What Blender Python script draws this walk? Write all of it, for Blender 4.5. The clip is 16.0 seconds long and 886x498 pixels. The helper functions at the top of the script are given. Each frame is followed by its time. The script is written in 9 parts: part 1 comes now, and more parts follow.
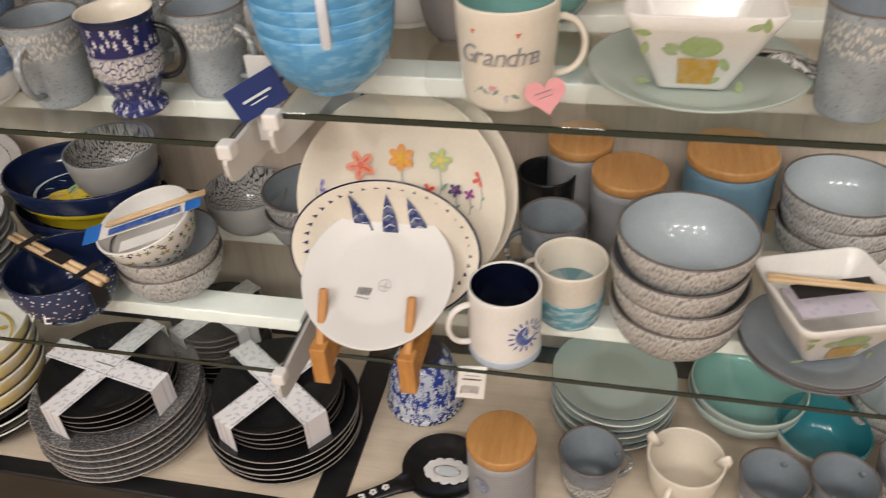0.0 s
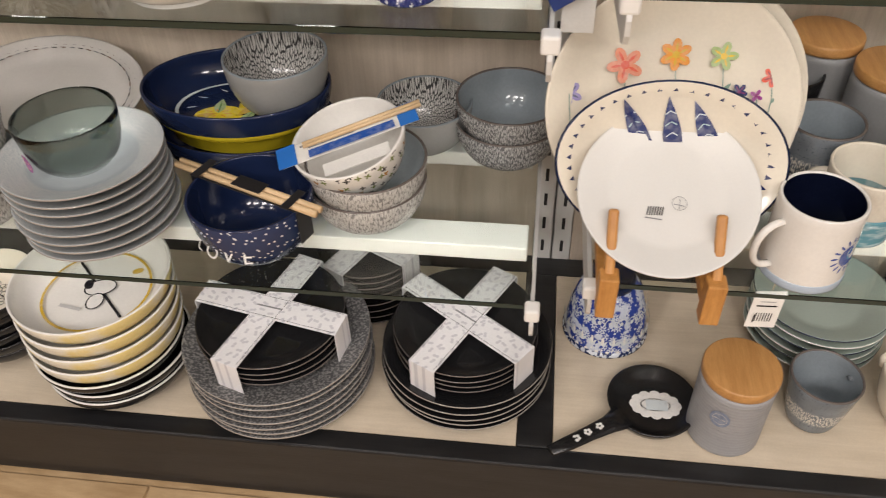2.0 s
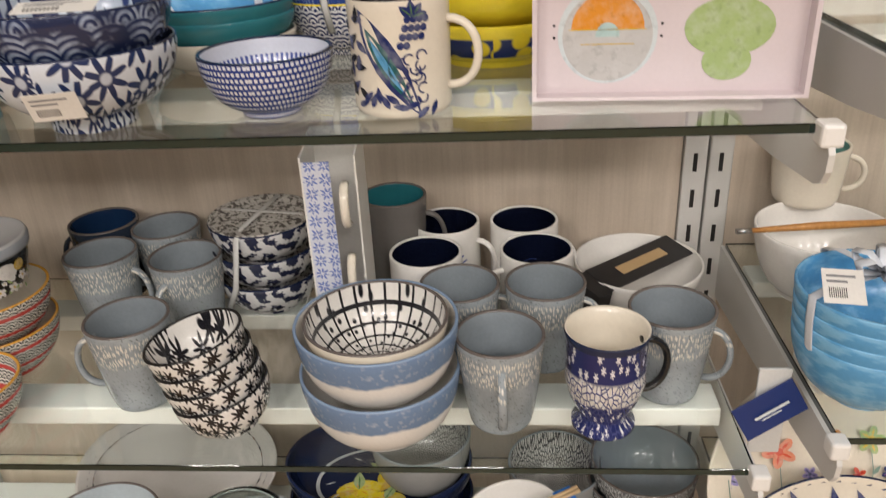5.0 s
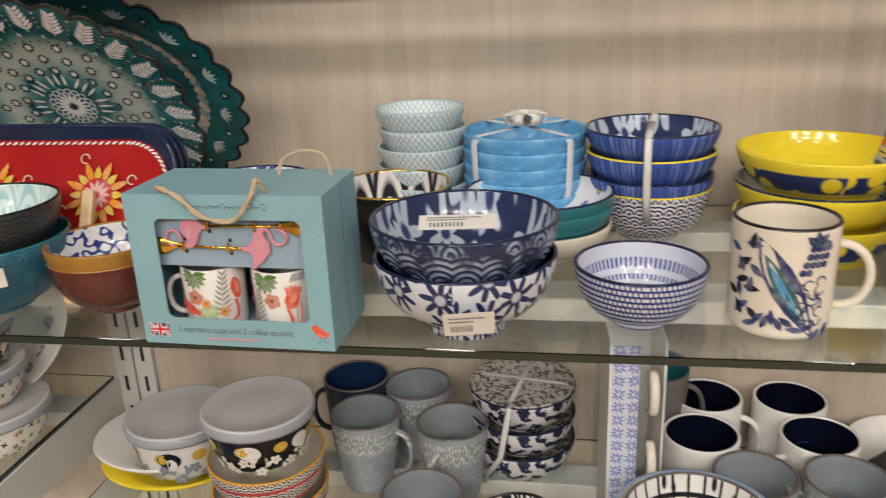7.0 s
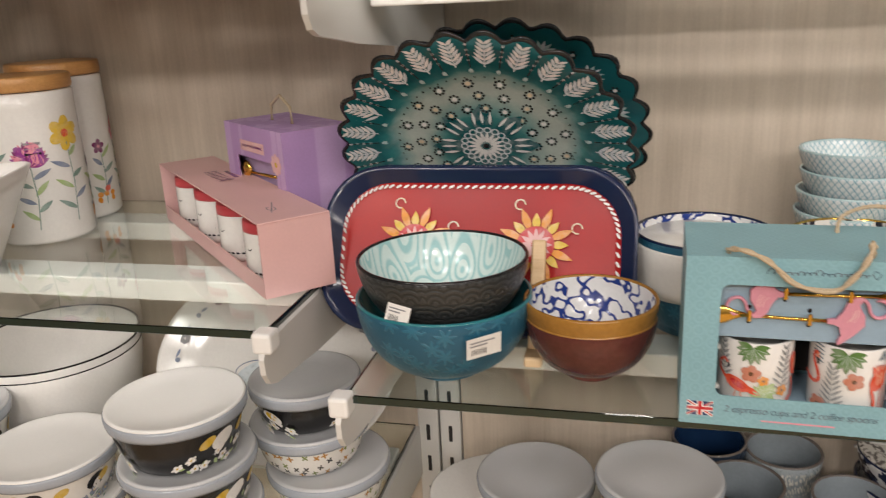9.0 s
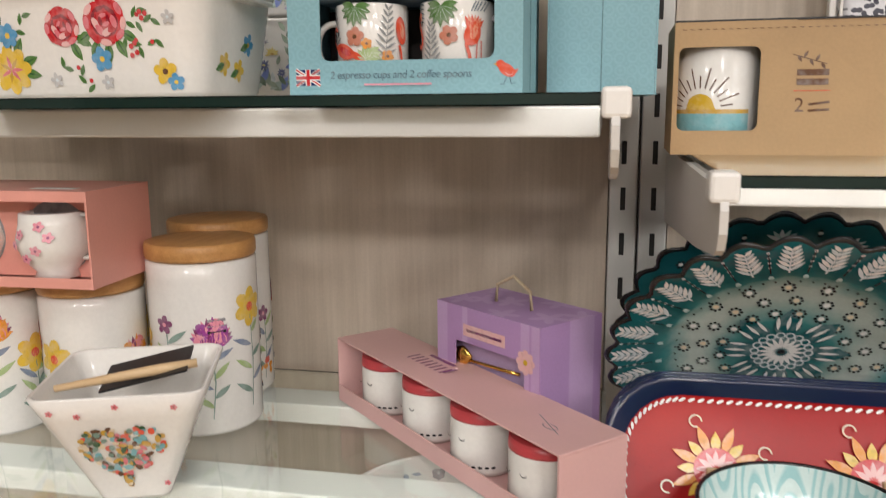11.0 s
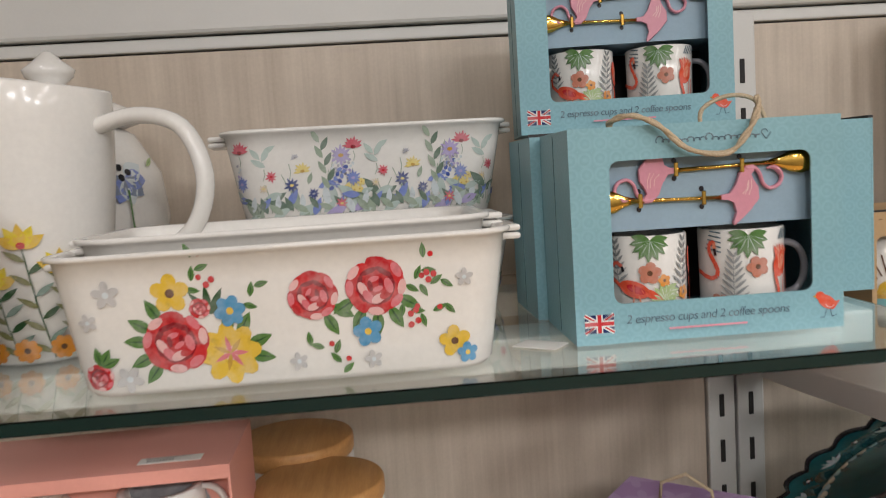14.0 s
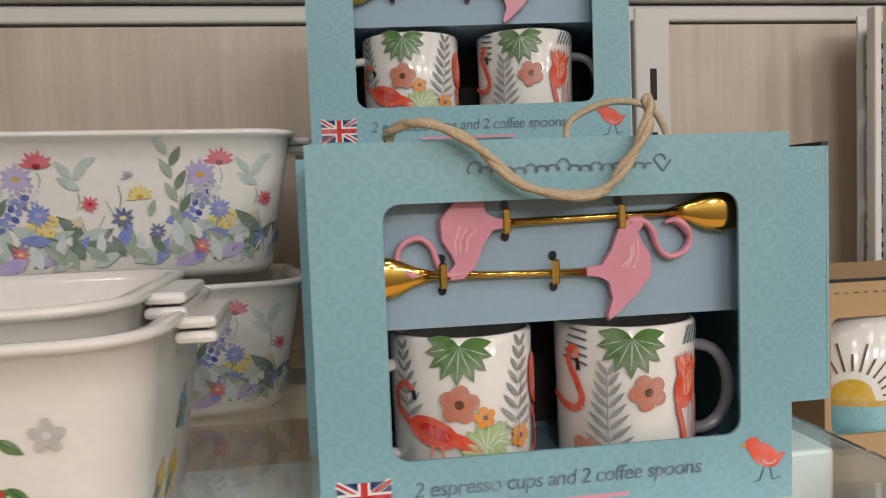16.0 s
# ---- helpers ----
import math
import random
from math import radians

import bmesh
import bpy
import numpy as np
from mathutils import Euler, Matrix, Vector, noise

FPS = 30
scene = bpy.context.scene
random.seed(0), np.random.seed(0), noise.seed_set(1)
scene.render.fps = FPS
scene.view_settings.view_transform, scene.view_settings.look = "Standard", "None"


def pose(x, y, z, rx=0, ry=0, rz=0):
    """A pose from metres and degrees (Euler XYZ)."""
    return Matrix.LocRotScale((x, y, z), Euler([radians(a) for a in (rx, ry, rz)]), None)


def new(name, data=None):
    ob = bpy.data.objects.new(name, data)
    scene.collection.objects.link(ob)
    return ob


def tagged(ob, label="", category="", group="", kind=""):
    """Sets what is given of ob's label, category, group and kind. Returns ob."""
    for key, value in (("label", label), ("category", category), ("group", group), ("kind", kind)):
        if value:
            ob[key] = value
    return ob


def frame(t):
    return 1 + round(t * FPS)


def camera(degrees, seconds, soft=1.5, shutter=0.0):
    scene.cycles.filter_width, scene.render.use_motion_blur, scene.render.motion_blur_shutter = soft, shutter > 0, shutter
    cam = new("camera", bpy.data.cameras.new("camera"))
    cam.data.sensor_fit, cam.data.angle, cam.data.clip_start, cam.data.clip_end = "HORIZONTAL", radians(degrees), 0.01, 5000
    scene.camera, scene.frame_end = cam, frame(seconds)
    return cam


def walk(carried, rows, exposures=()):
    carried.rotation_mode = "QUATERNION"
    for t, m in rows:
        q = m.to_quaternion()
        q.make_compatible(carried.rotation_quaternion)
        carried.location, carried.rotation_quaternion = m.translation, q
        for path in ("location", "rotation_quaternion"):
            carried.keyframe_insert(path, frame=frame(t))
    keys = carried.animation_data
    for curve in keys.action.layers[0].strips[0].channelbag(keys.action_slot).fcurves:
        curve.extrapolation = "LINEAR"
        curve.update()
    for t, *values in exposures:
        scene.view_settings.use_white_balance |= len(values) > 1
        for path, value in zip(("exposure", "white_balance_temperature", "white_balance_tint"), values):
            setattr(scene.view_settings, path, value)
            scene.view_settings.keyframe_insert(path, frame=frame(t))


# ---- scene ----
cam = camera(58.4, 16.0, soft=1.05, shutter=0.3)
METRES, EYE, TILT, LEAN, TURN = 2.72, 1.21, 0.0, 0.0, 13.9
ROWS = [
    (0.0, 0.0, 0.0, 0.0, -2.15, -36.84, 2.87),
    (0.5, -0.0661, 0.0055, -0.0099, -4.34, -38.35, 3.63),
    (1.0, -0.0989, 0.0229, -0.0214, -4.7, -39.93, 2.47),
    (1.5, -0.1109, 0.0445, -0.0296, -4.98, -41.31, 1.56),
    (2.0, -0.1447, 0.0497, -0.0283, -6.92, -42.38, 1.58),
    (2.5, -0.1877, 0.0454, -0.018, -8.77, -42.17, 1.62),
    (3.0, -0.2112, 0.0446, -0.0172, -10.08, -41.41, 1.34),
    (3.5, -0.2088, 0.0724, -0.0042, -9.68, -39.06, 0.64),
    (4.0, -0.2002, 0.0916, 0.0125, -9.88, -34.53, 1.56),
    (6.5, -0.2996, 0.0904, 0.0852, -9.93, -20.08, 3.41),
    (7.0, -0.3161, 0.1131, 0.0866, -5.09, -19.36, 2.34),
    (7.5, -0.3403, 0.1248, 0.0876, -1.66, -18.33, 2.17),
    (8.0, -0.3961, 0.1215, 0.0949, -1.6, -17.76, 3.48),
    (8.5, -0.4372, 0.1283, 0.0927, -2.02, -18.0, 3.93),
    (9.0, -0.4589, 0.1547, 0.0952, -0.92, -17.76, 2.66),
    (9.5, -0.4855, 0.1641, 0.0969, 0.66, -16.4, 1.85),
    (12.0, -0.5989, 0.2308, 0.141, -8.8, -6.96, 1.16),
    (12.5, -0.6199, 0.2347, 0.1487, -13.11, -6.38, 2.64),
    (13.0, -0.6619, 0.2318, 0.1523, -16.02, -6.74, 4.09),
    (13.5, -0.6849, 0.24, 0.1553, -17.43, -6.5, 4.26),
    (14.0, -0.6763, 0.2694, 0.1646, -18.69, -5.58, 3.65),
    (14.5, -0.6691, 0.294, 0.1656, -20.22, -4.54, 3.01),
    (15.0, -0.6603, 0.3076, 0.1655, -23.03, -4.71, 3.32),
    (15.5, -0.6354, 0.3218, 0.1684, -24.14, -4.29, 2.71),
    (16.0, -0.6148, 0.334, 0.1653, -22.95, -3.85, 2.19),
]
walk(cam, [(t, pose(0, 0, EYE, TILT, LEAN, TURN) @ pose(METRES * x, METRES * y, METRES * z, 90 + pitch, roll, yaw)) for t, x, y, z, yaw, pitch, roll in ROWS],
     [(0.0, 0.15, 6350, 13), (2.0, 0.22, 6380, 13), (4.0, 0.09, 6320, 12), (6.5, 0.19, 6480, 12), (9.7, 0.21, 6350, 12), (12.0, 0.27, 6100, 10), (14.5, 0.07, 6000, 10), (16.0, 0.05, 6200, 11)])

# ---- world and lights ----
world = bpy.data.worlds.new("world")
world.use_nodes = True
world.node_tree.nodes["Background"].inputs[0].default_value = (1.0, 0.93, 0.84, 1)
world.node_tree.nodes["Background"].inputs[1].default_value = 0.05
scene.world = world


def ceiling_lamp(x, y, sx, sy, watts, color=(1.0, 0.93, 0.86)):
    lamp = bpy.data.lights.new("ceiling_lamp", "AREA")
    lamp.shape, lamp.size, lamp.size_y, lamp.energy, lamp.color = "RECTANGLE", sx, sy, watts, color
    ob = new("ceiling_lamp", lamp)
    ob.matrix_basis = pose(x, y, 2.93)
    return ob


for lx in (-2.5, -1.3, -0.1, 1.1):
    ceiling_lamp(lx, -0.35, 0.16, 0.5, 4.2)
    ceiling_lamp(lx + 0.5, -1.3, 0.3, 0.5, 8)
    ceiling_lamp(lx + 0.2, -2.5, 0.5, 0.5, 36)


# ---- material helpers ----
class Mat:
    """A small node builder for one material."""

    def __init__(self, name):
        self.m = bpy.data.materials.new(name)
        self.m.use_nodes = True
        self.t = self.m.node_tree
        self.b = self.t.nodes["Principled BSDF"]
        self.tc = self.t.nodes.new("ShaderNodeTexCoord").outputs["Object"]

    def node(self, kind, ins=(), **attrs):
        n = self.t.nodes.new(kind)
        if "operation" in attrs:
            n.operation = attrs["operation"]
        if "data_type" in attrs:
            n.data_type = attrs["data_type"]
        if "voronoi_dimensions" in attrs:
            n.voronoi_dimensions = attrs["voronoi_dimensions"]
        if "feature" in attrs:
            n.feature = attrs["feature"]
        if "offset" in attrs:
            n.offset = attrs["offset"]
        for k, v in (ins.items() if hasattr(ins, "items") else enumerate(ins)):
            if v is None:
                continue
            if hasattr(v, "is_linked"):
                self.t.links.new(v, n.inputs[k])
            else:
                n.inputs[k].default_value = v
        return n

    def f(self, op, a, b=None, c=None):
        return self.node("ShaderNodeMath", (a, b, c), operation=op).outputs[0]

    def xyz(self, v=None):
        n = self.node("ShaderNodeSeparateXYZ", (v if v is not None else self.tc,))
        return n.outputs

    def vec(self, x=0.0, y=0.0, z=0.0):
        return self.node("ShaderNodeCombineXYZ", (x, y, z)).outputs[0]

    def cyl(self, r, su, sv):
        """Round the upright axis: the way along the wall and the height, in cells."""
        x, y, z = self.xyz()
        a = self.f("ARCTAN2", x, y)
        return self.vec(self.f("MULTIPLY", a, r * su), self.f("MULTIPLY", z, sv))

    def polar(self, n, sr):
        x, y, z = self.xyz()
        a = self.f("MULTIPLY", self.f("ARCTAN2", x, y), n / math.tau)
        d = self.f("SQRT", self.f("ADD", self.f("MULTIPLY", x, x), self.f("MULTIPLY", y, y)))
        return self.vec(a, self.f("MULTIPLY", d, sr))

    def flat(self, sx, sy, up=False):
        x, y, z = self.xyz()
        return self.vec(self.f("MULTIPLY", x, sx), self.f("MULTIPLY", z if up else y, sy))

    def sheet(self, s):
        """Printed paper wrapped round upright corners."""
        x, y, z = self.xyz()
        return self.vec(self.f("MULTIPLY", self.f("ADD", x, y), s), self.f("MULTIPLY", z, s))

    def noise(self, scale, detail=3, v=None, rough=0.55):
        return self.node("ShaderNodeTexNoise", {"Vector": v if v is not None else self.tc, "Scale": scale, "Detail": detail, "Roughness": rough}).outputs[0]

    def mix(self, fac, a, b):
        def c(v):
            return v if hasattr(v, "is_linked") else (*v, 1.0)
        return self.node("ShaderNodeMix", {0: fac, 6: c(a), 7: c(b)}, data_type="RGBA").outputs[2]

    def step(self, v, lo, hi):
        return self.node("ShaderNodeMapRange", {0: v, 1: lo, 2: hi}).outputs[0]

    def less(self, v, t, soft=0.04):
        return self.step(v, t + soft, t - soft)

    # masks in cell coordinates
    def blob(self, v, size=0.35):
        n = self.node("ShaderNodeTexVoronoi", {"Vector": v, "Scale": 1.0}, voronoi_dimensions="2D")
        return self.less(n.outputs["Distance"], size)

    def cells(self, v, width=0.06):
        n = self.node("ShaderNodeTexVoronoi", {"Vector": v, "Scale": 1.0}, voronoi_dimensions="2D", feature="DISTANCE_TO_EDGE")
        return self.less(n.outputs["Distance"], width, 0.02)

    def flower(self, v, petals=5, size=0.4, rand=0.8):
        """Mask of the petals, mask of the heart and a random colour, one flower a cell."""
        n = self.node("ShaderNodeTexVoronoi", {"Vector": v, "Scale": 1.0, "Randomness": rand}, voronoi_dimensions="2D")
        d = self.node("ShaderNodeVectorMath", (v, n.outputs["Position"]), operation="SUBTRACT").outputs[0]
        x, y, z = self.xyz(d)
        r0 = self.xyz(n.outputs["Color"])[0]
        a = self.f("MULTIPLY_ADD", self.f("ARCTAN2", x, y), float(petals), self.f("MULTIPLY", r0, 6.0))
        edge = self.f("MULTIPLY_ADD", self.f("COSINE", a), size * 0.32, size * 0.68)
        gap = self.f("SUBTRACT", n.outputs["Distance"], edge)
        return self.less(gap, 0.0, 0.03), self.less(n.outputs["Distance"], size * 0.24, 0.03), n.outputs["Color"]

    def bricks(self, v, mortar=0.18, offset=0.5):
        n = self.node("ShaderNodeTexBrick", {"Vector": v, "Scale": 1.0, "Mortar Size": mortar, "Mortar Smooth": 0.2, "Brick Width": 1.0, "Row Height": 1.0}, offset=offset)
        return n.outputs["Fac"]

    def scales(self, v, rings=3.0):
        x, y, z = self.xyz(v)
        row = self.f("FLOOR", y)
        fx = self.f("SUBTRACT", self.f("FRACT", self.f("ADD", x, self.f("MULTIPLY", row, 0.5))), 0.5)
        fy = self.f("FRACT", y)
        d = self.f("SQRT", self.f("ADD", self.f("MULTIPLY", fx, fx), self.f("MULTIPLY", fy, fy)))
        return self.less(self.f("FRACT", self.f("MULTIPLY", d, rings)), 0.5, 0.12)

    def pick(self, value, colors):
        n = self.t.nodes.new("ShaderNodeValToRGB")
        n.color_ramp.interpolation = "CONSTANT"
        while len(n.color_ramp.elements) < len(colors):
            n.color_ramp.elements.new(0.5)
        for i, (e, c) in enumerate(zip(n.color_ramp.elements, colors)):
            e.position, e.color = i / len(colors), (*c, 1)
        self.t.links.new(value, n.inputs[0])
        return n.outputs[0]

    def done(self, color, rough=0.25, metal=0.0, bump=None, height=0.001, mottle=0.08, grain=60.0, coat=0.0, spec=0.5, wobble=0.05):
        """Closes the material: fine mottling of colour and gloss, and relief."""
        big, fine = self.noise(14.0, 2), self.noise(grain * 6, 3)
        both = self.f("ADD", self.f("MULTIPLY", big, 0.6), self.f("MULTIPLY", fine, 0.4))
        shade = self.step(both, 0.3, 0.7)
        dark = self.f("MULTIPLY_ADD", shade, mottle * 2, 1.0 - mottle)
        base = color if hasattr(color, "is_linked") else self.mix(0.0, color, color)
        col = self.node("ShaderNodeVectorMath", {0: base, 3: dark}, operation="SCALE").outputs[0]
        self.t.links.new(col, self.b.inputs["Base Color"])
        rg = self.f("MULTIPLY_ADD", fine, wobble * 2, max(rough - wobble, 0.02))
        self.t.links.new(rg, self.b.inputs["Roughness"])
        self.b.inputs["Metallic"].default_value = metal
        self.b.inputs["Coat Weight"].default_value = coat
        self.b.inputs["Coat Roughness"].default_value = 0.06
        self.b.inputs["Specular IOR Level"].default_value = spec
        h = self.f("MULTIPLY", big, 0.12)
        if bump is not None:
            h = self.f("ADD", h, bump)
        n = self.node("ShaderNodeBump", {"Height": h, "Strength": 0.6, "Distance": height})
        self.t.links.new(n.outputs[0], self.b.inputs["Normal"])
        return self.m


MATS = {}


def plain(name, color, rough=0.25, **kw):
    if name not in MATS:
        MATS[name] = Mat(name).done(color, rough, **kw)
    return MATS[name]


def glaze(name, color, rough=0.14, **kw):
    return plain(name, color, rough, **{"mottle": 0.06, "grain": 40.0, **kw})


def paint(name, color):
    """Printed colour on a glazed or coated face."""
    key = "print_" + name
    if key not in MATS:
        m = Mat(key)
        wash = m.step(m.noise(95, 3), 0.42, 0.78)
        deep = m.step(m.noise(160, 3), 0.55, 0.8)
        thin = [v * 0.62 + 0.26 for v in color] if max(color) > 0.03 else [v + 0.03 for v in color]
        c = m.mix(m.f("MULTIPLY", wash, 0.75), color, thin)
        c = m.mix(m.f("MULTIPLY", deep, 0.6), c, [v * 0.55 for v in color])
        MATS[key] = m.done(c, 0.22, mottle=0.06, grain=120.0)
    return MATS[key]


WHITE, CREAM, INK = (0.78, 0.76, 0.72), (0.74, 0.68, 0.57), (0.012, 0.012, 0.016)
white_glaze = glaze("white_glaze", WHITE)
cream_glaze = glaze("cream_glaze", CREAM)
black_glaze = glaze("black_glaze", (0.012, 0.012, 0.013), 0.22)
navy_glaze = glaze("navy_glaze", (0.010, 0.018, 0.055), 0.12)
ink_inside = glaze("ink_inside", (0.004, 0.006, 0.018), 0.12)
teal_glaze = glaze("teal_glaze", (0.025, 0.17, 0.20), 0.16)
sage_glaze = glaze("sage_glaze", (0.40, 0.47, 0.42), 0.16)
mint_glaze = glaze("mint_glaze", (0.18, 0.37, 0.335), 0.16)
brown_rim = glaze("brown_rim", (0.13, 0.11, 0.10), 0.2)
lemon_glaze = glaze("lemon_glaze", (0.78, 0.62, 0.03), 0.14)
white_metal = plain("white_metal", (0.62, 0.61, 0.58), 0.38, mottle=0.03)
white_plastic = plain("white_plastic", (0.80, 0.79, 0.76), 0.3, mottle=0.03)
dark_slot = plain("dark_slot", (0.015, 0.013, 0.012), 0.7)
card_white = plain("card_white", (0.76, 0.74, 0.70), 0.55)
card_black = plain("card_black", (0.015, 0.014, 0.015), 0.45)
gold = plain("gold", (0.74, 0.47, 0.10), 0.12, metal=1.0, mottle=0.03, wobble=0.03)
navy_card = plain("navy_card", (0.012, 0.03, 0.14), 0.4)
blue_card = plain("blue_card", (0.02, 0.16, 0.55), 0.45)


def wood(name, dark, light, rough=0.45, stretch=(8, 8, 1.2), scale=10.0):
    m = Mat(name)
    v = m.node("ShaderNodeVectorMath", (m.tc, stretch), operation="MULTIPLY").outputs[0]
    a = m.noise(scale, 5, v, 0.6)
    b = m.noise(scale * 5, 3, v)
    c = m.mix(m.step(m.f("ADD", m.f("MULTIPLY", a, 0.7), m.f("MULTIPLY", b, 0.3)), 0.32, 0.68), dark, light)
    MATS[name] = m.done(c, rough, bump=m.f("MULTIPLY", b, 0.3), height=0.0006)
    return MATS[name]


bamboo = wood("bamboo", (0.42, 0.20, 0.06), (0.58, 0.31, 0.11), 0.4, (10, 1.0, 10), 12.0)
peg_wood = wood("peg_wood", (0.40, 0.17, 0.04), (0.62, 0.31, 0.09), 0.45, (10, 10, 1.5), 12.0)
stick_wood = wood("stick_wood", (0.62, 0.42, 0.22), (0.74, 0.55, 0.33), 0.5, (1.5, 12, 12), 15.0)
panel_wood = wood("panel_wood", (0.45, 0.375, 0.295), (0.60, 0.515, 0.42), 0.42, (9, 9, 0.35), 5.0)
deck_wood = wood("deck_wood", (0.58, 0.49, 0.37), (0.70, 0.61, 0.48), 0.38, (0.8, 9, 9), 5.0)
black_wood = wood("black_wood", (0.008, 0.008, 0.009), (0.021, 0.021, 0.022), 0.34, (1.0, 9, 9), 7.0)
floor_wood = wood("floor_wood", (0.33, 0.21, 0.10), (0.56, 0.40, 0.23), 0.35, (1.2, 5, 1), 4.0)


def rope_mat():
    m = Mat("jute_twine")
    w = m.node("ShaderNodeTexNoise", {"Vector": m.tc, "Scale": 900.0, "Detail": 2.0}).outputs[0]
    MATS["jute_twine"] = m.done(m.mix(w, (0.34, 0.25, 0.15), (0.66, 0.54, 0.38)), 0.85, bump=w, height=0.0008)
    return MATS["jute_twine"]


jute = rope_mat()


def glass_mats():
    g = bpy.data.materials.new("clear_glass")
    g.use_nodes = True
    b = g.node_tree.nodes["Principled BSDF"]
    b.inputs["Base Color"].default_value = (0.90, 0.96, 0.93, 1)
    b.inputs["Transmission Weight"].default_value = 1.0
    b.inputs["Roughness"].default_value = 0.01
    b.inputs["IOR"].default_value = 1.5
    e = plain("glass_edge", (0.006, 0.022, 0.018), 0.08, coat=0.5, mottle=0.2)
    s = bpy.data.materials.new("smoked_glass")
    s.use_nodes = True
    b = s.node_tree.nodes["Principled BSDF"]
    b.inputs["Base Color"].default_value = (0.40, 0.44, 0.40, 1)
    b.inputs["Transmission Weight"].default_value = 1.0
    b.inputs["Roughness"].default_value = 0.02
    return g, e, s


shelf_glass, glass_edge, smoked_glass = glass_mats()
lid_plastic = plain("lid_plastic", (0.56, 0.57, 0.58), 0.06, mottle=0.03, coat=0.8)
lid_rim = plain("lid_rim", (0.34, 0.37, 0.41), 0.16, coat=0.4)


def reactive(name, base, dash, band=None, su=230.0, sv=70.0, tall=0.1, fill=0.34):
    """Speckled grey glaze with short pale strokes; band: the heights between which they lie."""
    m = Mat(name)
    z = m.xyz()[2]
    n = m.noise(30, 4)
    sp = m.noise(420, 2)
    c = m.mix(m.step(n, 0.35, 0.7), base, [v * 1.35 for v in base])
    c = m.mix(m.step(sp, 0.60, 0.70), c, [v * 0.45 for v in base])
    v = m.cyl(1.0, su * 0.045, sv)
    d = m.blob(m.node("ShaderNodeVectorMath", (v, (2.6, 1.0, 1.0)), operation="MULTIPLY").outputs[0], fill)
    if band:
        d = m.f("MULTIPLY", d, m.f("MULTIPLY", m.step(z, band[0] - 0.003, band[0] + 0.003), m.step(z, band[1] + 0.002, band[1] - 0.002)))
    c = m.mix(d, c, dash)
    MATS[name] = m.done(c, 0.16, bump=m.f("MULTIPLY", d, 0.7), height=0.0008, mottle=0.05)
    return MATS[name]


GREY = (0.25, 0.28, 0.295)
grey_in = glaze("grey_inside", (0.24, 0.275, 0.30), 0.13, mottle=0.12)
pale_in = glaze("pale_blue_inside", (0.40, 0.45, 0.47), 0.12, mottle=0.10)
grey_mug = reactive("grey_mug_outside", GREY, (0.68, 0.65, 0.58), (0.066, 0.098), 165, 105, fill=0.30)
dark_mug = reactive("dark_mug_outside", (0.15, 0.17, 0.19), (0.70, 0.67, 0.60), (0.026, 0.054), 230, 150, fill=0.40)
grey_bowl = reactive("grey_bowl_outside", (0.21, 0.205, 0.196), (0.57, 0.56, 0.53), None, 430, 130, fill=0.50)
grey_bowl_dark = reactive("dark_grey_bowl_outside", (0.11, 0.11, 0.112), (0.44, 0.44, 0.43), None, 430, 120, fill=0.38)
tex_out = glaze("scratched_grey_outside", (0.30, 0.30, 0.29), 0.2)


def pattern(name, base, layers, rough=0.16, bump=0.0, spec=0.5):
    """layers: functions of the builder that return a mask and a colour."""
    m = Mat(name)
    c, last = base, None
    for fn in layers:
        mask, color = fn(m)
        c = m.mix(mask, c, color)
        last = mask
    MATS[name] = m.done(c, rough, bump=m.f("MULTIPLY", last, bump) if bump else None, spec=spec)
    return MATS[name]


BLUE, MIDBLUE, PALE = (0.018, 0.04, 0.20), (0.10, 0.19, 0.42), (0.55, 0.62, 0.68)
speckle_in = pattern("net_inside", (0.55, 0.54, 0.51), [lambda m: (m.cells(m.flat(320, 320), 0.13), (0.05, 0.05, 0.05))])
lemon_in = pattern("lemon_inside", (0.012, 0.02, 0.11), [
    lambda m: (m.blob(m.flat(17, 17), 0.46), (0.72, 0.60, 0.04)),
    lambda m: (m.cells(m.flat(60, 60), 0.03), (0.20, 0.25, 0.10)),
    lambda m: (m.bricks(m.polar(44, 62), 0.33), (0.012, 0.02, 0.11))])
blue_flower = pattern("blue_blossom", (0.62, 0.66, 0.72), [
    lambda m: (m.flower(m.cyl(1.0, 2.6, 30), 8, 0.62)[0], (0.016, 0.03, 0.10)),
    lambda m: (m.flower(m.cyl(1.0, 2.6, 30), 8, 0.62)[1], (0.5, 0.54, 0.62))])
blue_flower_dark = pattern("blue_blossom_dark", (0.016, 0.028, 0.09), [
    lambda m: (m.scales(m.cyl(1.0, 3.0, 34), 5.0), (0.30, 0.36, 0.48)),
    lambda m: (m.step(m.noise(60, 2), 0.4, 0.6), (0.016, 0.024, 0.07))])
blue_flower_in = pattern("blue_blossom_inside", (0.022, 0.035, 0.10), [
    lambda m: (m.flower(m.flat(30, 30), 6, 0.55)[0], (0.45, 0.52, 0.62)),
    lambda m: (m.flower(m.flat(30, 30), 6, 0.55)[1], (0.03, 0.05, 0.16))])
stripe_out = pattern("blue_dash_rows", (0.62, 0.64, 0.70), [lambda m: (m.bricks(m.cyl(1.0, 13, 190), 0.22), BLUE)])
stripe_in = pattern("blue_dash_rings", (0.60, 0.63, 0.72), [lambda m: (m.f("SUBTRACT", 1.0, m.bricks(m.polar(70, 170), 0.26)), (0.06, 0.09, 0.30))])
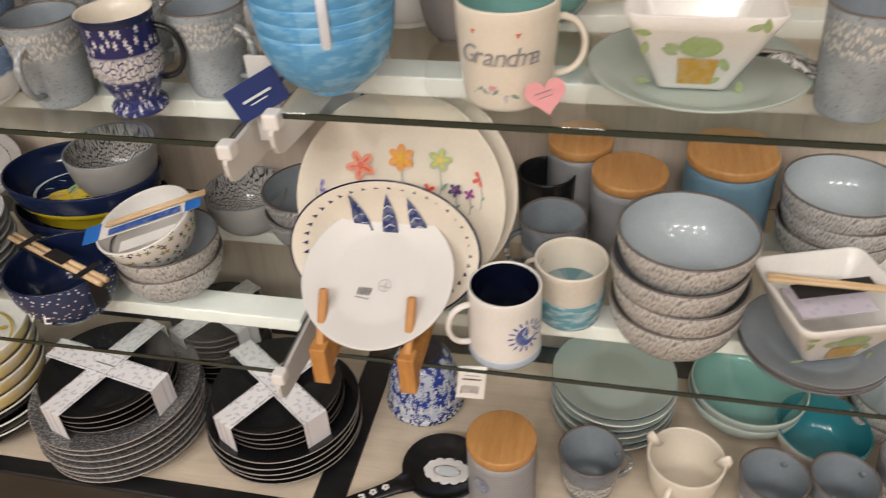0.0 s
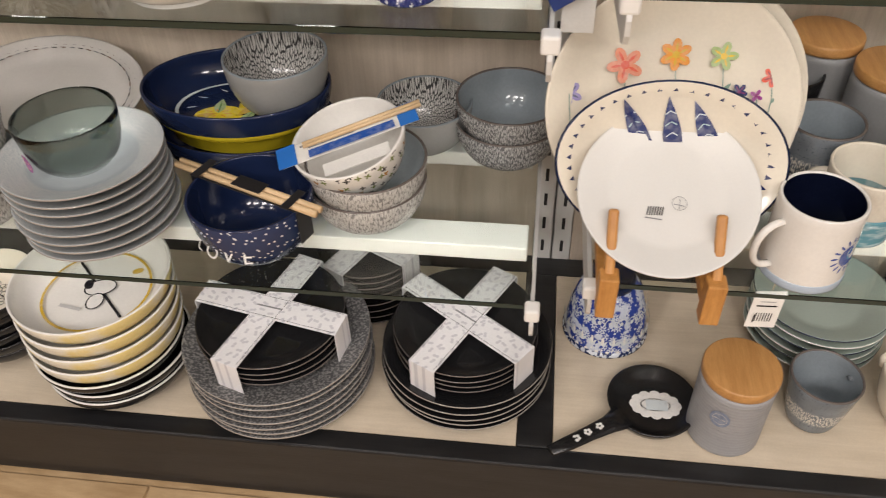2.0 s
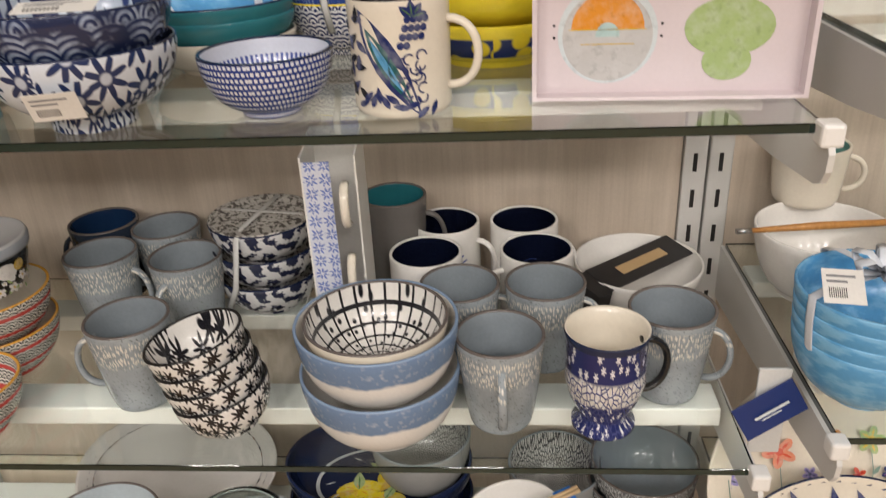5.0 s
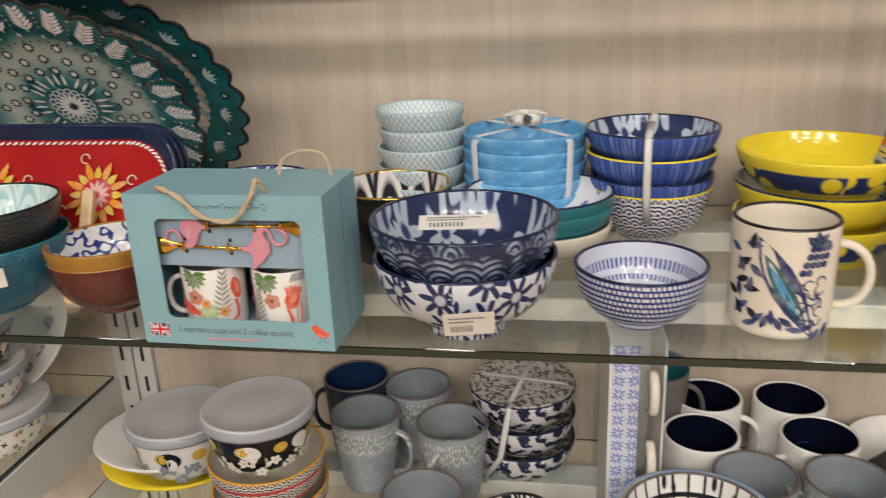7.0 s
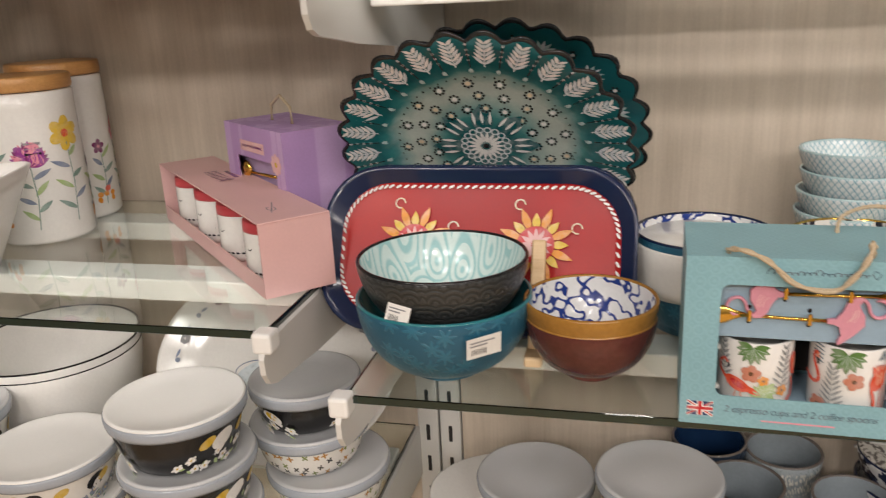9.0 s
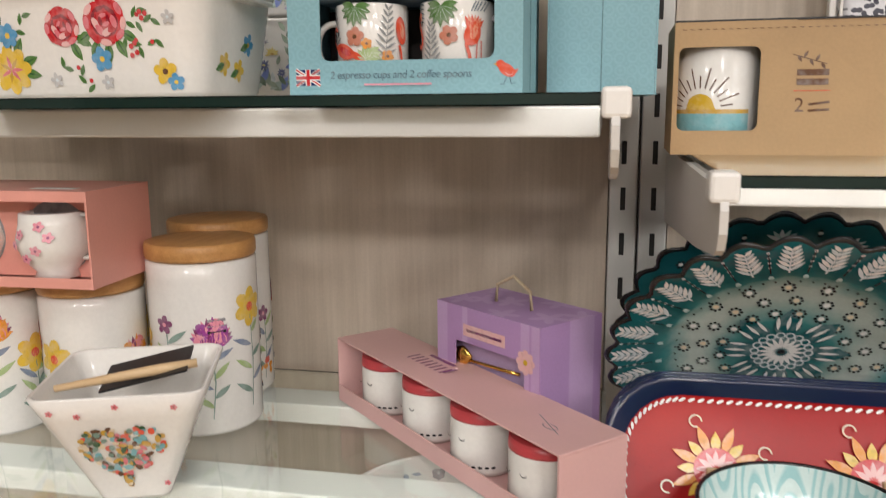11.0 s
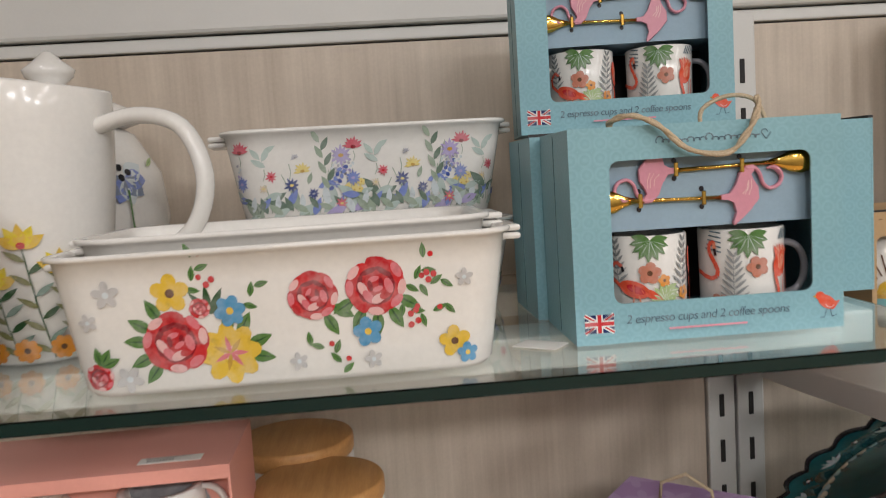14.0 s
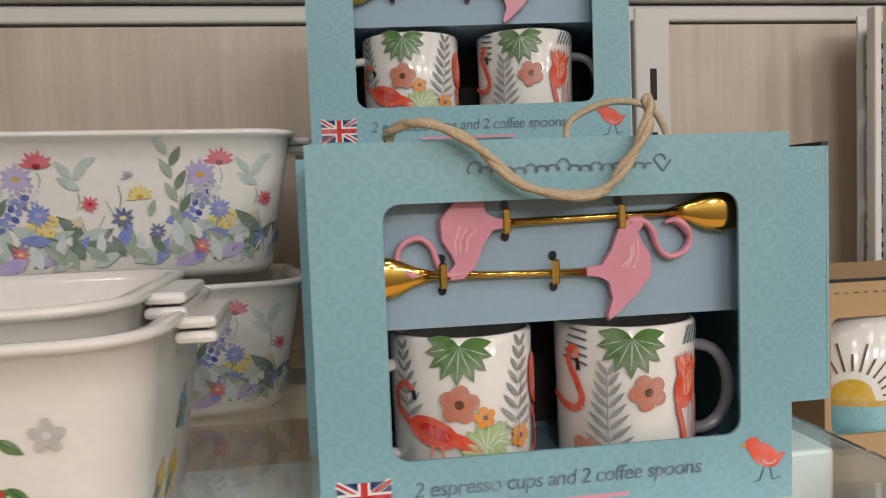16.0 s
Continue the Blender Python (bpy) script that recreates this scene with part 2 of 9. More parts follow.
scale_out = pattern("wave_scales", (0.66, 0.66, 0.66), [lambda m: (m.scales(m.cyl(1.0, 5.5, 75), 3.0), (0.02, 0.03, 0.10))])
brush_blue = pattern("brushed_blue", (0.03, 0.07, 0.30), [lambda m: (m.step(m.noise(9, 3, m.cyl(1.0, 6.0, 1.0)), 0.55, 0.62), (0.28, 0.36, 0.58))])
spiral_in = pattern("blue_scroll_inside", (0.72, 0.72, 0.72), [lambda m: (m.less(m.f("ABSOLUTE", m.f("SUBTRACT", m.noise(75, 1, m.tc, 0.4), 0.5)), 0.05, 0.012), BLUE)])
maze_in = pattern("black_scroll_inside", (0.72, 0.70, 0.66), [lambda m: (m.scales(m.polar(10, 40), 4.0), (0.02, 0.02, 0.03))])
rings_in = pattern("pale_ring_inside", (0.60, 0.72, 0.70), [lambda m: (m.less(m.f("FRACT", m.f("MULTIPLY", m.node("ShaderNodeTexVoronoi", {"Vector": m.flat(36, 36), "Scale": 1.0, "Randomness": 0.3}, voronoi_dimensions="2D").outputs["Distance"], 5.0)), 0.4, 0.1), (0.34, 0.56, 0.57))])
grid_in = pattern("ink_grid_inside", (0.72, 0.70, 0.66), [
    lambda m: (m.bricks(m.polar(26, 92), 0.10, 0.0), INK),
    lambda m: (m.blob(m.polar(26, 92), 0.16), INK)])
leaf_black = pattern("ink_leaf", (0.72, 0.70, 0.66), [lambda m: (m.flower(m.cyl(1.0, 3.6, 62), 7, 0.62)[0], INK)])
leaf_black_in = pattern("ink_leaf_inside", (0.72, 0.70, 0.66), [lambda m: (m.flower(m.flat(52, 52), 7, 0.52)[0], INK)])
toile_out = pattern("ink_toile", (0.66, 0.66, 0.66), [lambda m: (m.step(m.noise(75, 3), 0.50, 0.54), (0.02, 0.025, 0.06))])
toile_in = pattern("ink_toile_lid", (0.50, 0.48, 0.44), [lambda m: (m.step(m.noise(160, 3), 0.50, 0.56), (0.12, 0.11, 0.10))])
diamond = pattern("aqua_diamond", (0.70, 0.74, 0.74), [
    lambda m: (m.f("SUBTRACT", 1.0, m.less(m.f("FRACT", m.f("ADD", m.xyz(m.cyl(1.0, 7, 110))[0], m.xyz(m.cyl(1.0, 7, 110))[1])), 0.86)), (0.16, 0.38, 0.47)),
    lambda m: (m.f("SUBTRACT", 1.0, m.less(m.f("FRACT", m.f("SUBTRACT", m.xyz(m.cyl(1.0, 7, 110))[0], m.xyz(m.cyl(1.0, 7, 110))[1])), 0.86)), (0.10, 0.33, 0.42))])
weave = pattern("red_weave", (0.70, 0.66, 0.58), [
    lambda m: (m.scales(m.cyl(1.0, 7, 90), 3.0), (0.03, 0.03, 0.03)),
    lambda m: (m.less(m.f("FRACT", m.xyz(m.cyl(1.0, 1, 45))[1]), 0.22), (0.50, 0.06, 0.05))])
aqua_bowl = pattern("aqua_brushed", (0.10, 0.34, 0.62), [lambda m: (m.step(m.noise(5, 3, m.cyl(1.0, 0.5, 18)), 0.45, 0.6), (0.20, 0.47, 0.72))], 0.22)
sponge = pattern("blue_sponge_band", (0.76, 0.75, 0.72), [lambda m: (m.f("MULTIPLY", m.step(m.f("ADD", m.xyz()[2], m.f("MULTIPLY", m.noise(45, 3), 0.014)), 0.050, 0.054), m.step(m.noise(150, 3), -0.15, 0.45)), (0.15, 0.23, 0.37))])
blue_print = pattern("blue_lace_print", (0.55, 0.60, 0.70), [
    lambda m: (m.step(m.noise(55, 2), 0.42, 0.47), (0.03, 0.06, 0.30)),
    lambda m: (m.flower(m.cyl(1.0, 4, 55), 7, 0.42)[0], (0.62, 0.66, 0.74)),
    lambda m: (m.flower(m.cyl(1.0, 4, 55), 7, 0.42)[1], (0.03, 0.06, 0.28))])
pottery = pattern("navy_pottery", (0.014, 0.02, 0.11), [
    lambda m: (m.f("MULTIPLY", m.step(m.xyz()[2], 0.045, 0.049), m.step(m.xyz()[2], 0.078, 0.074)), (0.66, 0.64, 0.60)),
    lambda m: (m.flower(m.cyl(1.0, 4.5, 48), 6, 0.30)[0], (0.72, 0.72, 0.74)),
    lambda m: (m.f("MULTIPLY", m.cells(m.cyl(1.0, 9, 110), 0.10), m.less(m.xyz()[2], 0.076, 0.002)), (0.05, 0.06, 0.18))], bump=0.4)
kashmir = pattern("millefleur_blue", (0.02, 0.045, 0.22), [
    lambda m: (m.flower(m.flat(100, 100, True), 6, 0.50)[0], (0.32, 0.40, 0.60)),
    lambda m: (m.flower(m.flat(54, 54, True), 7, 0.40)[0], m.pick(m.xyz(m.flower(m.flat(54, 54, True), 7, 0.40)[2])[1], [(0.60, 0.07, 0.05), (0.07, 0.15, 0.50), (0.62, 0.48, 0.10), (0.55, 0.16, 0.12)])),
    lambda m: (m.flower(m.flat(54, 54, True), 7, 0.40)[1], (0.70, 0.62, 0.30))])
teal_relief = pattern("teal_relief", (0.018, 0.10, 0.165), [lambda m: (m.flower(m.cyl(1.0, 3.6, 52), 7, 0.45)[0], (0.030, 0.145, 0.22))], 0.3, bump=0.8)
black_relief = pattern("black_relief", (0.022, 0.024, 0.024), [lambda m: (m.scales(m.cyl(1.0, 5, 70), 3), (0.045, 0.048, 0.048))], 0.3, bump=0.8)
rib_grey = pattern("ribbed_grey", (0.30, 0.30, 0.31), [lambda m: (m.less(m.f("FRACT", m.f("MULTIPLY", m.xyz()[2], 160.0)), 0.5, 0.3), (0.33, 0.33, 0.34))], 0.4, bump=1.0)
constell = pattern("star_navy", (0.020, 0.035, 0.10), [lambda m: (m.blob(m.cyl(1.0, 6.5, 95), 0.12), (0.75, 0.76, 0.78))])
petal_white = pattern("small_sprig", (0.75, 0.73, 0.68), [
    lambda m: (m.flower(m.cyl(1.0, 5, 70), 4, 0.33)[0], m.pick(m.xyz(m.flower(m.cyl(1.0, 5, 70), 4, 0.33)[2])[1], [(0.10, 0.09, 0.08), (0.45, 0.22, 0.05), (0.20, 0.24, 0.08), (0.05, 0.05, 0.05)]))])
daisy_black = pattern("daisy_on_black", (0.014, 0.014, 0.014), [
    lambda m: (m.f("MULTIPLY", m.flower(m.cyl(1.0, 6, 85), 6, 0.40)[0], m.less(m.xyz()[2], 0.032, 0.004)), (0.62, 0.61, 0.58)),
    lambda m: (m.f("MULTIPLY", m.flower(m.cyl(1.0, 6, 85), 6, 0.40)[1], m.less(m.xyz()[2], 0.032, 0.004)), (0.65, 0.50, 0.04))])
sprig_blue_in = pattern("blue_sprig_inside", (0.74, 0.74, 0.72), [lambda m: (m.flower(m.flat(34, 34), 3, 0.36)[0], (0.10, 0.16, 0.42))])
yellow_band = pattern("washed_yellow", (0.74, 0.70, 0.58), [lambda m: (m.step(m.noise(16, 4), 0.45, 0.6), (0.76, 0.62, 0.26))])
lemon_navy = pattern("lemon_navy_band", (0.80, 0.64, 0.04), [
    lambda m: (m.f("MULTIPLY", m.step(m.xyz()[2], 0.012, 0.014), m.step(m.xyz()[2], 0.034, 0.032)), (0.016, 0.03, 0.12)),
    lambda m: (m.f("MULTIPLY", m.blob(m.cyl(1.0, 2.6, 36), 0.30), m.step(m.xyz()[2], 0.012, 0.014)), (0.80, 0.62, 0.03))])
tulip_out = cream_glaze
honeycomb = pattern("hexagon_teal_card", (0.215, 0.40, 0.45), [lambda m: (m.less(m.f("FRACT", m.f("MULTIPLY", m.node("ShaderNodeTexVoronoi", {"Vector": m.node("ShaderNodeVectorMath", (m.tc, (105, 105, 105)), operation="MULTIPLY").outputs[0], "Scale": 1.0, "Randomness": 0.15}).outputs["Distance"], 3.0)), 0.5, 0.2), (0.235, 0.43, 0.485))], 0.45)
band_print = pattern("leaf_band_paper", (0.80, 0.79, 0.80), [lambda m: (m.flower(m.flat(70, 70), 2, 0.34)[0], (0.60, 0.59, 0.62))], 0.5)
plate_grey = pattern("ridged_grey_plate", (0.22, 0.23, 0.235), [lambda m: (m.f("MULTIPLY", m.step(m.noise(26, 2, m.polar(60, 14)), 0.45, 0.6), m.step(m.f("SQRT", m.f("ADD", m.f("POWER", m.xyz()[0], 2.0), m.f("POWER", m.xyz()[1], 2.0))), 0.066, 0.072)), (0.42, 0.43, 0.43))], 0.2)
plate_pale = pattern("ridged_pale_plate", (0.36, 0.40, 0.42), [lambda m: (m.f("MULTIPLY", m.step(m.noise(26, 2, m.polar(60, 14)), 0.47, 0.56), m.step(m.f("SQRT", m.f("ADD", m.f("POWER", m.xyz()[0], 2.0), m.f("POWER", m.xyz()[1], 2.0))), 0.066, 0.072)), (0.60, 0.60, 0.58))], 0.16)
plate_dark = pattern("speckled_dark_plate", (0.085, 0.085, 0.087), [lambda m: (m.step(m.noise(260, 3), 0.46, 0.62), (0.26, 0.255, 0.25))], 0.22)
silver_rim = glaze("light_silver_rim", (0.34, 0.31, 0.28), 0.12)
teal_field = pattern("washed_teal", (0.012, 0.105, 0.12), [lambda m: (m.step(m.noise(14, 3), 0.5, 0.72), (0.026, 0.17, 0.18))], 0.12)
red_field = pattern("lacquer_red", (0.36, 0.010, 0.010), [lambda m: (m.step(m.noise(8, 2), 0.5, 0.8), (0.46, 0.026, 0.016))], 0.30, spec=0.25)
tile_box = pattern("blue_tile_print", (0.62, 0.65, 0.72), [
    lambda m: (m.flower(m.sheet(62), 8, 0.52, 0.0)[0], (0.14, 0.20, 0.50)),
    lambda m: (m.flower(m.sheet(124), 4, 0.42, 0.0)[0], (0.60, 0.63, 0.72))], 0.4)
vine_box = pattern("black_vine_print", (0.66, 0.66, 0.68), [lambda m: (m.flower(m.sheet(95), 2, 0.48)[0], (0.02, 0.02, 0.04))], 0.4)
kraft = plain("kraft_card", (0.42, 0.27, 0.13), 0.6, mottle=0.1)
pink_card = plain("pink_card", (0.68, 0.42, 0.40), 0.45, mottle=0.05)
coral_card = plain("coral_card", (0.72, 0.33, 0.27), 0.4, mottle=0.05)
lilac_card = pattern("lilac_floral_card", (0.42, 0.26, 0.50), [lambda m: (m.flower(m.node("ShaderNodeVectorMath", (m.tc, (24, 24, 24)), operation="MULTIPLY").outputs[0], 5, 0.5)[0], (0.50, 0.34, 0.57))], 0.42)


def radial_teal(name, R):
    """Dark teal that pales towards a ring round the painted centre."""
    m = Mat(name)
    x, y, z = m.xyz()
    d = m.f("DIVIDE", m.f("SQRT", m.f("ADD", m.f("MULTIPLY", x, x), m.f("MULTIPLY", y, y))), R)
    d = m.f("ADD", d, m.f("MULTIPLY", m.f("SUBTRACT", m.noise(30, 3), 0.5), 0.18))
    c = m.mix(m.step(d, 0.12, 0.30), (0.012, 0.11, 0.12), (0.06, 0.24, 0.23))
    c = m.mix(m.step(d, 0.28, 0.45), c, (0.44, 0.50, 0.45))
    c = m.mix(m.step(d, 0.54, 0.68), c, (0.05, 0.23, 0.23))
    c = m.mix(m.step(d, 0.64, 0.74), c, (0.012, 0.115, 0.125))
    MATS[name] = m.done(c, 0.12, mottle=0.12)
    return MATS[name]


def smooth(path, k=5):
    """More points along a gentle curve through the path."""
    fine = []
    for i in range(len(path) - 1):
        p0, p1, p2, p3 = (Vector(path[max(i - 1, 0)]), Vector(path[i]), Vector(path[i + 1]), Vector(path[min(i + 2, len(path) - 1)]))
        for j in range(k):
            s = j / k
            fine.append(0.5 * ((2 * p1) + (p2 - p0) * s + (2 * p0 - 5 * p1 + 4 * p2 - p3) * s * s + (3 * p1 - p0 - 3 * p2 + p3) * s ** 3))
    return fine + [Vector(path[-1])]


# ---- shape helpers ----
def mesh_ob(name, verts, faces, mats, index=None, smooth=True):
    me = bpy.data.meshes.new(name)
    me.from_pydata(verts, [], faces)
    for m in mats:
        me.materials.append(m)
    if index is not None:
        me.polygons.foreach_set("material_index", index)
    if smooth:
        me.polygons.foreach_set("use_smooth", [True] * len(me.polygons))
    me.update()
    return new(name, me)


def under(ob, parent, label=""):
    ob.parent = parent
    if label:
        ob["label"] = label
    return ob


def thing(name, label, category, group="", m=None):
    ob = tagged(new(name), label, category, group)
    ob.empty_display_size = 0.02
    if m is not None:
        ob.matrix_basis = m
    return ob


def part(name, bm, material, parent, label="", smooth=False):
    """One bmesh as one mesh object under a thing or a part."""
    me = bpy.data.meshes.new(name)
    bm.to_mesh(me)
    bm.free()
    for mt in (material if isinstance(material, (list, tuple)) else [material]):
        me.materials.append(mt)
    if smooth:
        me.polygons.foreach_set("use_smooth", [True] * len(me.polygons))
    ob = new(name, me)
    if parent is not None:
        ob.parent = parent
    if label:
        ob["label"] = label
    return ob


def cuboid(x0, x1, y0, y1, z0, z1, bevel=0.0, seg=2, bm=None):
    own = bmesh.new()
    bmesh.ops.create_cube(own, size=1.0)
    bmesh.ops.scale(own, vec=(x1 - x0, y1 - y0, z1 - z0), verts=own.verts)
    bmesh.ops.translate(own, vec=((x0 + x1) / 2, (y0 + y1) / 2, (z0 + z1) / 2), verts=own.verts)
    if bevel:
        bmesh.ops.bevel(own, geom=own.edges[:], offset=bevel, segments=seg, affect="EDGES", profile=0.5)
    if bm is None:
        return own
    tmp = bpy.data.meshes.new("tmp")
    own.to_mesh(tmp)
    own.free()
    bm.from_mesh(tmp)
    bpy.data.meshes.remove(tmp)
    return bm


def rings(name, loops, mats, index=None, smooth=True, cap0=True, cap1=True):
    """A skin over closed loops of equally many points; index: one material a strip."""
    n = len(loops[0])
    verts = [p for lp in loops for p in lp]
    faces, mi = [], []
    for i in range(len(loops) - 1):
        for j in range(n):
            k = (j + 1) % n
            faces.append((i * n + j, i * n + k, (i + 1) * n + k, (i + 1) * n + j))
            mi.append(index[i] if index else 0)
    for flag, at, row in ((cap0, 0, 0), (cap1, len(loops) - 1, len(loops) - 2)):
        if flag:
            c = [sum(p[a] for p in loops[at]) / n for a in range(3)]
            verts.append(c)
            ci = len(verts) - 1
            for j in range(n):
                k = (j + 1) % n
                a, b = at * n + j, at * n + k
                faces.append((ci, b, a) if at == 0 else (ci, a, b))
                mi.append(index[row] if index else 0)
    return mesh_ob(name, verts, faces, mats, mi, smooth)


def lathe(name, prof, mats, index=None, seg=56, squash=1.0, wave=None):
    """prof: radius and height from the foot's middle up the outside and down the inside. wave: (count, depth) scallops the edge."""
    top = max(r for r, z in prof)
    loops = []
    for r, z in prof:
        lp = []
        for j in range(seg):
            a = math.tau * j / seg
            k = r
            if wave:
                k = r * (1 + wave[1] * (abs(math.cos(wave[0] * a / 2)) - 0.6) * (r / top) ** 3)
            lp.append((k * math.cos(a), k * math.sin(a) * squash, z))
        loops.append(lp)
    return rings(name, loops, mats, index, True, prof[0][0] > 1e-6, prof[-1][0] > 1e-6)


def bowl_profile(R, H, rb, t=0.0035, round_=1.0, foot=0.006):
    """The outside, the rim and the inside of a bowl with a foot ring."""
    out, steps = [(rb * 0.80, 0.001), (rb * 0.97, 0.0), (rb, 0.0012), (rb, foot)], 11
    for i in range(1, steps + 1):
        s = i / steps
        r1, z1 = math.sin(s * math.pi / 2), 1 - math.cos(s * math.pi / 2)
        r = rb + (R - rb) * (round_ * r1 + (1 - round_) * s)
        z = foot + (H - foot) * (round_ * z1 + (1 - round_) * s)
        out.append((r, z))
    n_out = len(out) - 1
    rim = [(R - t * 0.2, H + t * 0.45), (R - t * 0.8, H + t * 0.45), (R - t, H)]
    inner = []
    for i in range(steps - 1, -1, -1):
        s = i / steps
        r1, z1 = math.sin(s * math.pi / 2), 1 - math.cos(s * math.pi / 2)
        r = rb * 0.9 + (R - t - rb * 0.9) * (round_ * r1 + (1 - round_) * s)
        z = foot + t + (H - foot - t) * (round_ * z1 + (1 - round_) * s)
        inner.append((r, z))
    inner += [(rb * 0.5, foot + t * 0.8), (rb * 0.05, foot + t * 0.7)]
    prof = out + rim + inner
    idx = [0] * n_out + [2] * len(rim) + [1] * len(inner)
    return prof, idx[:len(prof) - 1]


def bowl(x, y, z, R, H, outer, inner, rim, label, rb=None, round_=1.0, group="", name="bowl", category="bowl", tilt=(0, 0, 0), t=0.0035, squash=1.0, foot=0.006):
    prof, idx = bowl_profile(R, H, rb if rb else R * 0.46, t, round_, foot)
    ob = lathe(name, prof, [outer, inner, rim], idx, 64, squash)
    ob.matrix_basis = pose(x, y, z, *tilt)
    return tagged(ob, label, category, group)


def plate_profile(R, H=0.022, well=0.62, t=0.004):
    out = [(R * 0.50, 0.001), (R * 0.52, 0.0), (R * 0.55, 0.001), (R * 0.55, 0.004), (R * well, 0.006), (R * (well + 0.08), 0.010), (R * 0.97, H - 0.003), (R, H - 0.001)]
    inn = [(R * 0.995, H + 0.001), (R * 0.97, H), (R * (well + 0.09), 0.010 + t * 0.7), (R * (well + 0.02), 0.0065 + t * 0.6), (R * well * 0.9, 0.004 + t), (R * 0.3, 0.004 + t), (R * 0.02, 0.004 + t)]
    return out + inn, [0] * (len(out) - 2) + [2] * 2 + [1] * (len(inn) - 1)


def plate(x, y, z, R, outer, inner, rim, label, H=0.022, well=0.62, group="", m=None, name="plate", squash=1.0, seg=64):
    prof, idx = plate_profile(R, H, well)
    ob = lathe(name, prof, [outer, inner, rim], idx, seg, squash)
    ob.matrix_basis = m if m is not None else pose(x, y, z)
    return tagged(ob, label, "plate", group)


def leaning(x, y, z, half, lean, rz=0):
    """The pose of a flat thing that stands on its edge at y, z and leans back by lean degrees."""
    a = radians(lean)
    return Matrix.Translation((x, y + half * math.sin(a), z + half * math.cos(a))) @ pose(0, 0, 0, 90 - lean, 0, 0) @ pose(0, 0, 0, 0, 0, rz)


def tube(path, radius, closed=False, n=10, flat=1.0, side=None):
    """Loops for a tube along a path; side: the fixed sideways direction; flat: thickness across it."""
    loops, up0 = [], Vector(side) if side else None
    pts = [Vector(p) for p in path]
    for i, p in enumerate(pts):
        d = (pts[min(i + 1, len(pts) - 1)] - pts[max(i - 1, 0)]).normalized()
        s = up0 if up0 else (d.cross(Vector((0, 0, 1))) if abs(d.z) < 0.95 else Vector((1, 0, 0)))
        s = (s - d * s.dot(d)).normalized()
        u = d.cross(s)
        r = radius[i] if isinstance(radius, (list, tuple)) else radius
        loops.append([tuple(p + s * r * math.cos(a) + u * r * flat * math.sin(a)) for a in (math.tau * j / n for j in range(n))])
    return loops


def handle_loops(r0, zlo, zhi, out, thick=0.0048, lug=0.0):
    """A mug's ear in the plane of x and z, out along +x."""
    path, n = [], 14
    zc, hh = (zlo + zhi) / 2, (zhi - zlo) / 2
    for i in range(n + 1):
        a = math.pi * (0.5 - i / n)
        path.append((r0 + out * max(0.0, math.cos(a)) ** 0.75, 0, zc + hh * math.sin(a) - lug * (i / n) * 0.0))
    return tube(path, thick, n=10, flat=0.75, side=(0, 1, 0))


def mug(x, y, z, R, H, outer, inner, rim, label, rz=0.0, rb=None, group="mugs", waist=0.0, handle=None, name="mug", ear=0.026, span=(0.22, 0.80)):
    rb = rb if rb else R * 0.92
    ob = thing(name, label, "mug", group, pose(x, y, z, 0, 0, rz))
    t = 0.0038
    out = [(rb * 0.75, 0.0015), (rb * 0.86, 0.0), (rb * 0.95, 0.0015), (rb, 0.006)]
    for i in range(1, 11):
        s = i / 10
        out.append((rb + (R - rb) * s ** 0.8 - waist * math.sin(math.pi * s), 0.006 + (H - 0.006) * s))
    inn = [(R - 0.0008, H + 0.0018), (R - t + 0.0008, H + 0.0018), (R - t, H)]
    for i in range(9, 0, -1):
        s = i / 10
        inn.append((rb + (R - rb) * s ** 0.8 - waist * math.sin(math.pi * s) - t, 0.006 + (H - 0.006) * s))
    inn += [(rb * 0.8, 0.0075), (rb * 0.05, 0.007)]
    prof = out + inn
    idx = [0] * (len(out) - 1) + [2] * 3 + [1] * (len(prof) - len(out) - 3)
    under(lathe("body", prof, [outer, inner, rim], idx, 56), ob)
    zl, zh = H * span[0], H * span[1]
    under(rings("handle", handle_loops((R + rb) / 2 - 0.003 - waist * 0.7, zl, zh, ear), [handle if handle else outer]), ob)
    return ob


# ---- flat printed shapes ----
def ell(cx, cy, a, b, turn=0.0, n=16):
    c, s = math.cos(turn), math.sin(turn)
    return [(cx + a * math.cos(q) * c - b * math.sin(q) * s, cy + a * math.cos(q) * s + b * math.sin(q) * c) for q in (math.tau * i / n for i in range(n))]


def leafp(x, y, length, width, turn):
    """A pointed leaf that starts at x, y."""
    pts = []
    for i in range(7):
        s = i / 6
        pts.append((length * s, width / 2 * math.sin(math.pi * s ** 0.85)))
    pts += [(px, -py) for px, py in pts[-2:0:-1]]
    c, s = math.cos(turn), math.sin(turn)
    return [(x + px * c - py * s, y + px * s + py * c) for px, py in pts]


def stroke(pts, w):
    """A line of even width as quads."""
    quads = []
    for (x0, y0), (x1, y1) in zip(pts, pts[1:]):
        d = math.hypot(x1 - x0, y1 - y0) or 1e-9
        nx, ny = -(y1 - y0) / d * w / 2, (x1 - x0) / d * w / 2
        quads.append([(x0 + nx, y0 + ny), (x0 - nx, y0 - ny), (x1 - nx, y1 - ny), (x1 + nx, y1 + ny)])
    return quads


def arc(cx, cy, r, a0, a1, n=10, ry=None):
    ry = ry if ry is not None else r
    return [(cx + r * math.cos(radians(a0 + (a1 - a0) * i / n)), cy + ry * math.sin(radians(a0 + (a1 - a0) * i / n))) for i in range(n + 1)]


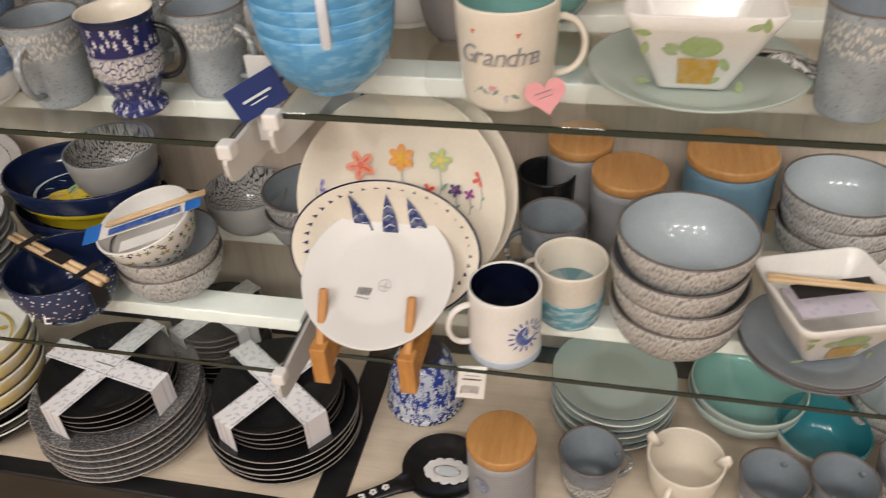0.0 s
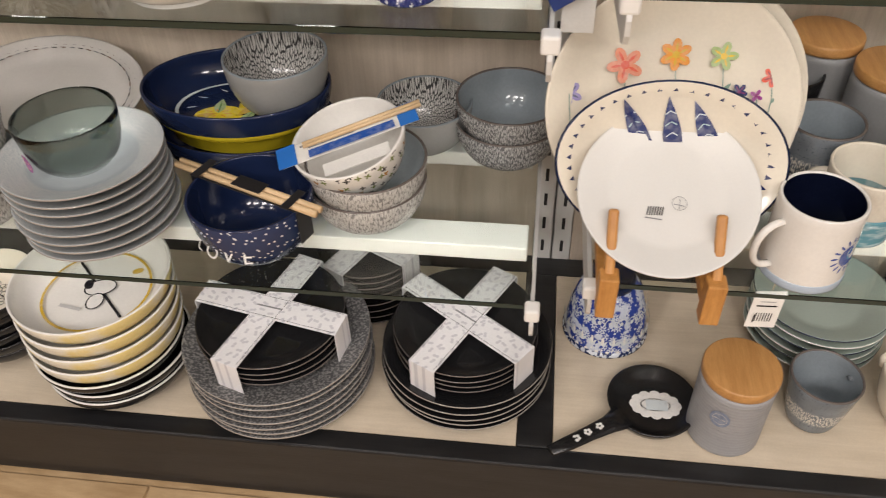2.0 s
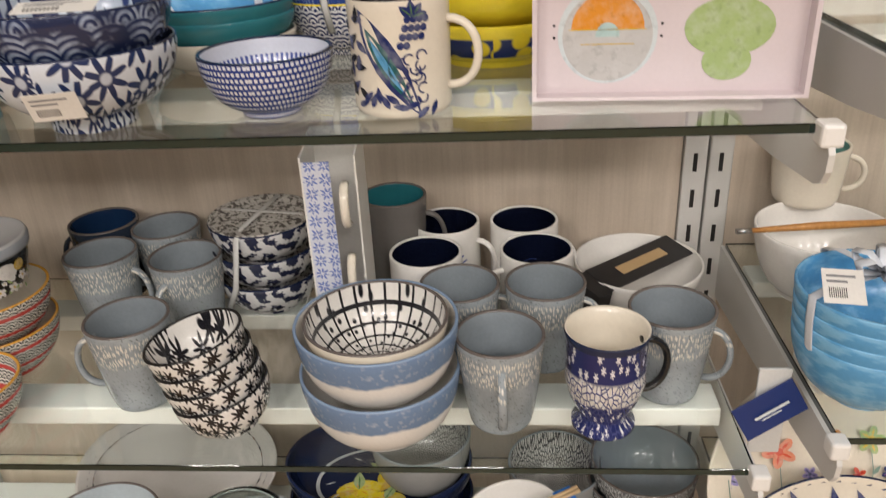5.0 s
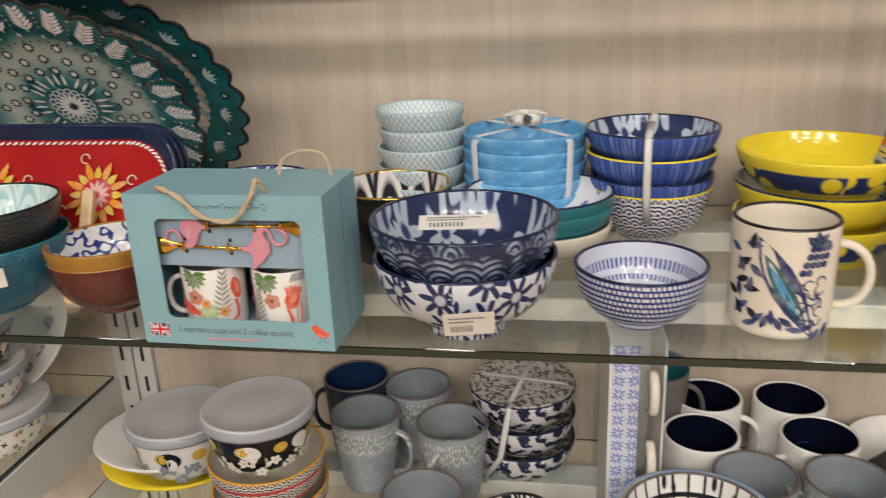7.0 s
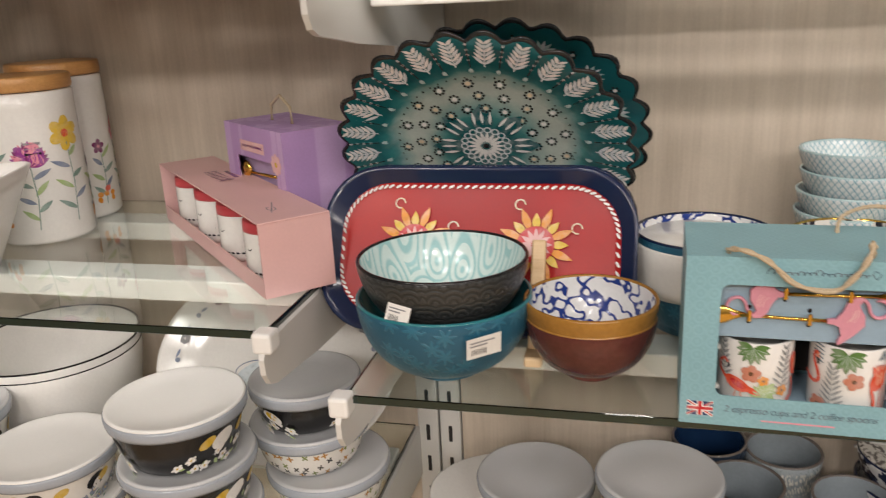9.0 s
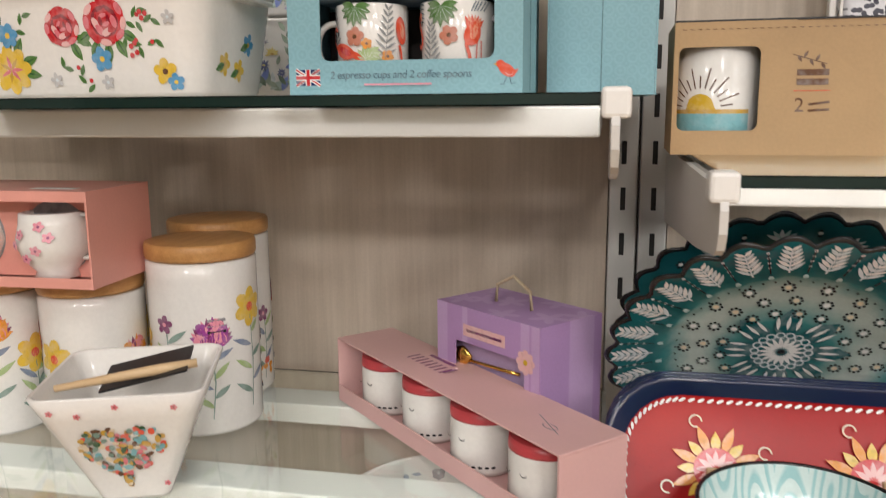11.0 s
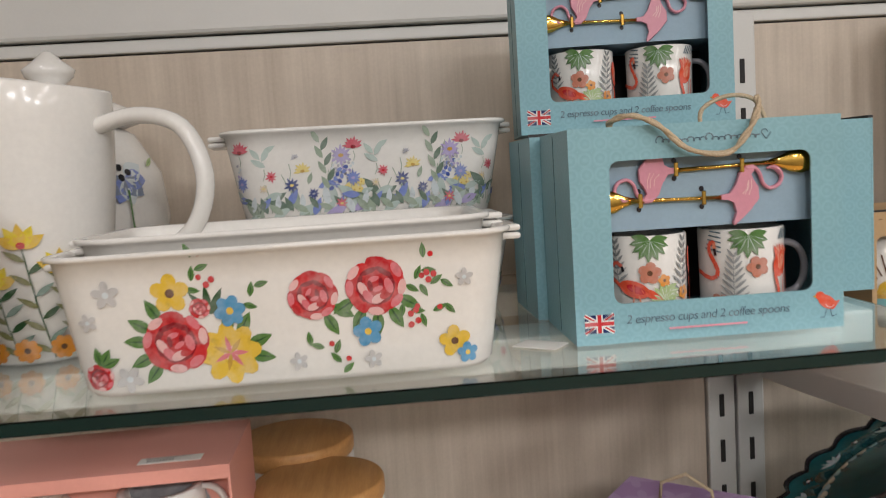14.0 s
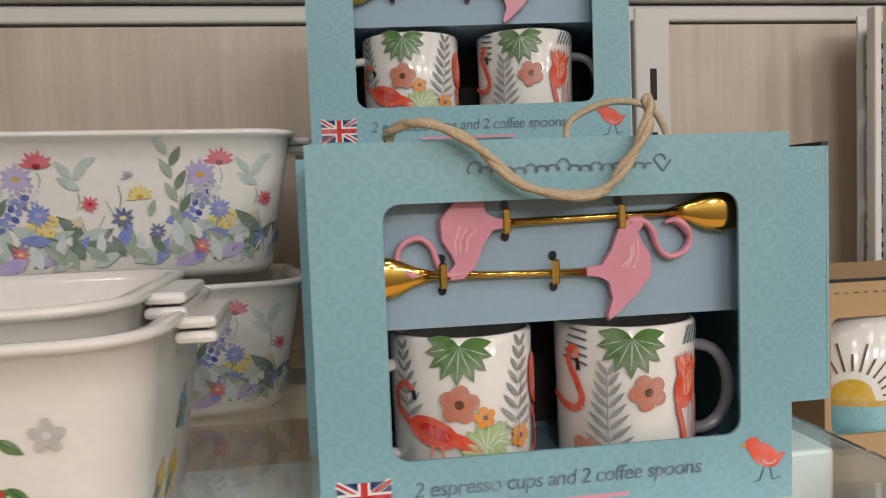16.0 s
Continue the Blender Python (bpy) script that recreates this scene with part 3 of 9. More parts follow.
class Print:
    """Collects printed shapes and lays them on a surface, each a hair above the last."""

    def __init__(self, at, gap=0.0004, lift=0.00006):
        self.at, self.gap, self.lift = at, gap, lift
        self.v, self.f, self.mi, self.mats, self.k = [], [], [], [], 0

    def add(self, poly, color):
        mt = paint(color, COLORS[color])
        if mt not in self.mats:
            self.mats.append(mt)
        h = self.gap + self.lift * 0.1 * (self.k % 400)
        self.k += 1
        cx, cy = sum(p[0] for p in poly) / len(poly), sum(p[1] for p in poly) / len(poly)
        o = len(self.v)
        self.v.append(self.at(cx, cy, h))
        self.v += [self.at(px, py, h) for px, py in poly]
        n = len(poly)
        for i in range(n):
            self.f.append((o, o + 1 + i, o + 1 + (i + 1) % n))
            self.mi.append(self.mats.index(mt))
        return self

    def line(self, pts, w, color):
        for q in stroke(pts, w):
            self.k -= 1
            self.add(q, color)
        self.k += 1
        return self

    def blossom(self, x, y, r, n, color, heart="yellow", turn=0.0, slim=0.36):
        for i in range(n):
            a = turn + math.tau * i / n
            self.add(ell(x + r * 0.56 * math.cos(a), y + r * 0.56 * math.sin(a), r * 0.46, r * slim, a, 10), color)
        return self.add(ell(x, y, r * 0.24, r * 0.24, 0, 9), heart)

    def rose(self, x, y, r, seed=1, dark="rose_dark", mid="rose_red", pale="rose_pink"):
        """A full rose: broad outer petals, paler turned edges and a dark folded heart."""
        rnd = random.Random(seed)
        self.add(ell(x, y, r * 0.74, r * 0.70, 0, 18), dark)
        n = 8
        for i in range(n):
            a = math.tau * i / n + rnd.uniform(-0.15, 0.15)
            q = r * rnd.uniform(0.60, 0.70)
            self.add(ell(x + q * math.cos(a), y + q * 0.94 * math.sin(a), r * 0.40, r * 0.27, a + 1.57, 14), (mid, "red")[i % 2])
        for i in range(n):
            a = math.tau * i / n + rnd.uniform(-0.2, 0.2)
            self.add(ell(x + r * 0.80 * math.cos(a), y + r * 0.75 * math.sin(a), r * 0.25, r * 0.13, a + 1.45, 10), ("rose_pale", pale, mid)[i % 3])
            self.add(ell(x + r * 0.50 * math.cos(a + 0.4), y + r * 0.48 * math.sin(a + 0.4), r * 0.28, r * 0.085, a + 1.9, 10), dark)
        self.add(ell(x, y + r * 0.05, r * 0.40, r * 0.36, 0, 16), mid)
        for i in range(5):
            a = 3.4 + i * 0.72 + rnd.uniform(-0.1, 0.1)
            self.add(ell(x + r * 0.40 * math.cos(a), y + r * 0.38 * math.sin(a), r * 0.24, r * 0.13, a + 1.57 + 0.3 * (-1) ** i, 12), ("rose_pale", pale, "rose_pale", mid, pale)[i])
        for i in range(4):
            a = i * 1.6 + rnd.random()
            self.add(ell(x + r * 0.17 * math.cos(a), y + r * 0.06 + r * 0.16 * math.sin(a), r * 0.17, r * 0.08, a + 1.5, 10), (dark, pale)[i % 2])
        return self

    def leaf(self, x, y, length, width, deg, color="leaf", vein=True):
        self.add(leafp(x, y, length, width, radians(deg)), color)
        if vein:
            self.add(leafp(x, y, length * 0.85, width * 0.16, radians(deg)), "leaf_dark" if color == "leaf" else "leaf")
        return self

    def put(self, parent, name="print", label=""):
        return under(mesh_ob(name, self.v, self.f, self.mats, self.mi, False), parent, label)


COLORS = dict(
    ink=(0.012, 0.012, 0.016), white=(0.78, 0.77, 0.74), yellow=(0.72, 0.48, 0.05), ochre=(0.55, 0.33, 0.05), leaf=(0.09, 0.20, 0.05), leaf_dark=(0.03, 0.09, 0.03),
    leaf_pale=(0.36, 0.47, 0.20), leaf_grey=(0.20, 0.30, 0.25), rose_red=(0.48, 0.018, 0.025), rose_dark=(0.24, 0.008, 0.018), rose_pink=(0.66, 0.17, 0.20), rose_pale=(0.76, 0.45, 0.44),
    sky=(0.09, 0.30, 0.52), blue=(0.05, 0.09, 0.36), navy=(0.014, 0.025, 0.12), violet=(0.28, 0.24, 0.52), coral=(0.70, 0.09, 0.04), salmon=(0.75, 0.28, 0.17), pink=(0.72, 0.27, 0.34),
    pale_grey=(0.52, 0.51, 0.50), grey=(0.25, 0.25, 0.26), orange=(0.72, 0.28, 0.03), aqua=(0.20, 0.43, 0.47), red=(0.56, 0.025, 0.03), purple=(0.30, 0.05, 0.26), plum=(0.20, 0.03, 0.12),
    mist=(0.42, 0.58, 0.57), teal=(0.012, 0.10, 0.11), brown=(0.13, 0.06, 0.03), gold_ink=(0.60, 0.42, 0.12), sand=(0.72, 0.60, 0.42), dusk=(0.20, 0.24, 0.33), slate=(0.10, 0.16, 0.20), mustard=(0.62, 0.40, 0.03), gull=(0.62, 0.68, 0.70),
    lemon=(0.74, 0.58, 0.02), royal=(0.02, 0.09, 0.38), soft_violet=(0.43, 0.37, 0.62), soft_blue=(0.20, 0.26, 0.58), soft_red=(0.60, 0.13, 0.17), soft_yellow=(0.76, 0.63, 0.22), soft_green=(0.33, 0.40, 0.31),
    soft_teal=(0.46, 0.55, 0.51), deep_green=(0.15, 0.21, 0.16), soft_navy=(0.09, 0.11, 0.26), lilac_grey=(0.42, 0.42, 0.47), olive=(0.22, 0.22, 0.09), fan=(0.34, 0.47, 0.46), terracotta=(0.52, 0.20, 0.13), frond=(0.27, 0.28, 0.28))


def on_plane(x0, z0, y):
    """A plane that faces -y: u to the right, v up."""
    return lambda u, v, h: (x0 + u, y - h, z0 + v)


def on_top(z):
    return lambda u, v, h: (u, v, z + h)


def on_round(radius_at, turn=-90.0):
    """Round the upright axis; u runs along the wall from the side that faces turn degrees."""
    def at(u, v, h):
        r = radius_at(v)
        a = radians(turn) + u / r
        return ((r + h) * math.cos(a), (r + h) * math.sin(a), v)
    return at


def words(text, parent, m, size, color, name="lettering", shear=0.0, width=1.0):
    cu = bpy.data.curves.new(name, "FONT")
    cu.body, cu.size, cu.align_x, cu.align_y, cu.shear, cu.space_character = text, size, "CENTER", "CENTER", shear, width
    cu.materials.append(paint(color, COLORS[color]))
    ob = new(name, cu)
    ob.parent = parent
    ob.matrix_basis = m
    return ob


def price_tag(parent, m, w=0.04, h=0.026, name="price_tag"):
    ob = part(name, cuboid(-w / 2, w / 2, -0.0004, 0, -h / 2, h / 2), card_white, parent, "white printed price sticker")
    ob.matrix_basis = m
    p = Print(on_plane(0, 0, -0.0004), 0.0003)
    for i in range(9):
        p.add([(-w * 0.36 + i * w * 0.05, -h * 0.34), (-w * 0.34 + i * w * 0.05, -h * 0.34), (-w * 0.34 + i * w * 0.05, -h * 0.05), (-w * 0.36 + i * w * 0.05, -h * 0.05)], "ink")
    for i, k in enumerate((0.7, 0.5)):
        p.add([(-w * 0.4, h * (0.32 - i * 0.16)), (-w * 0.4 + w * k, h * (0.32 - i * 0.16)), (-w * 0.4 + w * k, h * (0.25 - i * 0.16)), (-w * 0.4, h * (0.25 - i * 0.16))], "grey")
    p.put(ob, "printed_text")
    return ob


# ---- the setting ----
BACK = 1.115
BAYS = {"a": (-0.345, 0.82), "b": (-1.548, -0.405), "c": (-2.76, -1.608)}


def setting(name, bm, material, label=""):
    return tagged(part(name, bm, material, None, label), label, kind="structure")


setting("floor", cuboid(-4.6, 2.6, -3.0, 1.3, -0.06, -0.004), floor_wood, "beige wood-look plank floor")
# Unseen ceiling and walls close the room; their dark paint cuts bounce light.
setting("ceiling", cuboid(-4.6, 2.6, -3.0, 1.3, 3.0, 3.1), plain("dim_ceiling_paint", (0.45, 0.44, 0.42), 0.8), "unseen off-white shop ceiling, darkened to cut bounce light")
dim_wall_paint = plain("dim_wall_paint", (0.26, 0.245, 0.225), 0.7)
setting("wall_south", cuboid(-4.6, 2.6, -3.1, -3.0, 0, 3.0), dim_wall_paint, "unseen beige shop wall, darkened to cut bounce light")
setting("wall_west", cuboid(-4.7, -4.6, -3.0, 1.3, 0, 3.0), dim_wall_paint, "unseen beige shop wall, darkened to cut bounce light")
setting("wall_east", cuboid(2.6, 2.7, -3.0, 1.3, 0, 3.0), dim_wall_paint, "unseen beige shop wall, darkened to cut bounce light")
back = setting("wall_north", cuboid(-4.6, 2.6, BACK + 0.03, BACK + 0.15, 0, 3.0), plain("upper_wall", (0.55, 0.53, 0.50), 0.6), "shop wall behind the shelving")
for a, b in ((-4.5, -2.80), (-2.74, -1.612), (-1.544, -0.409), (-0.341, 0.80), (0.86, 2.5)):
    part("back_panel", cuboid(a, b, BACK, BACK + 0.028, 0.1, 1.795), panel_wood, back, "pale grey-beige wood-grain laminate panel")
rail = setting("trim", cuboid(-4.5, 2.5, BACK - 0.012, BACK + 0.028, 1.812, 1.90, 0.004), white_metal, "white top rail of the wall shelving")
part("lip", cuboid(-4.5, 2.5, BACK - 0.004, BACK + 0.028, 1.797, 1.810, 0.002), white_metal, rail)

slot_mesh = None
for bx in (-2.77, -1.578, -0.375, 0.83):
    for dx in (-0.017, 0.017):
        up = tagged(part("upright", cuboid(bx + dx - 0.0155, bx + dx + 0.0155, BACK - 0.006, BACK + 0.028, 0.1, 1.808, 0.002), white_metal, None), "white slotted steel upright between wall panels", "shelf upright", "shelving uprights", "structure")
        for k in range(31):
            if slot_mesh is None:
                bm = cuboid(-0.0028, 0.0028, -0.0006, 0.0006, -0.013, 0.013, 0.0005, 1)
                slot_mesh = part("slot", bm, dark_slot, up, "")
                so = slot_mesh
            else:
                so = new("slot", slot_mesh.data)
                so.parent = up
            so.matrix_basis = pose(bx + dx, BACK - 0.0062, 0.17 + k * 0.0525)


def shelf(bay, z, FRONT=0.69, rails=(0.818, 1.02)):
    """A glass shelf on two white cross rails between a pair of brackets."""
    x0, x1 = BAYS[bay]
    ob = thing("glass_shelf", "clear glass shelf on white steel brackets and cross rails", "shelf", "glass shelves")
    bm = cuboid(x0 + 0.004, x1 - 0.004, FRONT, BACK - 0.012, z - 0.008, z, 0.0008, 1)
    for fc in bm.faces:
        fc.material_index = 1 if abs(fc.normal.z) < 0.5 else 0
    g = part("glass_pane", bm, [shelf_glass, glass_edge], ob, "clear glass pane with a dark green edge")
    g.visible_shadow = False
    for y in rails:
        part("cross_rail", cuboid(x0 + 0.012, x1 - 0.012, y - 0.024, y + 0.024, z - 0.032, z - 0.0085, 0.002), white_metal, ob)
    for xb, s in ((x0 + 0.002, 1), (x1 - 0.002, -1)):
        br = bmesh.new()
        side = [(FRONT - 0.010, z - 0.008), (FRONT - 0.016, z - 0.020), (FRONT - 0.015, z - 0.034), (FRONT - 0.008, z - 0.045), (FRONT + 0.004, z - 0.050), (FRONT + 0.10, z - 0.062), (BACK - 0.05, z - 0.085), (BACK - 0.006, z - 0.088), (BACK - 0.006, z - 0.006)]
        va = [br.verts.new((xb - 0.0025, y, zz)) for y, zz in side]
        vb = [br.verts.new((xb + 0.0025, y, zz)) for y, zz in side]
        br.faces.new(va)
        br.faces.new(vb[::-1])
        for i in range(len(side)):
            j = (i + 1) % len(side)
            br.faces.new((va[j], va[i], vb[i], vb[j]))
        bmesh.ops.recalc_face_normals(br, faces=br.faces)
        bk = part("bracket", br, white_metal, ob, "white folded steel bracket arm")
        part("end_clip", cuboid(xb - 0.009, xb + 0.009, FRONT - 0.014, FRONT + 0.006, z - 0.016, z + 0.003, 0.003), white_plastic, bk, "white plastic end clip")
    return ob


LOWB, LOWA, MIDB, MIDA, HIB, MIDC, LOWC, TOPC, TOPB, DECK = 0.449, 0.494, 0.796, 0.839, 1.150, 1.204, 0.868, 1.544, 1.494, 0.14
for bay, z, edge in (("b", LOWB, 0.69), ("a", LOWA, 0.69), ("b", MIDB, 0.695), ("a", MIDA, 0.69), ("b", HIB, 0.674), ("c", MIDC, 0.676), ("c", LOWC, 0.69), ("c", TOPC, 0.682), ("b", TOPB, 0.686), ("a", 1.19, 0.69), ("c", 0.50, 0.69)):
    shelf(bay, z, edge)


plinth = thing("shelf_plinth", "black stained base plinth with a pale wood-grain deck", "plinth")
part("front_board", cuboid(-2.9, 1.2, 0.668, 0.702, 0.0, DECK, 0.004), black_wood, plinth, "scuffed black front board")
part("back_board", cuboid(-2.9, 1.2, BACK - 0.05, BACK - 0.007, 0.0, DECK - 0.001), black_wood, plinth)
for bx in (-2.77, -1.578, -0.39, 0.83):
    part("divider", cuboid(bx - 0.026, bx + 0.026, 0.7025, BACK - 0.051, 0.0, DECK - 0.0005, 0.002), black_wood, plinth, "black divider strip")
for a, b in ((-2.743, -1.605), (-1.551, -0.417), (-0.363, 0.803)):
    part("deck_board", cuboid(a, b, 0.7025, BACK - 0.051, 0.09, DECK - 0.002), deck_wood, plinth, "pale wood-grain deck board")


# ---- bay a: deck and lower shelf ----
def stack_bowls(x, y, z, n, R, H, rise, outer, inner, rim, label, group, rb=None, round_=1.0, drift=0.003):
    for i in range(n):
        bowl(x + drift * math.sin(i * 2.3), y + drift * math.cos(i * 1.7), z + i * rise, R, H, outer, inner, rim, label, rb, round_, group)


def stack_plates(x, y, z, n, R, rise, outer, inner, rim, label, group, H=0.022, well=0.62, drift=0.002, squash=1.0):
    for i in range(n):
        plate(x + drift * math.sin(i * 2.1), y + drift * math.cos(i * 1.3), z + i * rise, R, outer, inner, rim, label, H, well, group, squash=squash)


def canister(x, y, z, R, H, body_mat, label, lid=0.016, ribs=False, seal=True):
    ob = thing("canister", label, "canister", "lidded canisters", pose(x, y, z))
    h = H - lid
    prof = [(R * 0.9, 0.001), (R * 0.96, 0.0), (R, 0.004)]
    if ribs:
        k = 22
        for i in range(1, k):
            prof.append((R - (0.0008 if i % 2 else 0.0), 0.004 + (h * 0.86) * i / k))
    prof += [(R, h * 0.9), (R, h - 0.002), (R - 0.003, h), (R * 0.9, h), (R * 0.5, h - 0.002)]
    under(lathe("body", prof, [body_mat], None, 56), ob)
    under(lathe("lid", [(R * 0.9, h + 0.0005), (R * 0.985, h + 0.001), (R * 1.01, h + 0.004), (R * 1.01, H - 0.003), (R * 0.99, H - 0.0005), (R * 0.96, H), (R * 0.3, H)], [bamboo], None, 56), ob, "bamboo lid")
    return ob


def cup_print(parent, fn, R, rb, H, turn=-90.0):
    p = Print(on_round(lambda v: rb + (R - rb) * max(0.02, (v - 0.006) / (H - 0.006)) ** 0.8, turn), 0.0005)
    fn(p)
    return p.put(parent, "painted_motif")


# black spoon rest with a handle
rest = thing("spoon_rest", "black glazed spoon rest with a white label", "spoon rest", m=pose(-0.218, 0.79, DECK))
under(lathe("dish", [(0.045, 0.001), (0.055, 0.0), (0.060, 0.004), (0.066, 0.016), (0.067, 0.020), (0.063, 0.020), (0.055, 0.007), (0.01, 0.006)], [black_glaze], None, 56), rest)
hp = [(-0.045, -0.035, 0.018), (-0.066, -0.052, 0.020), (-0.095, -0.070, 0.019), (-0.125, -0.092, 0.022), (-0.150, -0.112, 0.030)]
under(rings("handle", tube(hp, [0.022, 0.015, 0.0125, 0.012, 0.009], n=12, flat=0.42, side=(0.6, -0.8, 0)), [black_glaze]), rest)
pr = Print(on_top(0.0068))
for i in range(12):
    a = i * math.tau / 12
    pr.add(ell(0.006 + 0.028 * math.cos(a), 0.0 + 0.016 * math.sin(a), 0.011, 0.010, a, 10), "white")
pr.add(ell(0.006, 0, 0.030, 0.017, 0, 18), "white").line(arc(0.006, 0, 0.022, 0, 360, 16, 0.011), 0.0015, "grey")
pr.add([(-0.008, -0.010), (0.024, -0.010), (0.024, 0.009), (-0.008, 0.009)], "gull")
pr.put(rest, "paper_label", "white shaped paper label")
pr = Print(on_top(0.0))
for u, v in ((-0.080, -0.060), (-0.097, -0.072), (-0.113, -0.084)):
    for i in range(5):
        a = i * math.tau / 5
        pr.add(ell(u + 0.0038 * math.cos(a), v + 0.0038 * math.sin(a), 0.0026, 0.0026, 0, 8), "white")
pm = pr.put(rest, "dot_decoration")
pm.matrix_basis = pose(0, 0, 0.0255)

can = canister(-0.118, 0.764, DECK, 0.052, 0.142, rib_grey, "ribbed matt grey canister with a bamboo lid", 0.018, True)
p = Print(on_round(lambda v: 0.0525, -118), 0.0006)
p.add(ell(0, 0.082, 0.014, 0.016, 0, 18), "dusk").line(arc(0, 0.082, 0.010, 0, 360, 14), 0.0008, "pale_grey").line([(-0.008, 0.082), (0.008, 0.082)], 0.002, "pale_grey").put(can, "round_sticker", "dark round sticker")
mug(0.014, 0.80, DECK, 0.050, 0.092, dark_mug, grey_in, brown_rim, "small grey stoneware mug with a pale dotted band", 20, 0.036)
mug(0.278, 0.80, DECK, 0.050, 0.092, dark_mug, grey_in, brown_rim, "small grey stoneware mug with a pale dotted band", 60, 0.036)
mug(0.376, 0.81, DECK, 0.048, 0.092, dark_mug, grey_in, brown_rim, "small grey stoneware mug with a pale dotted band", 40, 0.036)
mug(0.48, 0.86, DECK, 0.048, 0.092, dark_mug, grey_in, brown_rim, "small grey stoneware mug with a pale dotted band", 100, 0.036)

# white mug shaped like an animal's face
own = thing("mug", "white ceramic animal-shaped mug with small ears", "mug", "mugs", pose(0.155, 0.815, DECK, 0, 0, -15))
prof, idx = bowl_profile(0.058, 0.088, 0.036, 0.004, 0.75)
under(lathe("body", prof, [cream_glaze, cream_glaze, cream_glaze], idx, 48), own)
for s in (-1, 1):
    under(rings("ear", tube([(0.050 * s, 0.012, 0.080), (0.056 * s, 0.012, 0.096), (0.057 * s, 0.012, 0.106)], [0.013, 0.009, 0.002], n=10, flat=0.5, side=(1, 0, 0)), [cream_glaze]), own)
hd = under(rings("handle", handle_loops(0.050, 0.02, 0.072, 0.022), [cream_glaze]), own)
hd.matrix_basis = pose(0, 0, 0, 0, 0, -100)
p = Print(on_round(lambda v: 0.036 + 0.022 * (v / 0.088), -90), 0.004)
for u, v in ((-0.02, 0.05), (0.024, 0.06), (0.0, 0.03), (-0.035, 0.03), (0.04, 0.035)):
    p.add(ell(u, v, 0.0016, 0.0022, 0.4, 8), "rose_pink")
p.put(own, "dot_decoration")

# blue printed cup, upside down
cup = thing("cup", "blue and white printed cup turned upside down", "cup", m=pose(-0.283, 0.947, DECK))
under(lathe("body", [(0.058, 0.004), (0.064, 0.0035), (0.0672, 0.012), (0.066, 0.02), (0.060, 0.06), (0.050, 0.095), (0.040, 0.108), (0.036, 0.110)], [blue_print], None, 56), cup)
under(lathe("rim", [(0.060, 0.0), (0.066, 0.0), (0.0695, 0.002), (0.0695, 0.006), (0.0675, 0.0115), (0.060, 0.0115)], [blue_flower], None, 56), cup, "navy scalloped rim band")
under(lathe("foot_ring", [(0.030, 0.1095), (0.0365, 0.1095), (0.0365, 0.117), (0.035, 0.119), (0.030, 0.119), (0.028, 0.113), (0.002, 0.112)], [navy_glaze], None, 48), cup, "navy foot ring")
p = Print(on_round(lambda v: 0.0685 - 0.0155 * max(0.0, (v - 0.012) / 0.083) ** 1.4, -90), 0.0022)
for k in range(14):
    u = -0.115 + k * 0.0165
    p.line(arc(u, 0.072, 0.0078, -30, 210, 9, 0.0095), 0.0013, "gull").add(ell(u, 0.073, 0.0028, 0.0036, 0, 9), "gull")
    p.leaf(u + 0.008, 0.030, 0.018, 0.005, 90, "white", False).leaf(u + 0.008, 0.030, 0.013, 0.004, 55, "gull", False).leaf(u + 0.008, 0.030, 0.013, 0.004, 125, "gull", False)
    p.add(ell(u, 0.018, 0.0030, 0.0026, 0, 8), "white").add(ell(u + 0.008, 0.022, 0.0016, 0.0016, 0, 7), "white").add(ell(u + 0.008, 0.056, 0.0020, 0.0020, 0, 7), "gull")
p.put(cup, "lace_decoration", "white lace drawing")

for i in range(6):
    plate(0.043 + 0.002 * math.sin(i * 2), 0.965, DECK + i * 0.0145, 0.103, (navy_glaze, sage_glaze, white_glaze)[i % 3], sage_glaze, (white_glaze, navy_glaze)[i % 2], "sage green glazed plate with a pale rim", 0.024, 0.6, "sage plate stack")
stack_bowls(0.262, 1.0, DECK, 2, 0.094, 0.052, 0.020, sage_glaze, mint_glaze, sage_glaze, "shallow mint green glazed bowl", "mint bowls", 0.045)
ob = bowl(0.372, 0.93, DECK, 0.072, 0.062, white_glaze, teal_glaze, teal_glaze, "white bowl with green splashes and a teal inside", 0.05, 0.5)
p = Print(on_round(lambda v: 0.05 + 0.022 * v / 0.062, -110), 0.003)
for i in range(12):
    p.add(ell(-0.075 + i * 0.014, 0.020 + 0.012 * math.sin(i * 2.2), 0.007, 0.010, i, 10), ("leaf_pale", "leaf", "sky")[i % 3])
p.put(ob, "painted_motif")
stack_bowls(0.49, 1.0, DECK, 2, 0.075, 0.06, 0.03, grey_bowl, grey_in, brown_rim, "grey stoneware bowl with pale strokes", "grey bowls on the deck")

# lower glass shelf: easel with plates
easel = thing("plate_easel", "small orange-brown wooden plate easel", "plate stand", m=pose(-0.266, 0.0, LOWA))
for s, x in ((-1, -0.062), (1, 0.050)):
    lg = part("foot", cuboid(x - 0.010, x + 0.010, 0.655, 0.80, 0.0, 0.016, 0.002), peg_wood, easel)
    pg = part("peg", cuboid(-0.0055, 0.0055, -0.0055, 0.0055, 0.0, 0.085, 0.003, 2), peg_wood, easel)
    pg.matrix_basis = pose(x, 0.655, 0.028, -34, 0, 0)
    bl = part("block", cuboid(x - 0.0105, x + 0.0105, 0.648, 0.670, -0.014, 0.044, 0.002), peg_wood, easel)
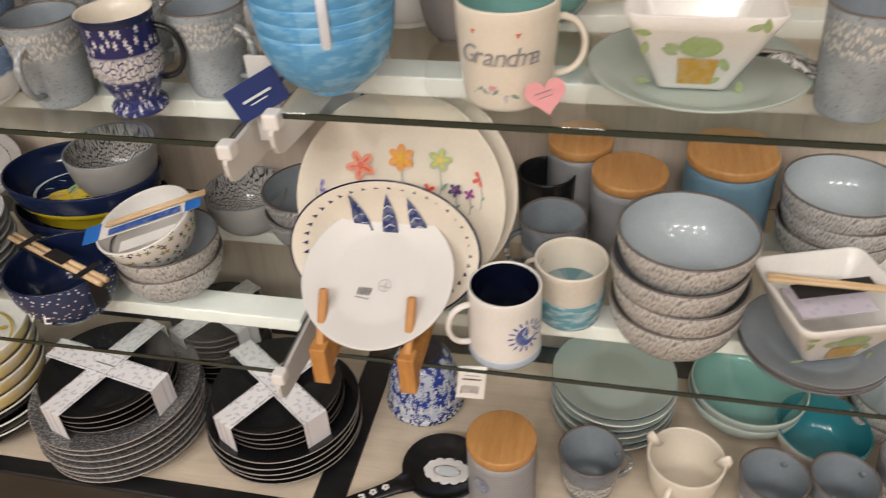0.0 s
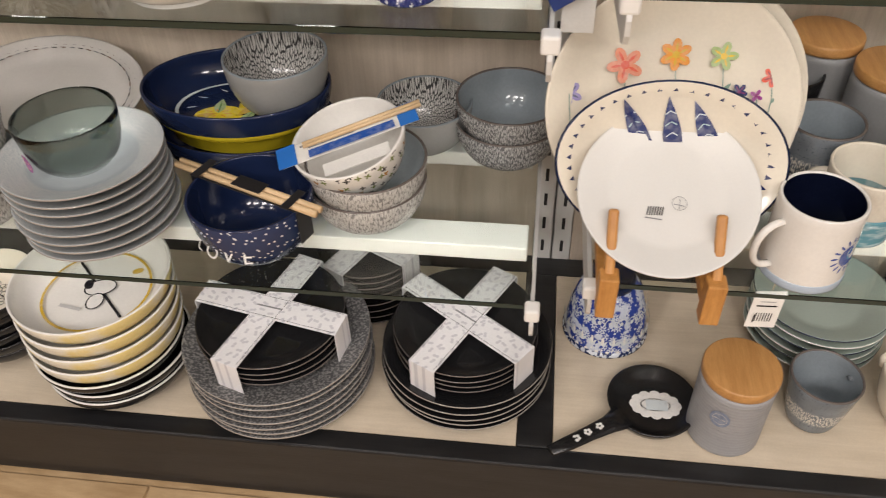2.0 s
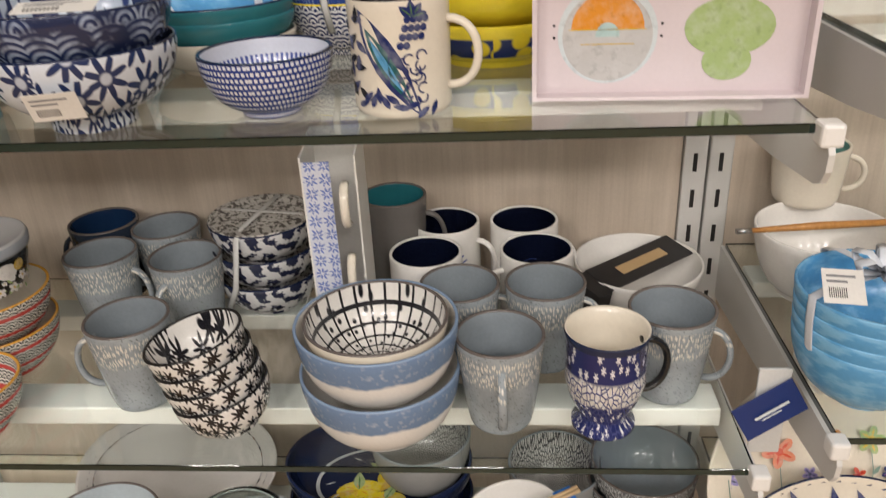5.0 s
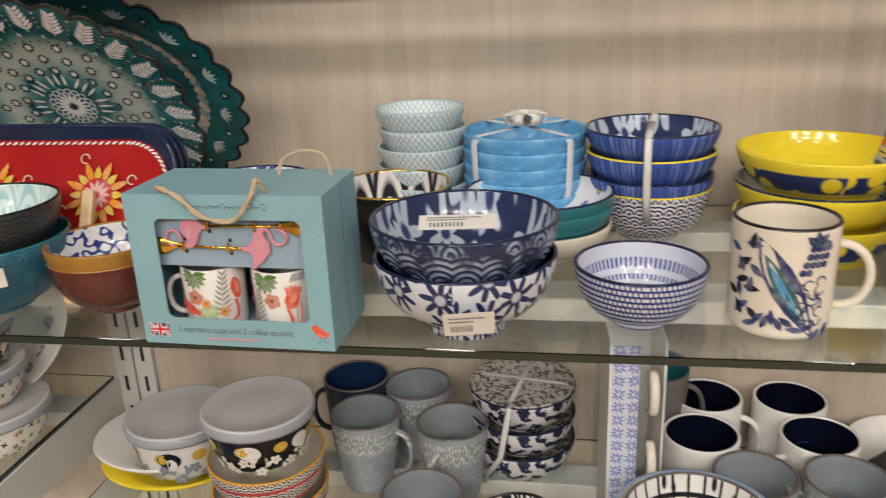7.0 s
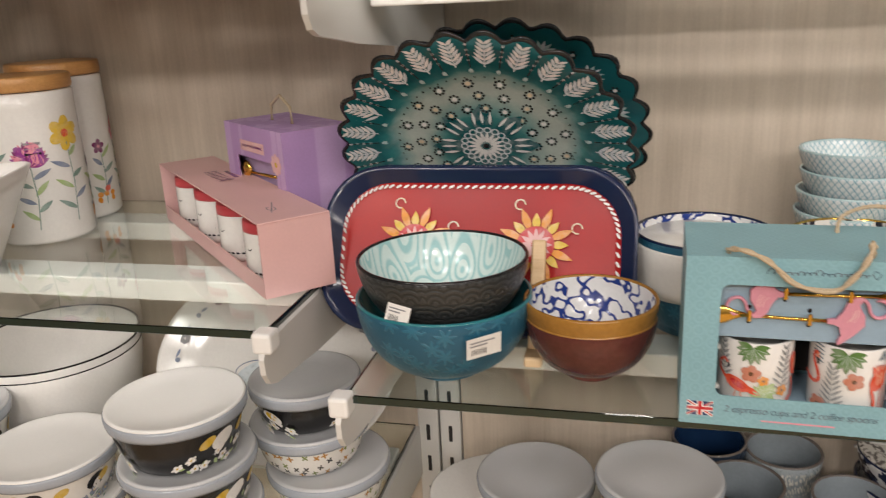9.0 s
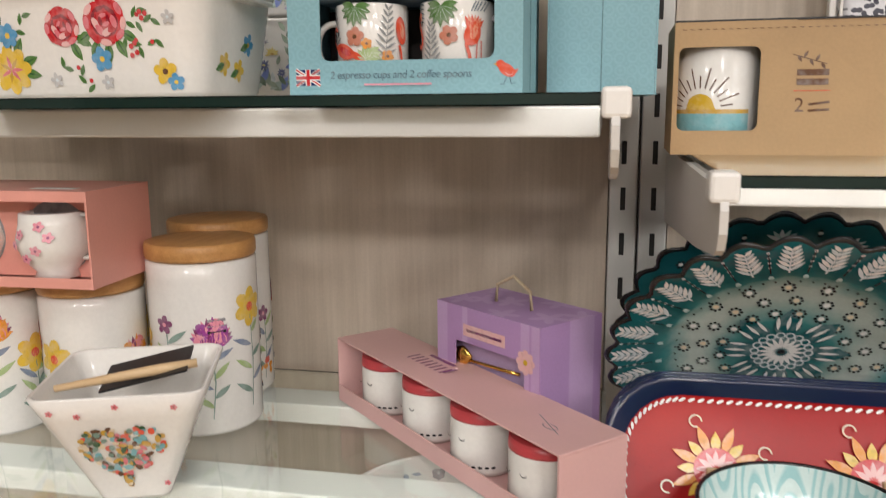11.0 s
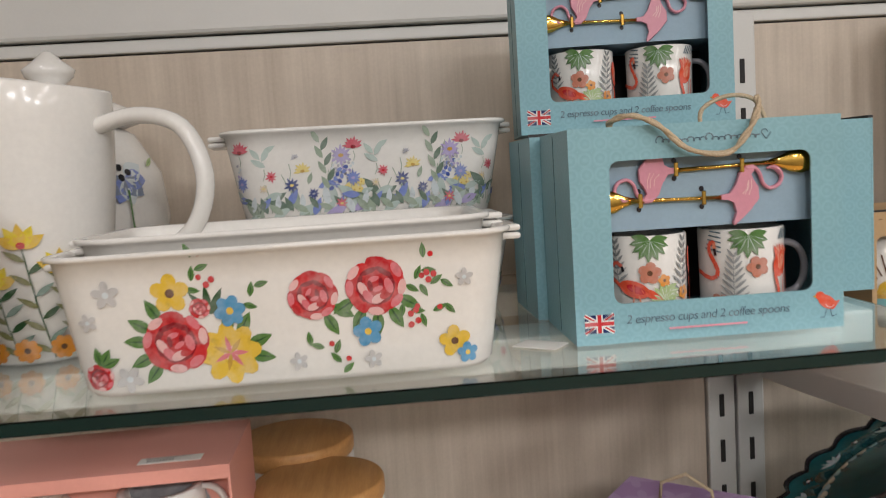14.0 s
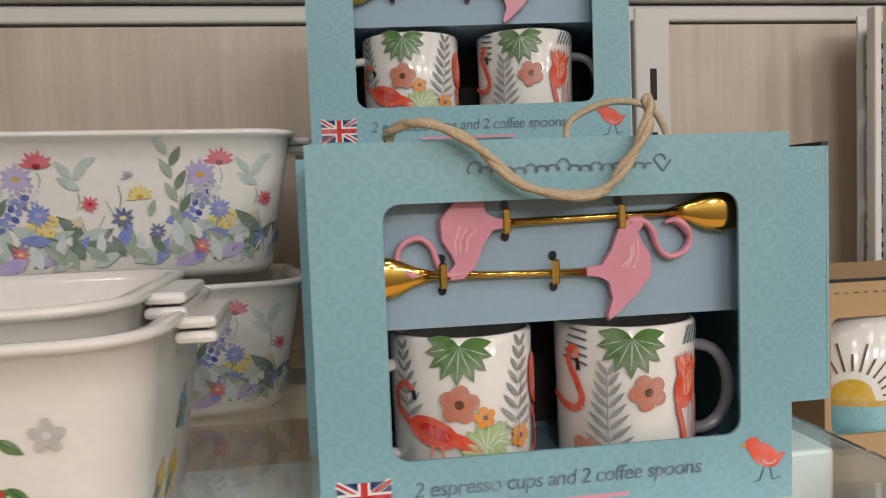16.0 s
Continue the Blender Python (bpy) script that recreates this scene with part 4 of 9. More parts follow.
part("stretcher", cuboid(-0.062, 0.050, 0.775, 0.787, 0.004, 0.014, 0.002), peg_wood, easel)
biscuit = plain("biscuit_white", (0.70, 0.69, 0.66), 0.4, mottle=0.03)
m_ = leaning(-0.269, 0.656, LOWA + 0.040, 0.098, 61)
pl = plate(0, 0, 0, 0.098, biscuit, biscuit, biscuit, "plain off-white side plate shown from its back on a wooden easel", 0.014, 0.66, m=m_)
p = Print(on_top(0.0095))
p.line(arc(0.012, -0.012, 0.008, 0, 360, 14), 0.0006, "grey").line([(0.006, -0.012), (0.018, -0.014)], 0.001, "grey").line([(0.012, -0.018), (0.013, -0.006)], 0.0006, "grey")
for i in range(7):
    p.line([(-0.022 + i * 0.0026, -0.026), (-0.020 + i * 0.0026, -0.016)], 0.0011, "ink")
p.line([(-0.024, -0.029), (-0.006, -0.031)], 0.0014, "grey")
p.put(pl, "back_stamp", "small dark printed stamp and bar code")

m_ = leaning(-0.267, 0.750, LOWA + 0.022, 0.090, 27)
ob = lathe("oval_dish", [(0.07, 0.001), (0.095, 0.0), (0.105, 0.004), (0.122, 0.026), (0.126, 0.030), (0.123, 0.031), (0.103, 0.008), (0.02, 0.006)], [cream_glaze, cream_glaze, navy_glaze], [0, 0, 0, 2, 2, 1, 1], 64, 0.72)
ob.matrix_basis = m_
tagged(ob, "cream oval dish painted with three blue fish", "dish")
p = Print(lambda u, v, h: (u, v, 0.0085 + max(0.0, math.hypot(u, v / 0.72) - 0.104) * 1.15 + h), 0.0006)
for i, (u, a) in enumerate(((-0.045, 118), (-0.008, 100), (0.030, 115))):
    c, s = math.cos(radians(a)), math.sin(radians(a))
    cx, cy = u + 0.010, 0.030
    p.add(leafp(cx - 0.042 * c, cy - 0.042 * s, 0.084, 0.021, radians(a)), "navy")
    p.add([(cx - 0.036 * c, cy - 0.036 * s), (cx - 0.054 * c - 0.012 * s, cy - 0.054 * s + 0.012 * c), (cx - 0.054 * c + 0.012 * s, cy - 0.054 * s - 0.012 * c)], "navy")
    for k in range(5):
        d = -0.026 + k * 0.012
        p.line([(cx + d * c - 0.007 * s, cy + d * s + 0.007 * c), (cx + (d + 0.004) * c, cy + (d + 0.004) * s), (cx + d * c + 0.006 * s, cy + d * s - 0.006 * c)], 0.0011, ("gull", "mist")[k % 2])
for i in range(40):
    a = math.tau * i / 40
    u, v = 0.113 * math.cos(a), 0.113 * 0.72 * math.sin(a)
    p.add([(u, v), (u * 0.95 - 0.003 * math.sin(a), v * 0.95 + 0.003 * math.cos(a)), (u * 0.95 + 0.003 * math.sin(a), v * 0.95 - 0.003 * math.cos(a))], "navy")
q = p.put(ob, "painted_fish")
q.location.z = 0.0

# big cream plates with meadow flowers
plate(0, 0, 0, 0.141, cream_glaze, cream_glaze, cream_glaze, "large cream plate painted with meadow flowers", 0.02, 0.66, "flower plates", leaning(-0.250, 0.830, LOWA + 0.001, 0.142, 23))
pl = plate(0, 0, 0, 0.143, cream_glaze, cream_glaze, cream_glaze, "large cream plate painted with meadow flowers", 0.02, 0.66, "flower plates", leaning(-0.264, 0.799, LOWA + 0.001, 0.143, 24))
p = Print(on_top(0.0135), 0.0005)
for u, v, r, n, col, hrt in ((-0.122, 0.012, 0.016, 5, "violet", "navy"), (-0.058, 0.048, 0.022, 5, "salmon", "coral"), (0.0, 0.062, 0.019, 6, "orange", "mustard"), (0.055, 0.062, 0.017, 5, "leaf_pale", "yellow"), (0.113, 0.040, 0.012, 5, "coral", "rose_dark"),
                            (-0.088, -0.012, 0.010, 4, "orange", "ochre"), (-0.020, 0.020, 0.010, 5, "violet", "navy"), (0.040, 0.020, 0.010, 4, "coral", "rose_red"), (0.078, 0.022, 0.010, 5, "navy", "plum"), (0.098, 0.018, 0.008, 4, "purple", "plum")):
    u, v = u * 0.95, v * 0.96
    p.line([(u, v), (u + 0.003, v - r * 2.0), (u + 0.001, v - r * 3.4)], 0.0012, "leaf_grey")
    p.leaf(u + 0.002, v - r * 2.4, r * 0.9, r * 0.3, 50, "leaf_grey", False)
    r *= 0.95
    p.blossom(u, v, r, n, col, hrt, u * 40 + 0.5, 0.30)
    for k in range(n):
        a = u * 40 + 0.5 + math.tau * k / n
        p.add(leafp(u + r * 0.2 * math.cos(a), v + r * 0.2 * math.sin(a), r * 0.6, r * 0.16, a), hrt)
p.put(pl, "floral_decoration", "bright watercolour flowers")

# mugs and bowls beside it
mm = mug(-0.108, 0.735, LOWA, 0.0455, 0.104, white_glaze, ink_inside, white_glaze, "white mug with a blue moon and a navy inside", 205, 0.046, ear=0.030)


def moon(p):
    p.line(arc(0, 0.055, 0.0145, 0, 360, 18), 0.0005, "blue")
    for i in range(16):
        a = math.tau * i / 16
        p.add(ell(0.0205 * math.cos(a), 0.055 + 0.0205 * math.sin(a), 0.0045, 0.0014, a, 8), "blue")
    p.add(ell(0, 0.055, 0.0148, 0.0148, 0, 20), "blue").add(ell(0.005, 0.059, 0.0105, 0.0105, 0, 18), "white").line(arc(0.004, 0.056, 0.008, 100, 280, 8), 0.0018, "sky")


cup_print(mm, moon, 0.0455, 0.046, 0.104, 108.0)
pale_foot = glaze("pale_blue_foot", (0.42, 0.50, 0.60))
under(lathe("blue_foot", [(0.0462, 0.004), (0.0466, 0.006), (0.0466, 0.014), (0.0462, 0.015)], [pale_foot]), mm, "pale blue dipped foot")
tg = thing("swing_tag", "white paper swing tag hanging from a mug handle", "tag", m=pose(-0.145, 0.692, LOWA - 0.028, -8, 6, 8))
part("card", cuboid(-0.018, 0.018, -0.0005, 0.0005, -0.025, 0.025, 0.0004, 1), card_white, tg)
p = Print(on_plane(0, 0, -0.0005))
for i in range(8):
    p.line([(-0.012 + i * 0.003, -0.016), (-0.012 + i * 0.003, -0.004)], 0.0012, "ink")
p.line([(-0.012, 0.006), (0.012, 0.006)], 0.002, "ink").line([(-0.009, 0.012), (0.009, 0.012)], 0.001, "grey").put(tg, "printed_text")
under(rings("string", tube([(0, 0, 0.022), (0.004, 0.006, 0.036), (0.003, 0.02, 0.052)], 0.0006, n=6), [jute]), tg)

bm_ = mug(-0.033, 0.812, LOWA, 0.0475, 0.092, glaze("speckled_cream", (0.66, 0.61, 0.52), mottle=0.12), cream_glaze, cream_glaze, "cream mug with a sea-blue lower half", 160, 0.040)
under(lathe("blue_dip", [(0.0405, 0.004), (0.0413, 0.008), (0.0432, 0.022), (0.0452, 0.036), (0.0462, 0.045), (0.0458, 0.046)], [pattern("sea_bands", (0.12, 0.30, 0.36), [lambda m: (m.step(m.noise(4, 2, m.cyl(1.0, 0.4, 25)), 0.45, 0.6), (0.38, 0.52, 0.56))])]), bm_, "sea-blue banded lower half")
mug(-0.065, 0.905, LOWA, 0.047, 0.092, dark_mug, grey_in, brown_rim, "grey stoneware mug with a pale dotted band", 200, 0.040)
mug(-0.085, 1.02, LOWA, 0.044, 0.092, black_glaze, black_glaze, black_glaze, "plain dark glazed stoneware mug", 120)
stack_bowls(0.098, 0.782, LOWA, 4, 0.081, 0.070, 0.034, grey_bowl, pale_in, brown_rim, "pale blue-grey stoneware bowl with carved strokes outside", "stack of four grey bowls")
stack_bowls(0.317, 0.98, LOWA, 3, 0.080, 0.068, 0.030, grey_bowl, pale_in, brown_rim, "pale blue-grey stoneware bowl with carved strokes outside", "stack of three grey bowls")
canister(0.034, 0.985, LOWA, 0.053, 0.125, plain("smooth_grey", (0.27, 0.275, 0.28), 0.4), "grey canister with a bamboo lid")
canister(-0.040, 1.060, LOWA, 0.048, 0.130, plain("smooth_grey", (0.27, 0.275, 0.28), 0.4), "grey canister with a bamboo lid")
canister(0.172, 1.02, LOWA, 0.062, 0.145, plain("dusty_blue", (0.13, 0.24, 0.32), 0.4), "dusty blue canister with a bamboo lid")
stack_plates(0.268, 0.78, LOWA, 3, 0.088, 0.007, grey_bowl_dark, grey_in, brown_rim, "small grey stoneware plate", "small grey plates", 0.018)


def square_bowl(x, y, z, a, H, base, label, rz=0, motif=None, chop=True, inner=None):
    """A flared four-sided bowl with rounded corners."""
    ob = thing("square_bowl", label, "bowl", "square printed bowls", pose(x, y, z, 0, 0, rz))

    def sq(h, half, rad, n=6):
        lp = []
        for cx, cy, a0 in ((1, 1, 0), (-1, 1, 90), (-1, -1, 180), (1, -1, 270)):
            for i in range(n):
                q = radians(a0 + 90 * i / (n - 1))
                lp.append((cx * (half - rad) + rad * math.cos(q), cy * (half - rad) + rad * math.sin(q), h))
        return lp
    t = 0.004
    lp = [sq(0.001, base * 0.8, 0.006), sq(0, base * 0.95, 0.008), sq(0.003, base, 0.010)]
    lp += [sq(0.003 + (H - 0.003) * i / 5, base + (a - base) * i / 5, 0.010 + 0.006 * i / 5) for i in range(1, 6)]
    lp += [sq(H + 0.0015, a - t * 0.4, 0.016), sq(H, a - t, 0.015)]
    lp += [sq(0.006 + (H - 0.006) * i / 4, base - t + (a - base) * i / 4, 0.010) for i in range(3, -1, -1)]
    under(rings("body", lp, [white_glaze if inner is None else inner]), ob)
    if motif:
        sl = (a - base) / H
        p = Print(lambda u, v, h: (u, -(base + sl * v) - h, v), 0.0006)
        motif(p, base, a, H)
        p.put(ob, "painted_motif")
    if chop:
        for k, dy in enumerate((-0.004, 0.004)):
            st = under(rings("chopstick", tube([(-a * 1.05, dy, H + 0.006), (a * 1.15, dy * 0.6, H + 0.006)], [0.0032, 0.0022], n=8), [stick_wood]), ob)
            st.matrix_basis = pose(0, 0.0, 0, 0, 0, -20)
    return ob


def green_print(p, base, a, H):
    for i in range(14):
        p.leaf(-a * 0.8 + (i * 0.37 % 1.0) * a * 1.6, H * (0.12 + 0.8 * ((i * 0.61) % 1.0)), 0.018, 0.008, i * 57, "leaf_pale", False)
    p.add(ell(0, H * 0.62, 0.020, 0.012, 0, 18), "leaf_pale")
    p.add([(-0.016, H * 0.1), (0.016, H * 0.1), (0.019, H * 0.46), (-0.019, H * 0.46)], "ochre")


sq = square_bowl(0.268, 0.772, LOWA + 0.033, 0.070, 0.080, 0.036, "white square bowl with green leaf print, holding chopsticks and a card", 18, green_print)
part("card", cuboid(-0.045, 0.045, -0.025, 0.028, 0.060, 0.062), pattern("lilac_sheet", (0.62, 0.58, 0.66), [lambda m: (m.blob(m.flat(60, 60), 0.2), (0.55, 0.50, 0.6))], 0.5), sq, "pale lilac card in the bowl")
ob = part("card_band", cuboid(-0.048, 0.048, -0.012, 0.012, 0.080, 0.0812), card_black, sq, "black card band")

# middle glass shelf of bay a
for i in range(4):
    bowl(-0.298, 0.757, MIDA + 0.002 + i * 0.016, 0.0725 + 0.0012 * i, 0.074, aqua_bowl, aqua_bowl, aqua_bowl, "sky-blue glazed bowl tied up in clear film and ribbon", 0.030, 0.85, "sky-blue wrapped bowls")
rb_ = thing("ribbon", "translucent white ribbon tied round a stack of blue bowls", "ribbon", m=pose(-0.298, 0.757, MIDA) @ Matrix.Scale(1.035, 4))
ribbon = plain("ribbon", (0.66, 0.70, 0.76), 0.35)
for k in range(4):
    path = [(0.0328, 0, 0.012)] + [(0.030 + 0.0452 * math.sin(s / 7 * math.pi / 2), 0, 0.012 + 0.112 * (1 - math.cos(s / 7 * math.pi / 2))) for s in range(1, 8)] + [(0.055, 0, 0.131), (0.006, 0, 0.134)]
    o_ = under(rings("strip", tube(path, 0.005, n=8, flat=0.12, side=(0, 1, 0)), [ribbon]), rb_)
    o_.matrix_basis = pose(0, 0, 0, 0, 0, 20 + 90 * k)
for k in range(6):
    path = [(0, 0, 0.134), (0.016, 0, 0.148), (0.030, 0, 0.147), (0.026, 0, 0.138), (0.002, 0, 0.135)]
    o_ = under(rings("bow", tube(path, 0.006, n=8, flat=0.15, side=(0, 1, 0)), [ribbon]), rb_)
    o_.matrix_basis = pose(0, 0, 0, 0, 0, 60 * k + 15)
price_tag(rb_, pose(-0.048, -0.030, 0.137, -62, 0, -10), 0.034, 0.036)
part("gift_card", cuboid(-0.018, 0.018, -0.0005, 0.0005, -0.010, 0.010), plain("cream_card", (0.68, 0.52, 0.22), 0.5), rb_, "small tan gift card").matrix_basis = pose(0.004, -0.052, 0.1365, -72, 0, 5)

gm = mug(-0.107, 0.755, MIDA, 0.052, 0.104, cream_glaze, mint_glaze, cream_glaze, "white mug lettered for a grandmother, with a pink heart tag", 10, 0.044, waist=-0.001, ear=0.032)


def gran(p):
    for u, v, r in ((-0.028, 0.084, 0.004), (0.018, 0.082, 0.0045)):
        p.blossom(u, v, r, 6, "coral", "rose_dark")
    for i in range(7):
        p.leaf(-0.026 + i * 0.006, 0.024 + 0.004 * math.sin(i * 2), 0.010, 0.004, 30 + 50 * i, ("leaf_grey", "pale_grey")[i % 2], False)
    p.line([(-0.03, 0.020), (-0.01, 0.026), (0.008, 0.020)], 0.001, "leaf_grey").blossom(-0.008, 0.030, 0.005, 5, "pink", "rose_dark")


cup_print(gm, gran, 0.052, 0.044, 0.104, -100.0)
for ch, k in zip("Grandma", range(7)):
    a = radians(-140 + k * 13.0)
    words(ch, gm, Matrix.Translation((0.0515 * math.cos(a), 0.0515 * math.sin(a), 0.062)) @ pose(0, 0, 0, 90, 0, math.degrees(a) + 90), 0.027, "grey", "letter", 0.25)
heart = [(0.020 * (math.sin(q) ** 3), 0.0013 * (13 * math.cos(q) - 5 * math.cos(2 * q) - 2 * math.cos(3 * q) - math.cos(4 * q))) for q in (math.tau * i / 30 for i in range(30))]
hv = [(u, -0.0006, v) for u, v in heart] + [(u, 0.0006, v) for u, v in heart]
hf = [tuple(range(30)), tuple(range(59, 29, -1))] + [(i, i + 30, (i + 1) % 30 + 30, (i + 1) % 30) for i in range(30)]
ht = tagged(mesh_ob("heart_tag", hv, hf, [plain("pink_tag", (0.78, 0.36, 0.38), 0.5)], None, False), "pink heart-shaped paper tag on a mug handle", "tag")
ht.matrix_basis = pose(-0.062, 0.700, MIDA + 0.028, -6, -12, 10)
p = Print(on_plane(0, 0, -0.0006))
p.line([(-0.010, 0.004), (0.006, 0.006)], 0.001, "grey").line([(-0.008, -0.002), (0.007, 0.0)], 0.0008, "grey").put(ht, "printed_text")

plate(0.084, 0.800, MIDA, 0.112, sage_glaze, sage_glaze, sage_glaze, "large sage green glazed plate", 0.024, 0.64)
square_bowl(0.078, 0.80, MIDA + 0.010, 0.074, 0.088, 0.036, "white square bowl with green leaf print", 0, green_print, chop=False)
mug(0.225, 0.755, MIDA, 0.042, 0.105, grey_mug, grey_in, brown_rim, "tall grey stoneware mug with pale strokes under the rim", 30, 0.034)
mug(0.30, 0.88, MIDA, 0.045, 0.10, grey_mug, grey_in, brown_rim, "tall grey stoneware mug with pale strokes under the rim", 80, 0.034)
bowl(-0.190, 0.90, MIDA, 0.042, 0.062, glaze("taupe", (0.20, 0.18, 0.17)), grey_in, brown_rim, "small taupe glazed stoneware bowl", 0.022)
spoonw = thing("ceramic_spoon", "white patterned ceramic spoon on a plate", "spoon", m=pose(0.165, 0.79, MIDA + 0.022))
under(rings("handle", tube([(-0.03, 0.02, 0.012), (0.0, 0.0, 0.016), (0.03, -0.012, 0.006)], [0.008, 0.011, 0.016], n=10, flat=0.3, side=(0.4, 0.9, 0)), [leaf_black]), spoonw)

pot = bowl(-0.268, 0.968, MIDA, 0.080, 0.086, white_glaze, white_glaze, white_glaze, "white bowl with painted pink and blue leaves", 0.046, 0.7)
p = Print(on_round(lambda v: 0.049 + 0.031 * min(1, v / 0.086) ** 0.7, -115), 0.002)
for i in range(6):
    p.leaf(-0.02 + i * 0.010, 0.03, 0.018, 0.006, 30 + i * 25, ("blue", "violet", "pink", "blue", "ochre", "pink")[i], False)
for i in range(5):
    p.leaf(-0.004, 0.024, 0.014, 0.006, 210 + i * 30, "pink", False)
p.put(pot, "painted_motif")
br_ = thing("brush", "wooden-handled brush lying on a bowl", "brush", m=pose(-0.262, 0.968, MIDA + 0.093, 0, 0, 6))
under(rings("handle", tube([(-0.10, -0.01, 0.0), (-0.02, -0.01, 0.001), (0.07, -0.01, 0.0)], [0.003, 0.005, 0.004], n=8), [peg_wood]), br_)
under(rings("ferrule", tube([(-0.118, -0.01, 0.0), (-0.10, -0.01, 0.0)], [0.0035, 0.0034], n=8), [plain("steel", (0.55, 0.55, 0.55), 0.25, metal=1.0)]), br_)
mug(-0.262, 1.062, MIDA + 0.083, 0.046, 0.075, cream_glaze, mint_glaze, cream_glaze, "white cup with a mint green inside", -10, 0.040)
tp = thing("teapot", "small mint green glazed teapot", "teapot", m=pose(-0.09, 0.99, MIDA, 0, 0, 180))
under(lathe("body", [(0.03, 0), (0.04, 0.002), (0.058, 0.03), (0.062, 0.055), (0.050, 0.085), (0.034, 0.098), (0.02, 0.100), (0.008, 0.102), (0.007, 0.110), (0.010, 0.116), (0.004, 0.120), (0.0005, 0.1205)], [mint_glaze]), tp)
under(rings("spout", tube([(0.05, 0, 0.05), (0.075, 0, 0.07), (0.088, 0, 0.098)], [0.014, 0.009, 0.006]), [mint_glaze]), tp)
o_ = under(rings("handle", handle_loops(0.052, 0.03, 0.09, 0.03), [mint_glaze]), tp)
o_.matrix_basis = pose(0, 0, 0, 0, 0, 180)

# shelf talker card hanging on a bracket
tk = thing("label_card", "navy printed card on a clear holder at a shelf bracket", "label")
cd = part("card", cuboid(-0.034, 0.034, -0.0006, 0.0006, -0.020, 0.020, 0.0004, 1), navy_card, tk)
p = Print(on_plane(0, 0, -0.0006))
p.line([(-0.018, 0.0), (0.020, 0.0)], 0.003, "gull").line([(-0.012, -0.006), (0.010, -0.006)], 0.0015, "gull").put(cd, "printed_text")
cd.matrix_basis = pose(-0.386, 0.745, MIDA - 0.010, -12, -28, 12)
part("clear_strip", cuboid(-0.398, -0.366, 0.755, 0.759, MIDB - 0.03, MIDB + 0.075, 0.0008), plain("frosted_strip", (0.62, 0.63, 0.62), 0.2), tk, "frosted plastic strip")

# ---- bay b: deck ----
black_ring = (black_glaze, plate_dark, brown_rim)


def band_cross(x, y, z, R, h, rz, cross, label):
    """Two paper bands crossed over a pile of plates."""
    ob = thing("paper_band", label, "packaging", "paper bands", pose(x, y, z, 0, 0, rz))
    for k, a in enumerate((cross, 0)):
        w, top = 0.0215, h + 0.002 + 0.0016 * k
        bm = cuboid(-R - 0.004, R + 0.004, -w, w, top - 0.0008, top, 0.0002, 1)
        for sd in (-1, 1):
            cuboid(sd * (R + 0.0035) - 0.0005, sd * (R + 0.0035) + 0.0005, -w, w, 0.006, top - 0.0008, bm=bm)
        o = part("strap", bm, band_print, ob, "grey-white strap printed with leaves")
        o.matrix_basis = pose(0, 0, 0, 0, 0, a)
        p = Print(on_top(top), 0.0003)
        for s in (-1, 1):
            p.line([(-R, s * (w - 0.002)), (R, s * (w - 0.002))], 0.0006, "ink")
        if k:
            p.line([(-0.02, 0), (0.02, 0.001)], 0.003, "grey")
        p.put(o, "line_print")
    return ob


stack_plates(-0.785, 0.798, DECK, 7, 0.141, 0.0135, plate_dark, plate_dark, silver_rim, "dark speckled stoneware dinner plate", "large dark plate pile", 0.024)
stack_plates(-0.786, 0.796, DECK + 0.0925, 4, 0.109, 0.013, black_glaze, black_glaze, brown_rim, "plain black glazed side plate", "banded black plates", 0.018, 0.74)
band_cross(-0.786, 0.796, DECK + 0.0925, 0.110, 0.060, -12, 84, "leaf-printed paper bands crossed over black plates")
stack_plates(-0.502, 0.832, DECK, 5, 0.129, 0.0135, black_glaze, black_glaze, silver_rim, "plain black stoneware dinner plate", "black plate pile", 0.022)
stack_plates(-0.502, 0.830, DECK + 0.066, 4, 0.107, 0.013, black_glaze, black_glaze, brown_rim, "plain black glazed side plate", "banded black plates", 0.018, 0.74)
band_cross(-0.502, 0.830, DECK + 0.066, 0.108, 0.060, -36, 98, "leaf-printed paper bands crossed over black plates")

stack_plates(-0.680, 0.985, DECK, 8, 0.084, 0.015, black_glaze, black_glaze, brown_rim, "plain black glazed side plate", "banded black plates", 0.016, 0.74)
band_cross(-0.680, 0.985, DECK, 0.085, 0.124, -28, 90, "leaf-printed paper bands crossed over black plates")

# yellow bowls over dark bowls
stack_bowls(-1.048, 0.788, DECK, 3, 0.113, 0.042, 0.023, black_glaze, black_glaze, white_glaze, "dark brown bowl with a white rim", "dark bowls under the yellow ones", 0.070)
for i in range(4):
    ob = bowl(-1.048 + 0.002 * i, 0.786, DECK + 0.074 + i * 0.029, 0.115, 0.046, yellow_band, white_glaze, white_glaze, "white bowl washed yellow outside with a drawn figure", 0.083, 1.0, "yellow washed bowls")
    p = Print(on_round(lambda v: 0.0895 + 0.0255 * min(1, v / 0.046), -100), 0.004)
    for k in range(3):
        p.line(arc(-0.02 + k * 0.02, 0.026, 0.008, 0, 300, 9, 0.005), 0.0012, "ink")
    p.put(ob, "drawn_motif")
p = Print(on_top(0.0115), 0.0006)
p.line(arc(0, 0, 0.078, 0, 360, 40), 0.004, "mustard").line([(-0.05, 0.055), (0.055, -0.045)], 0.004, "ink")
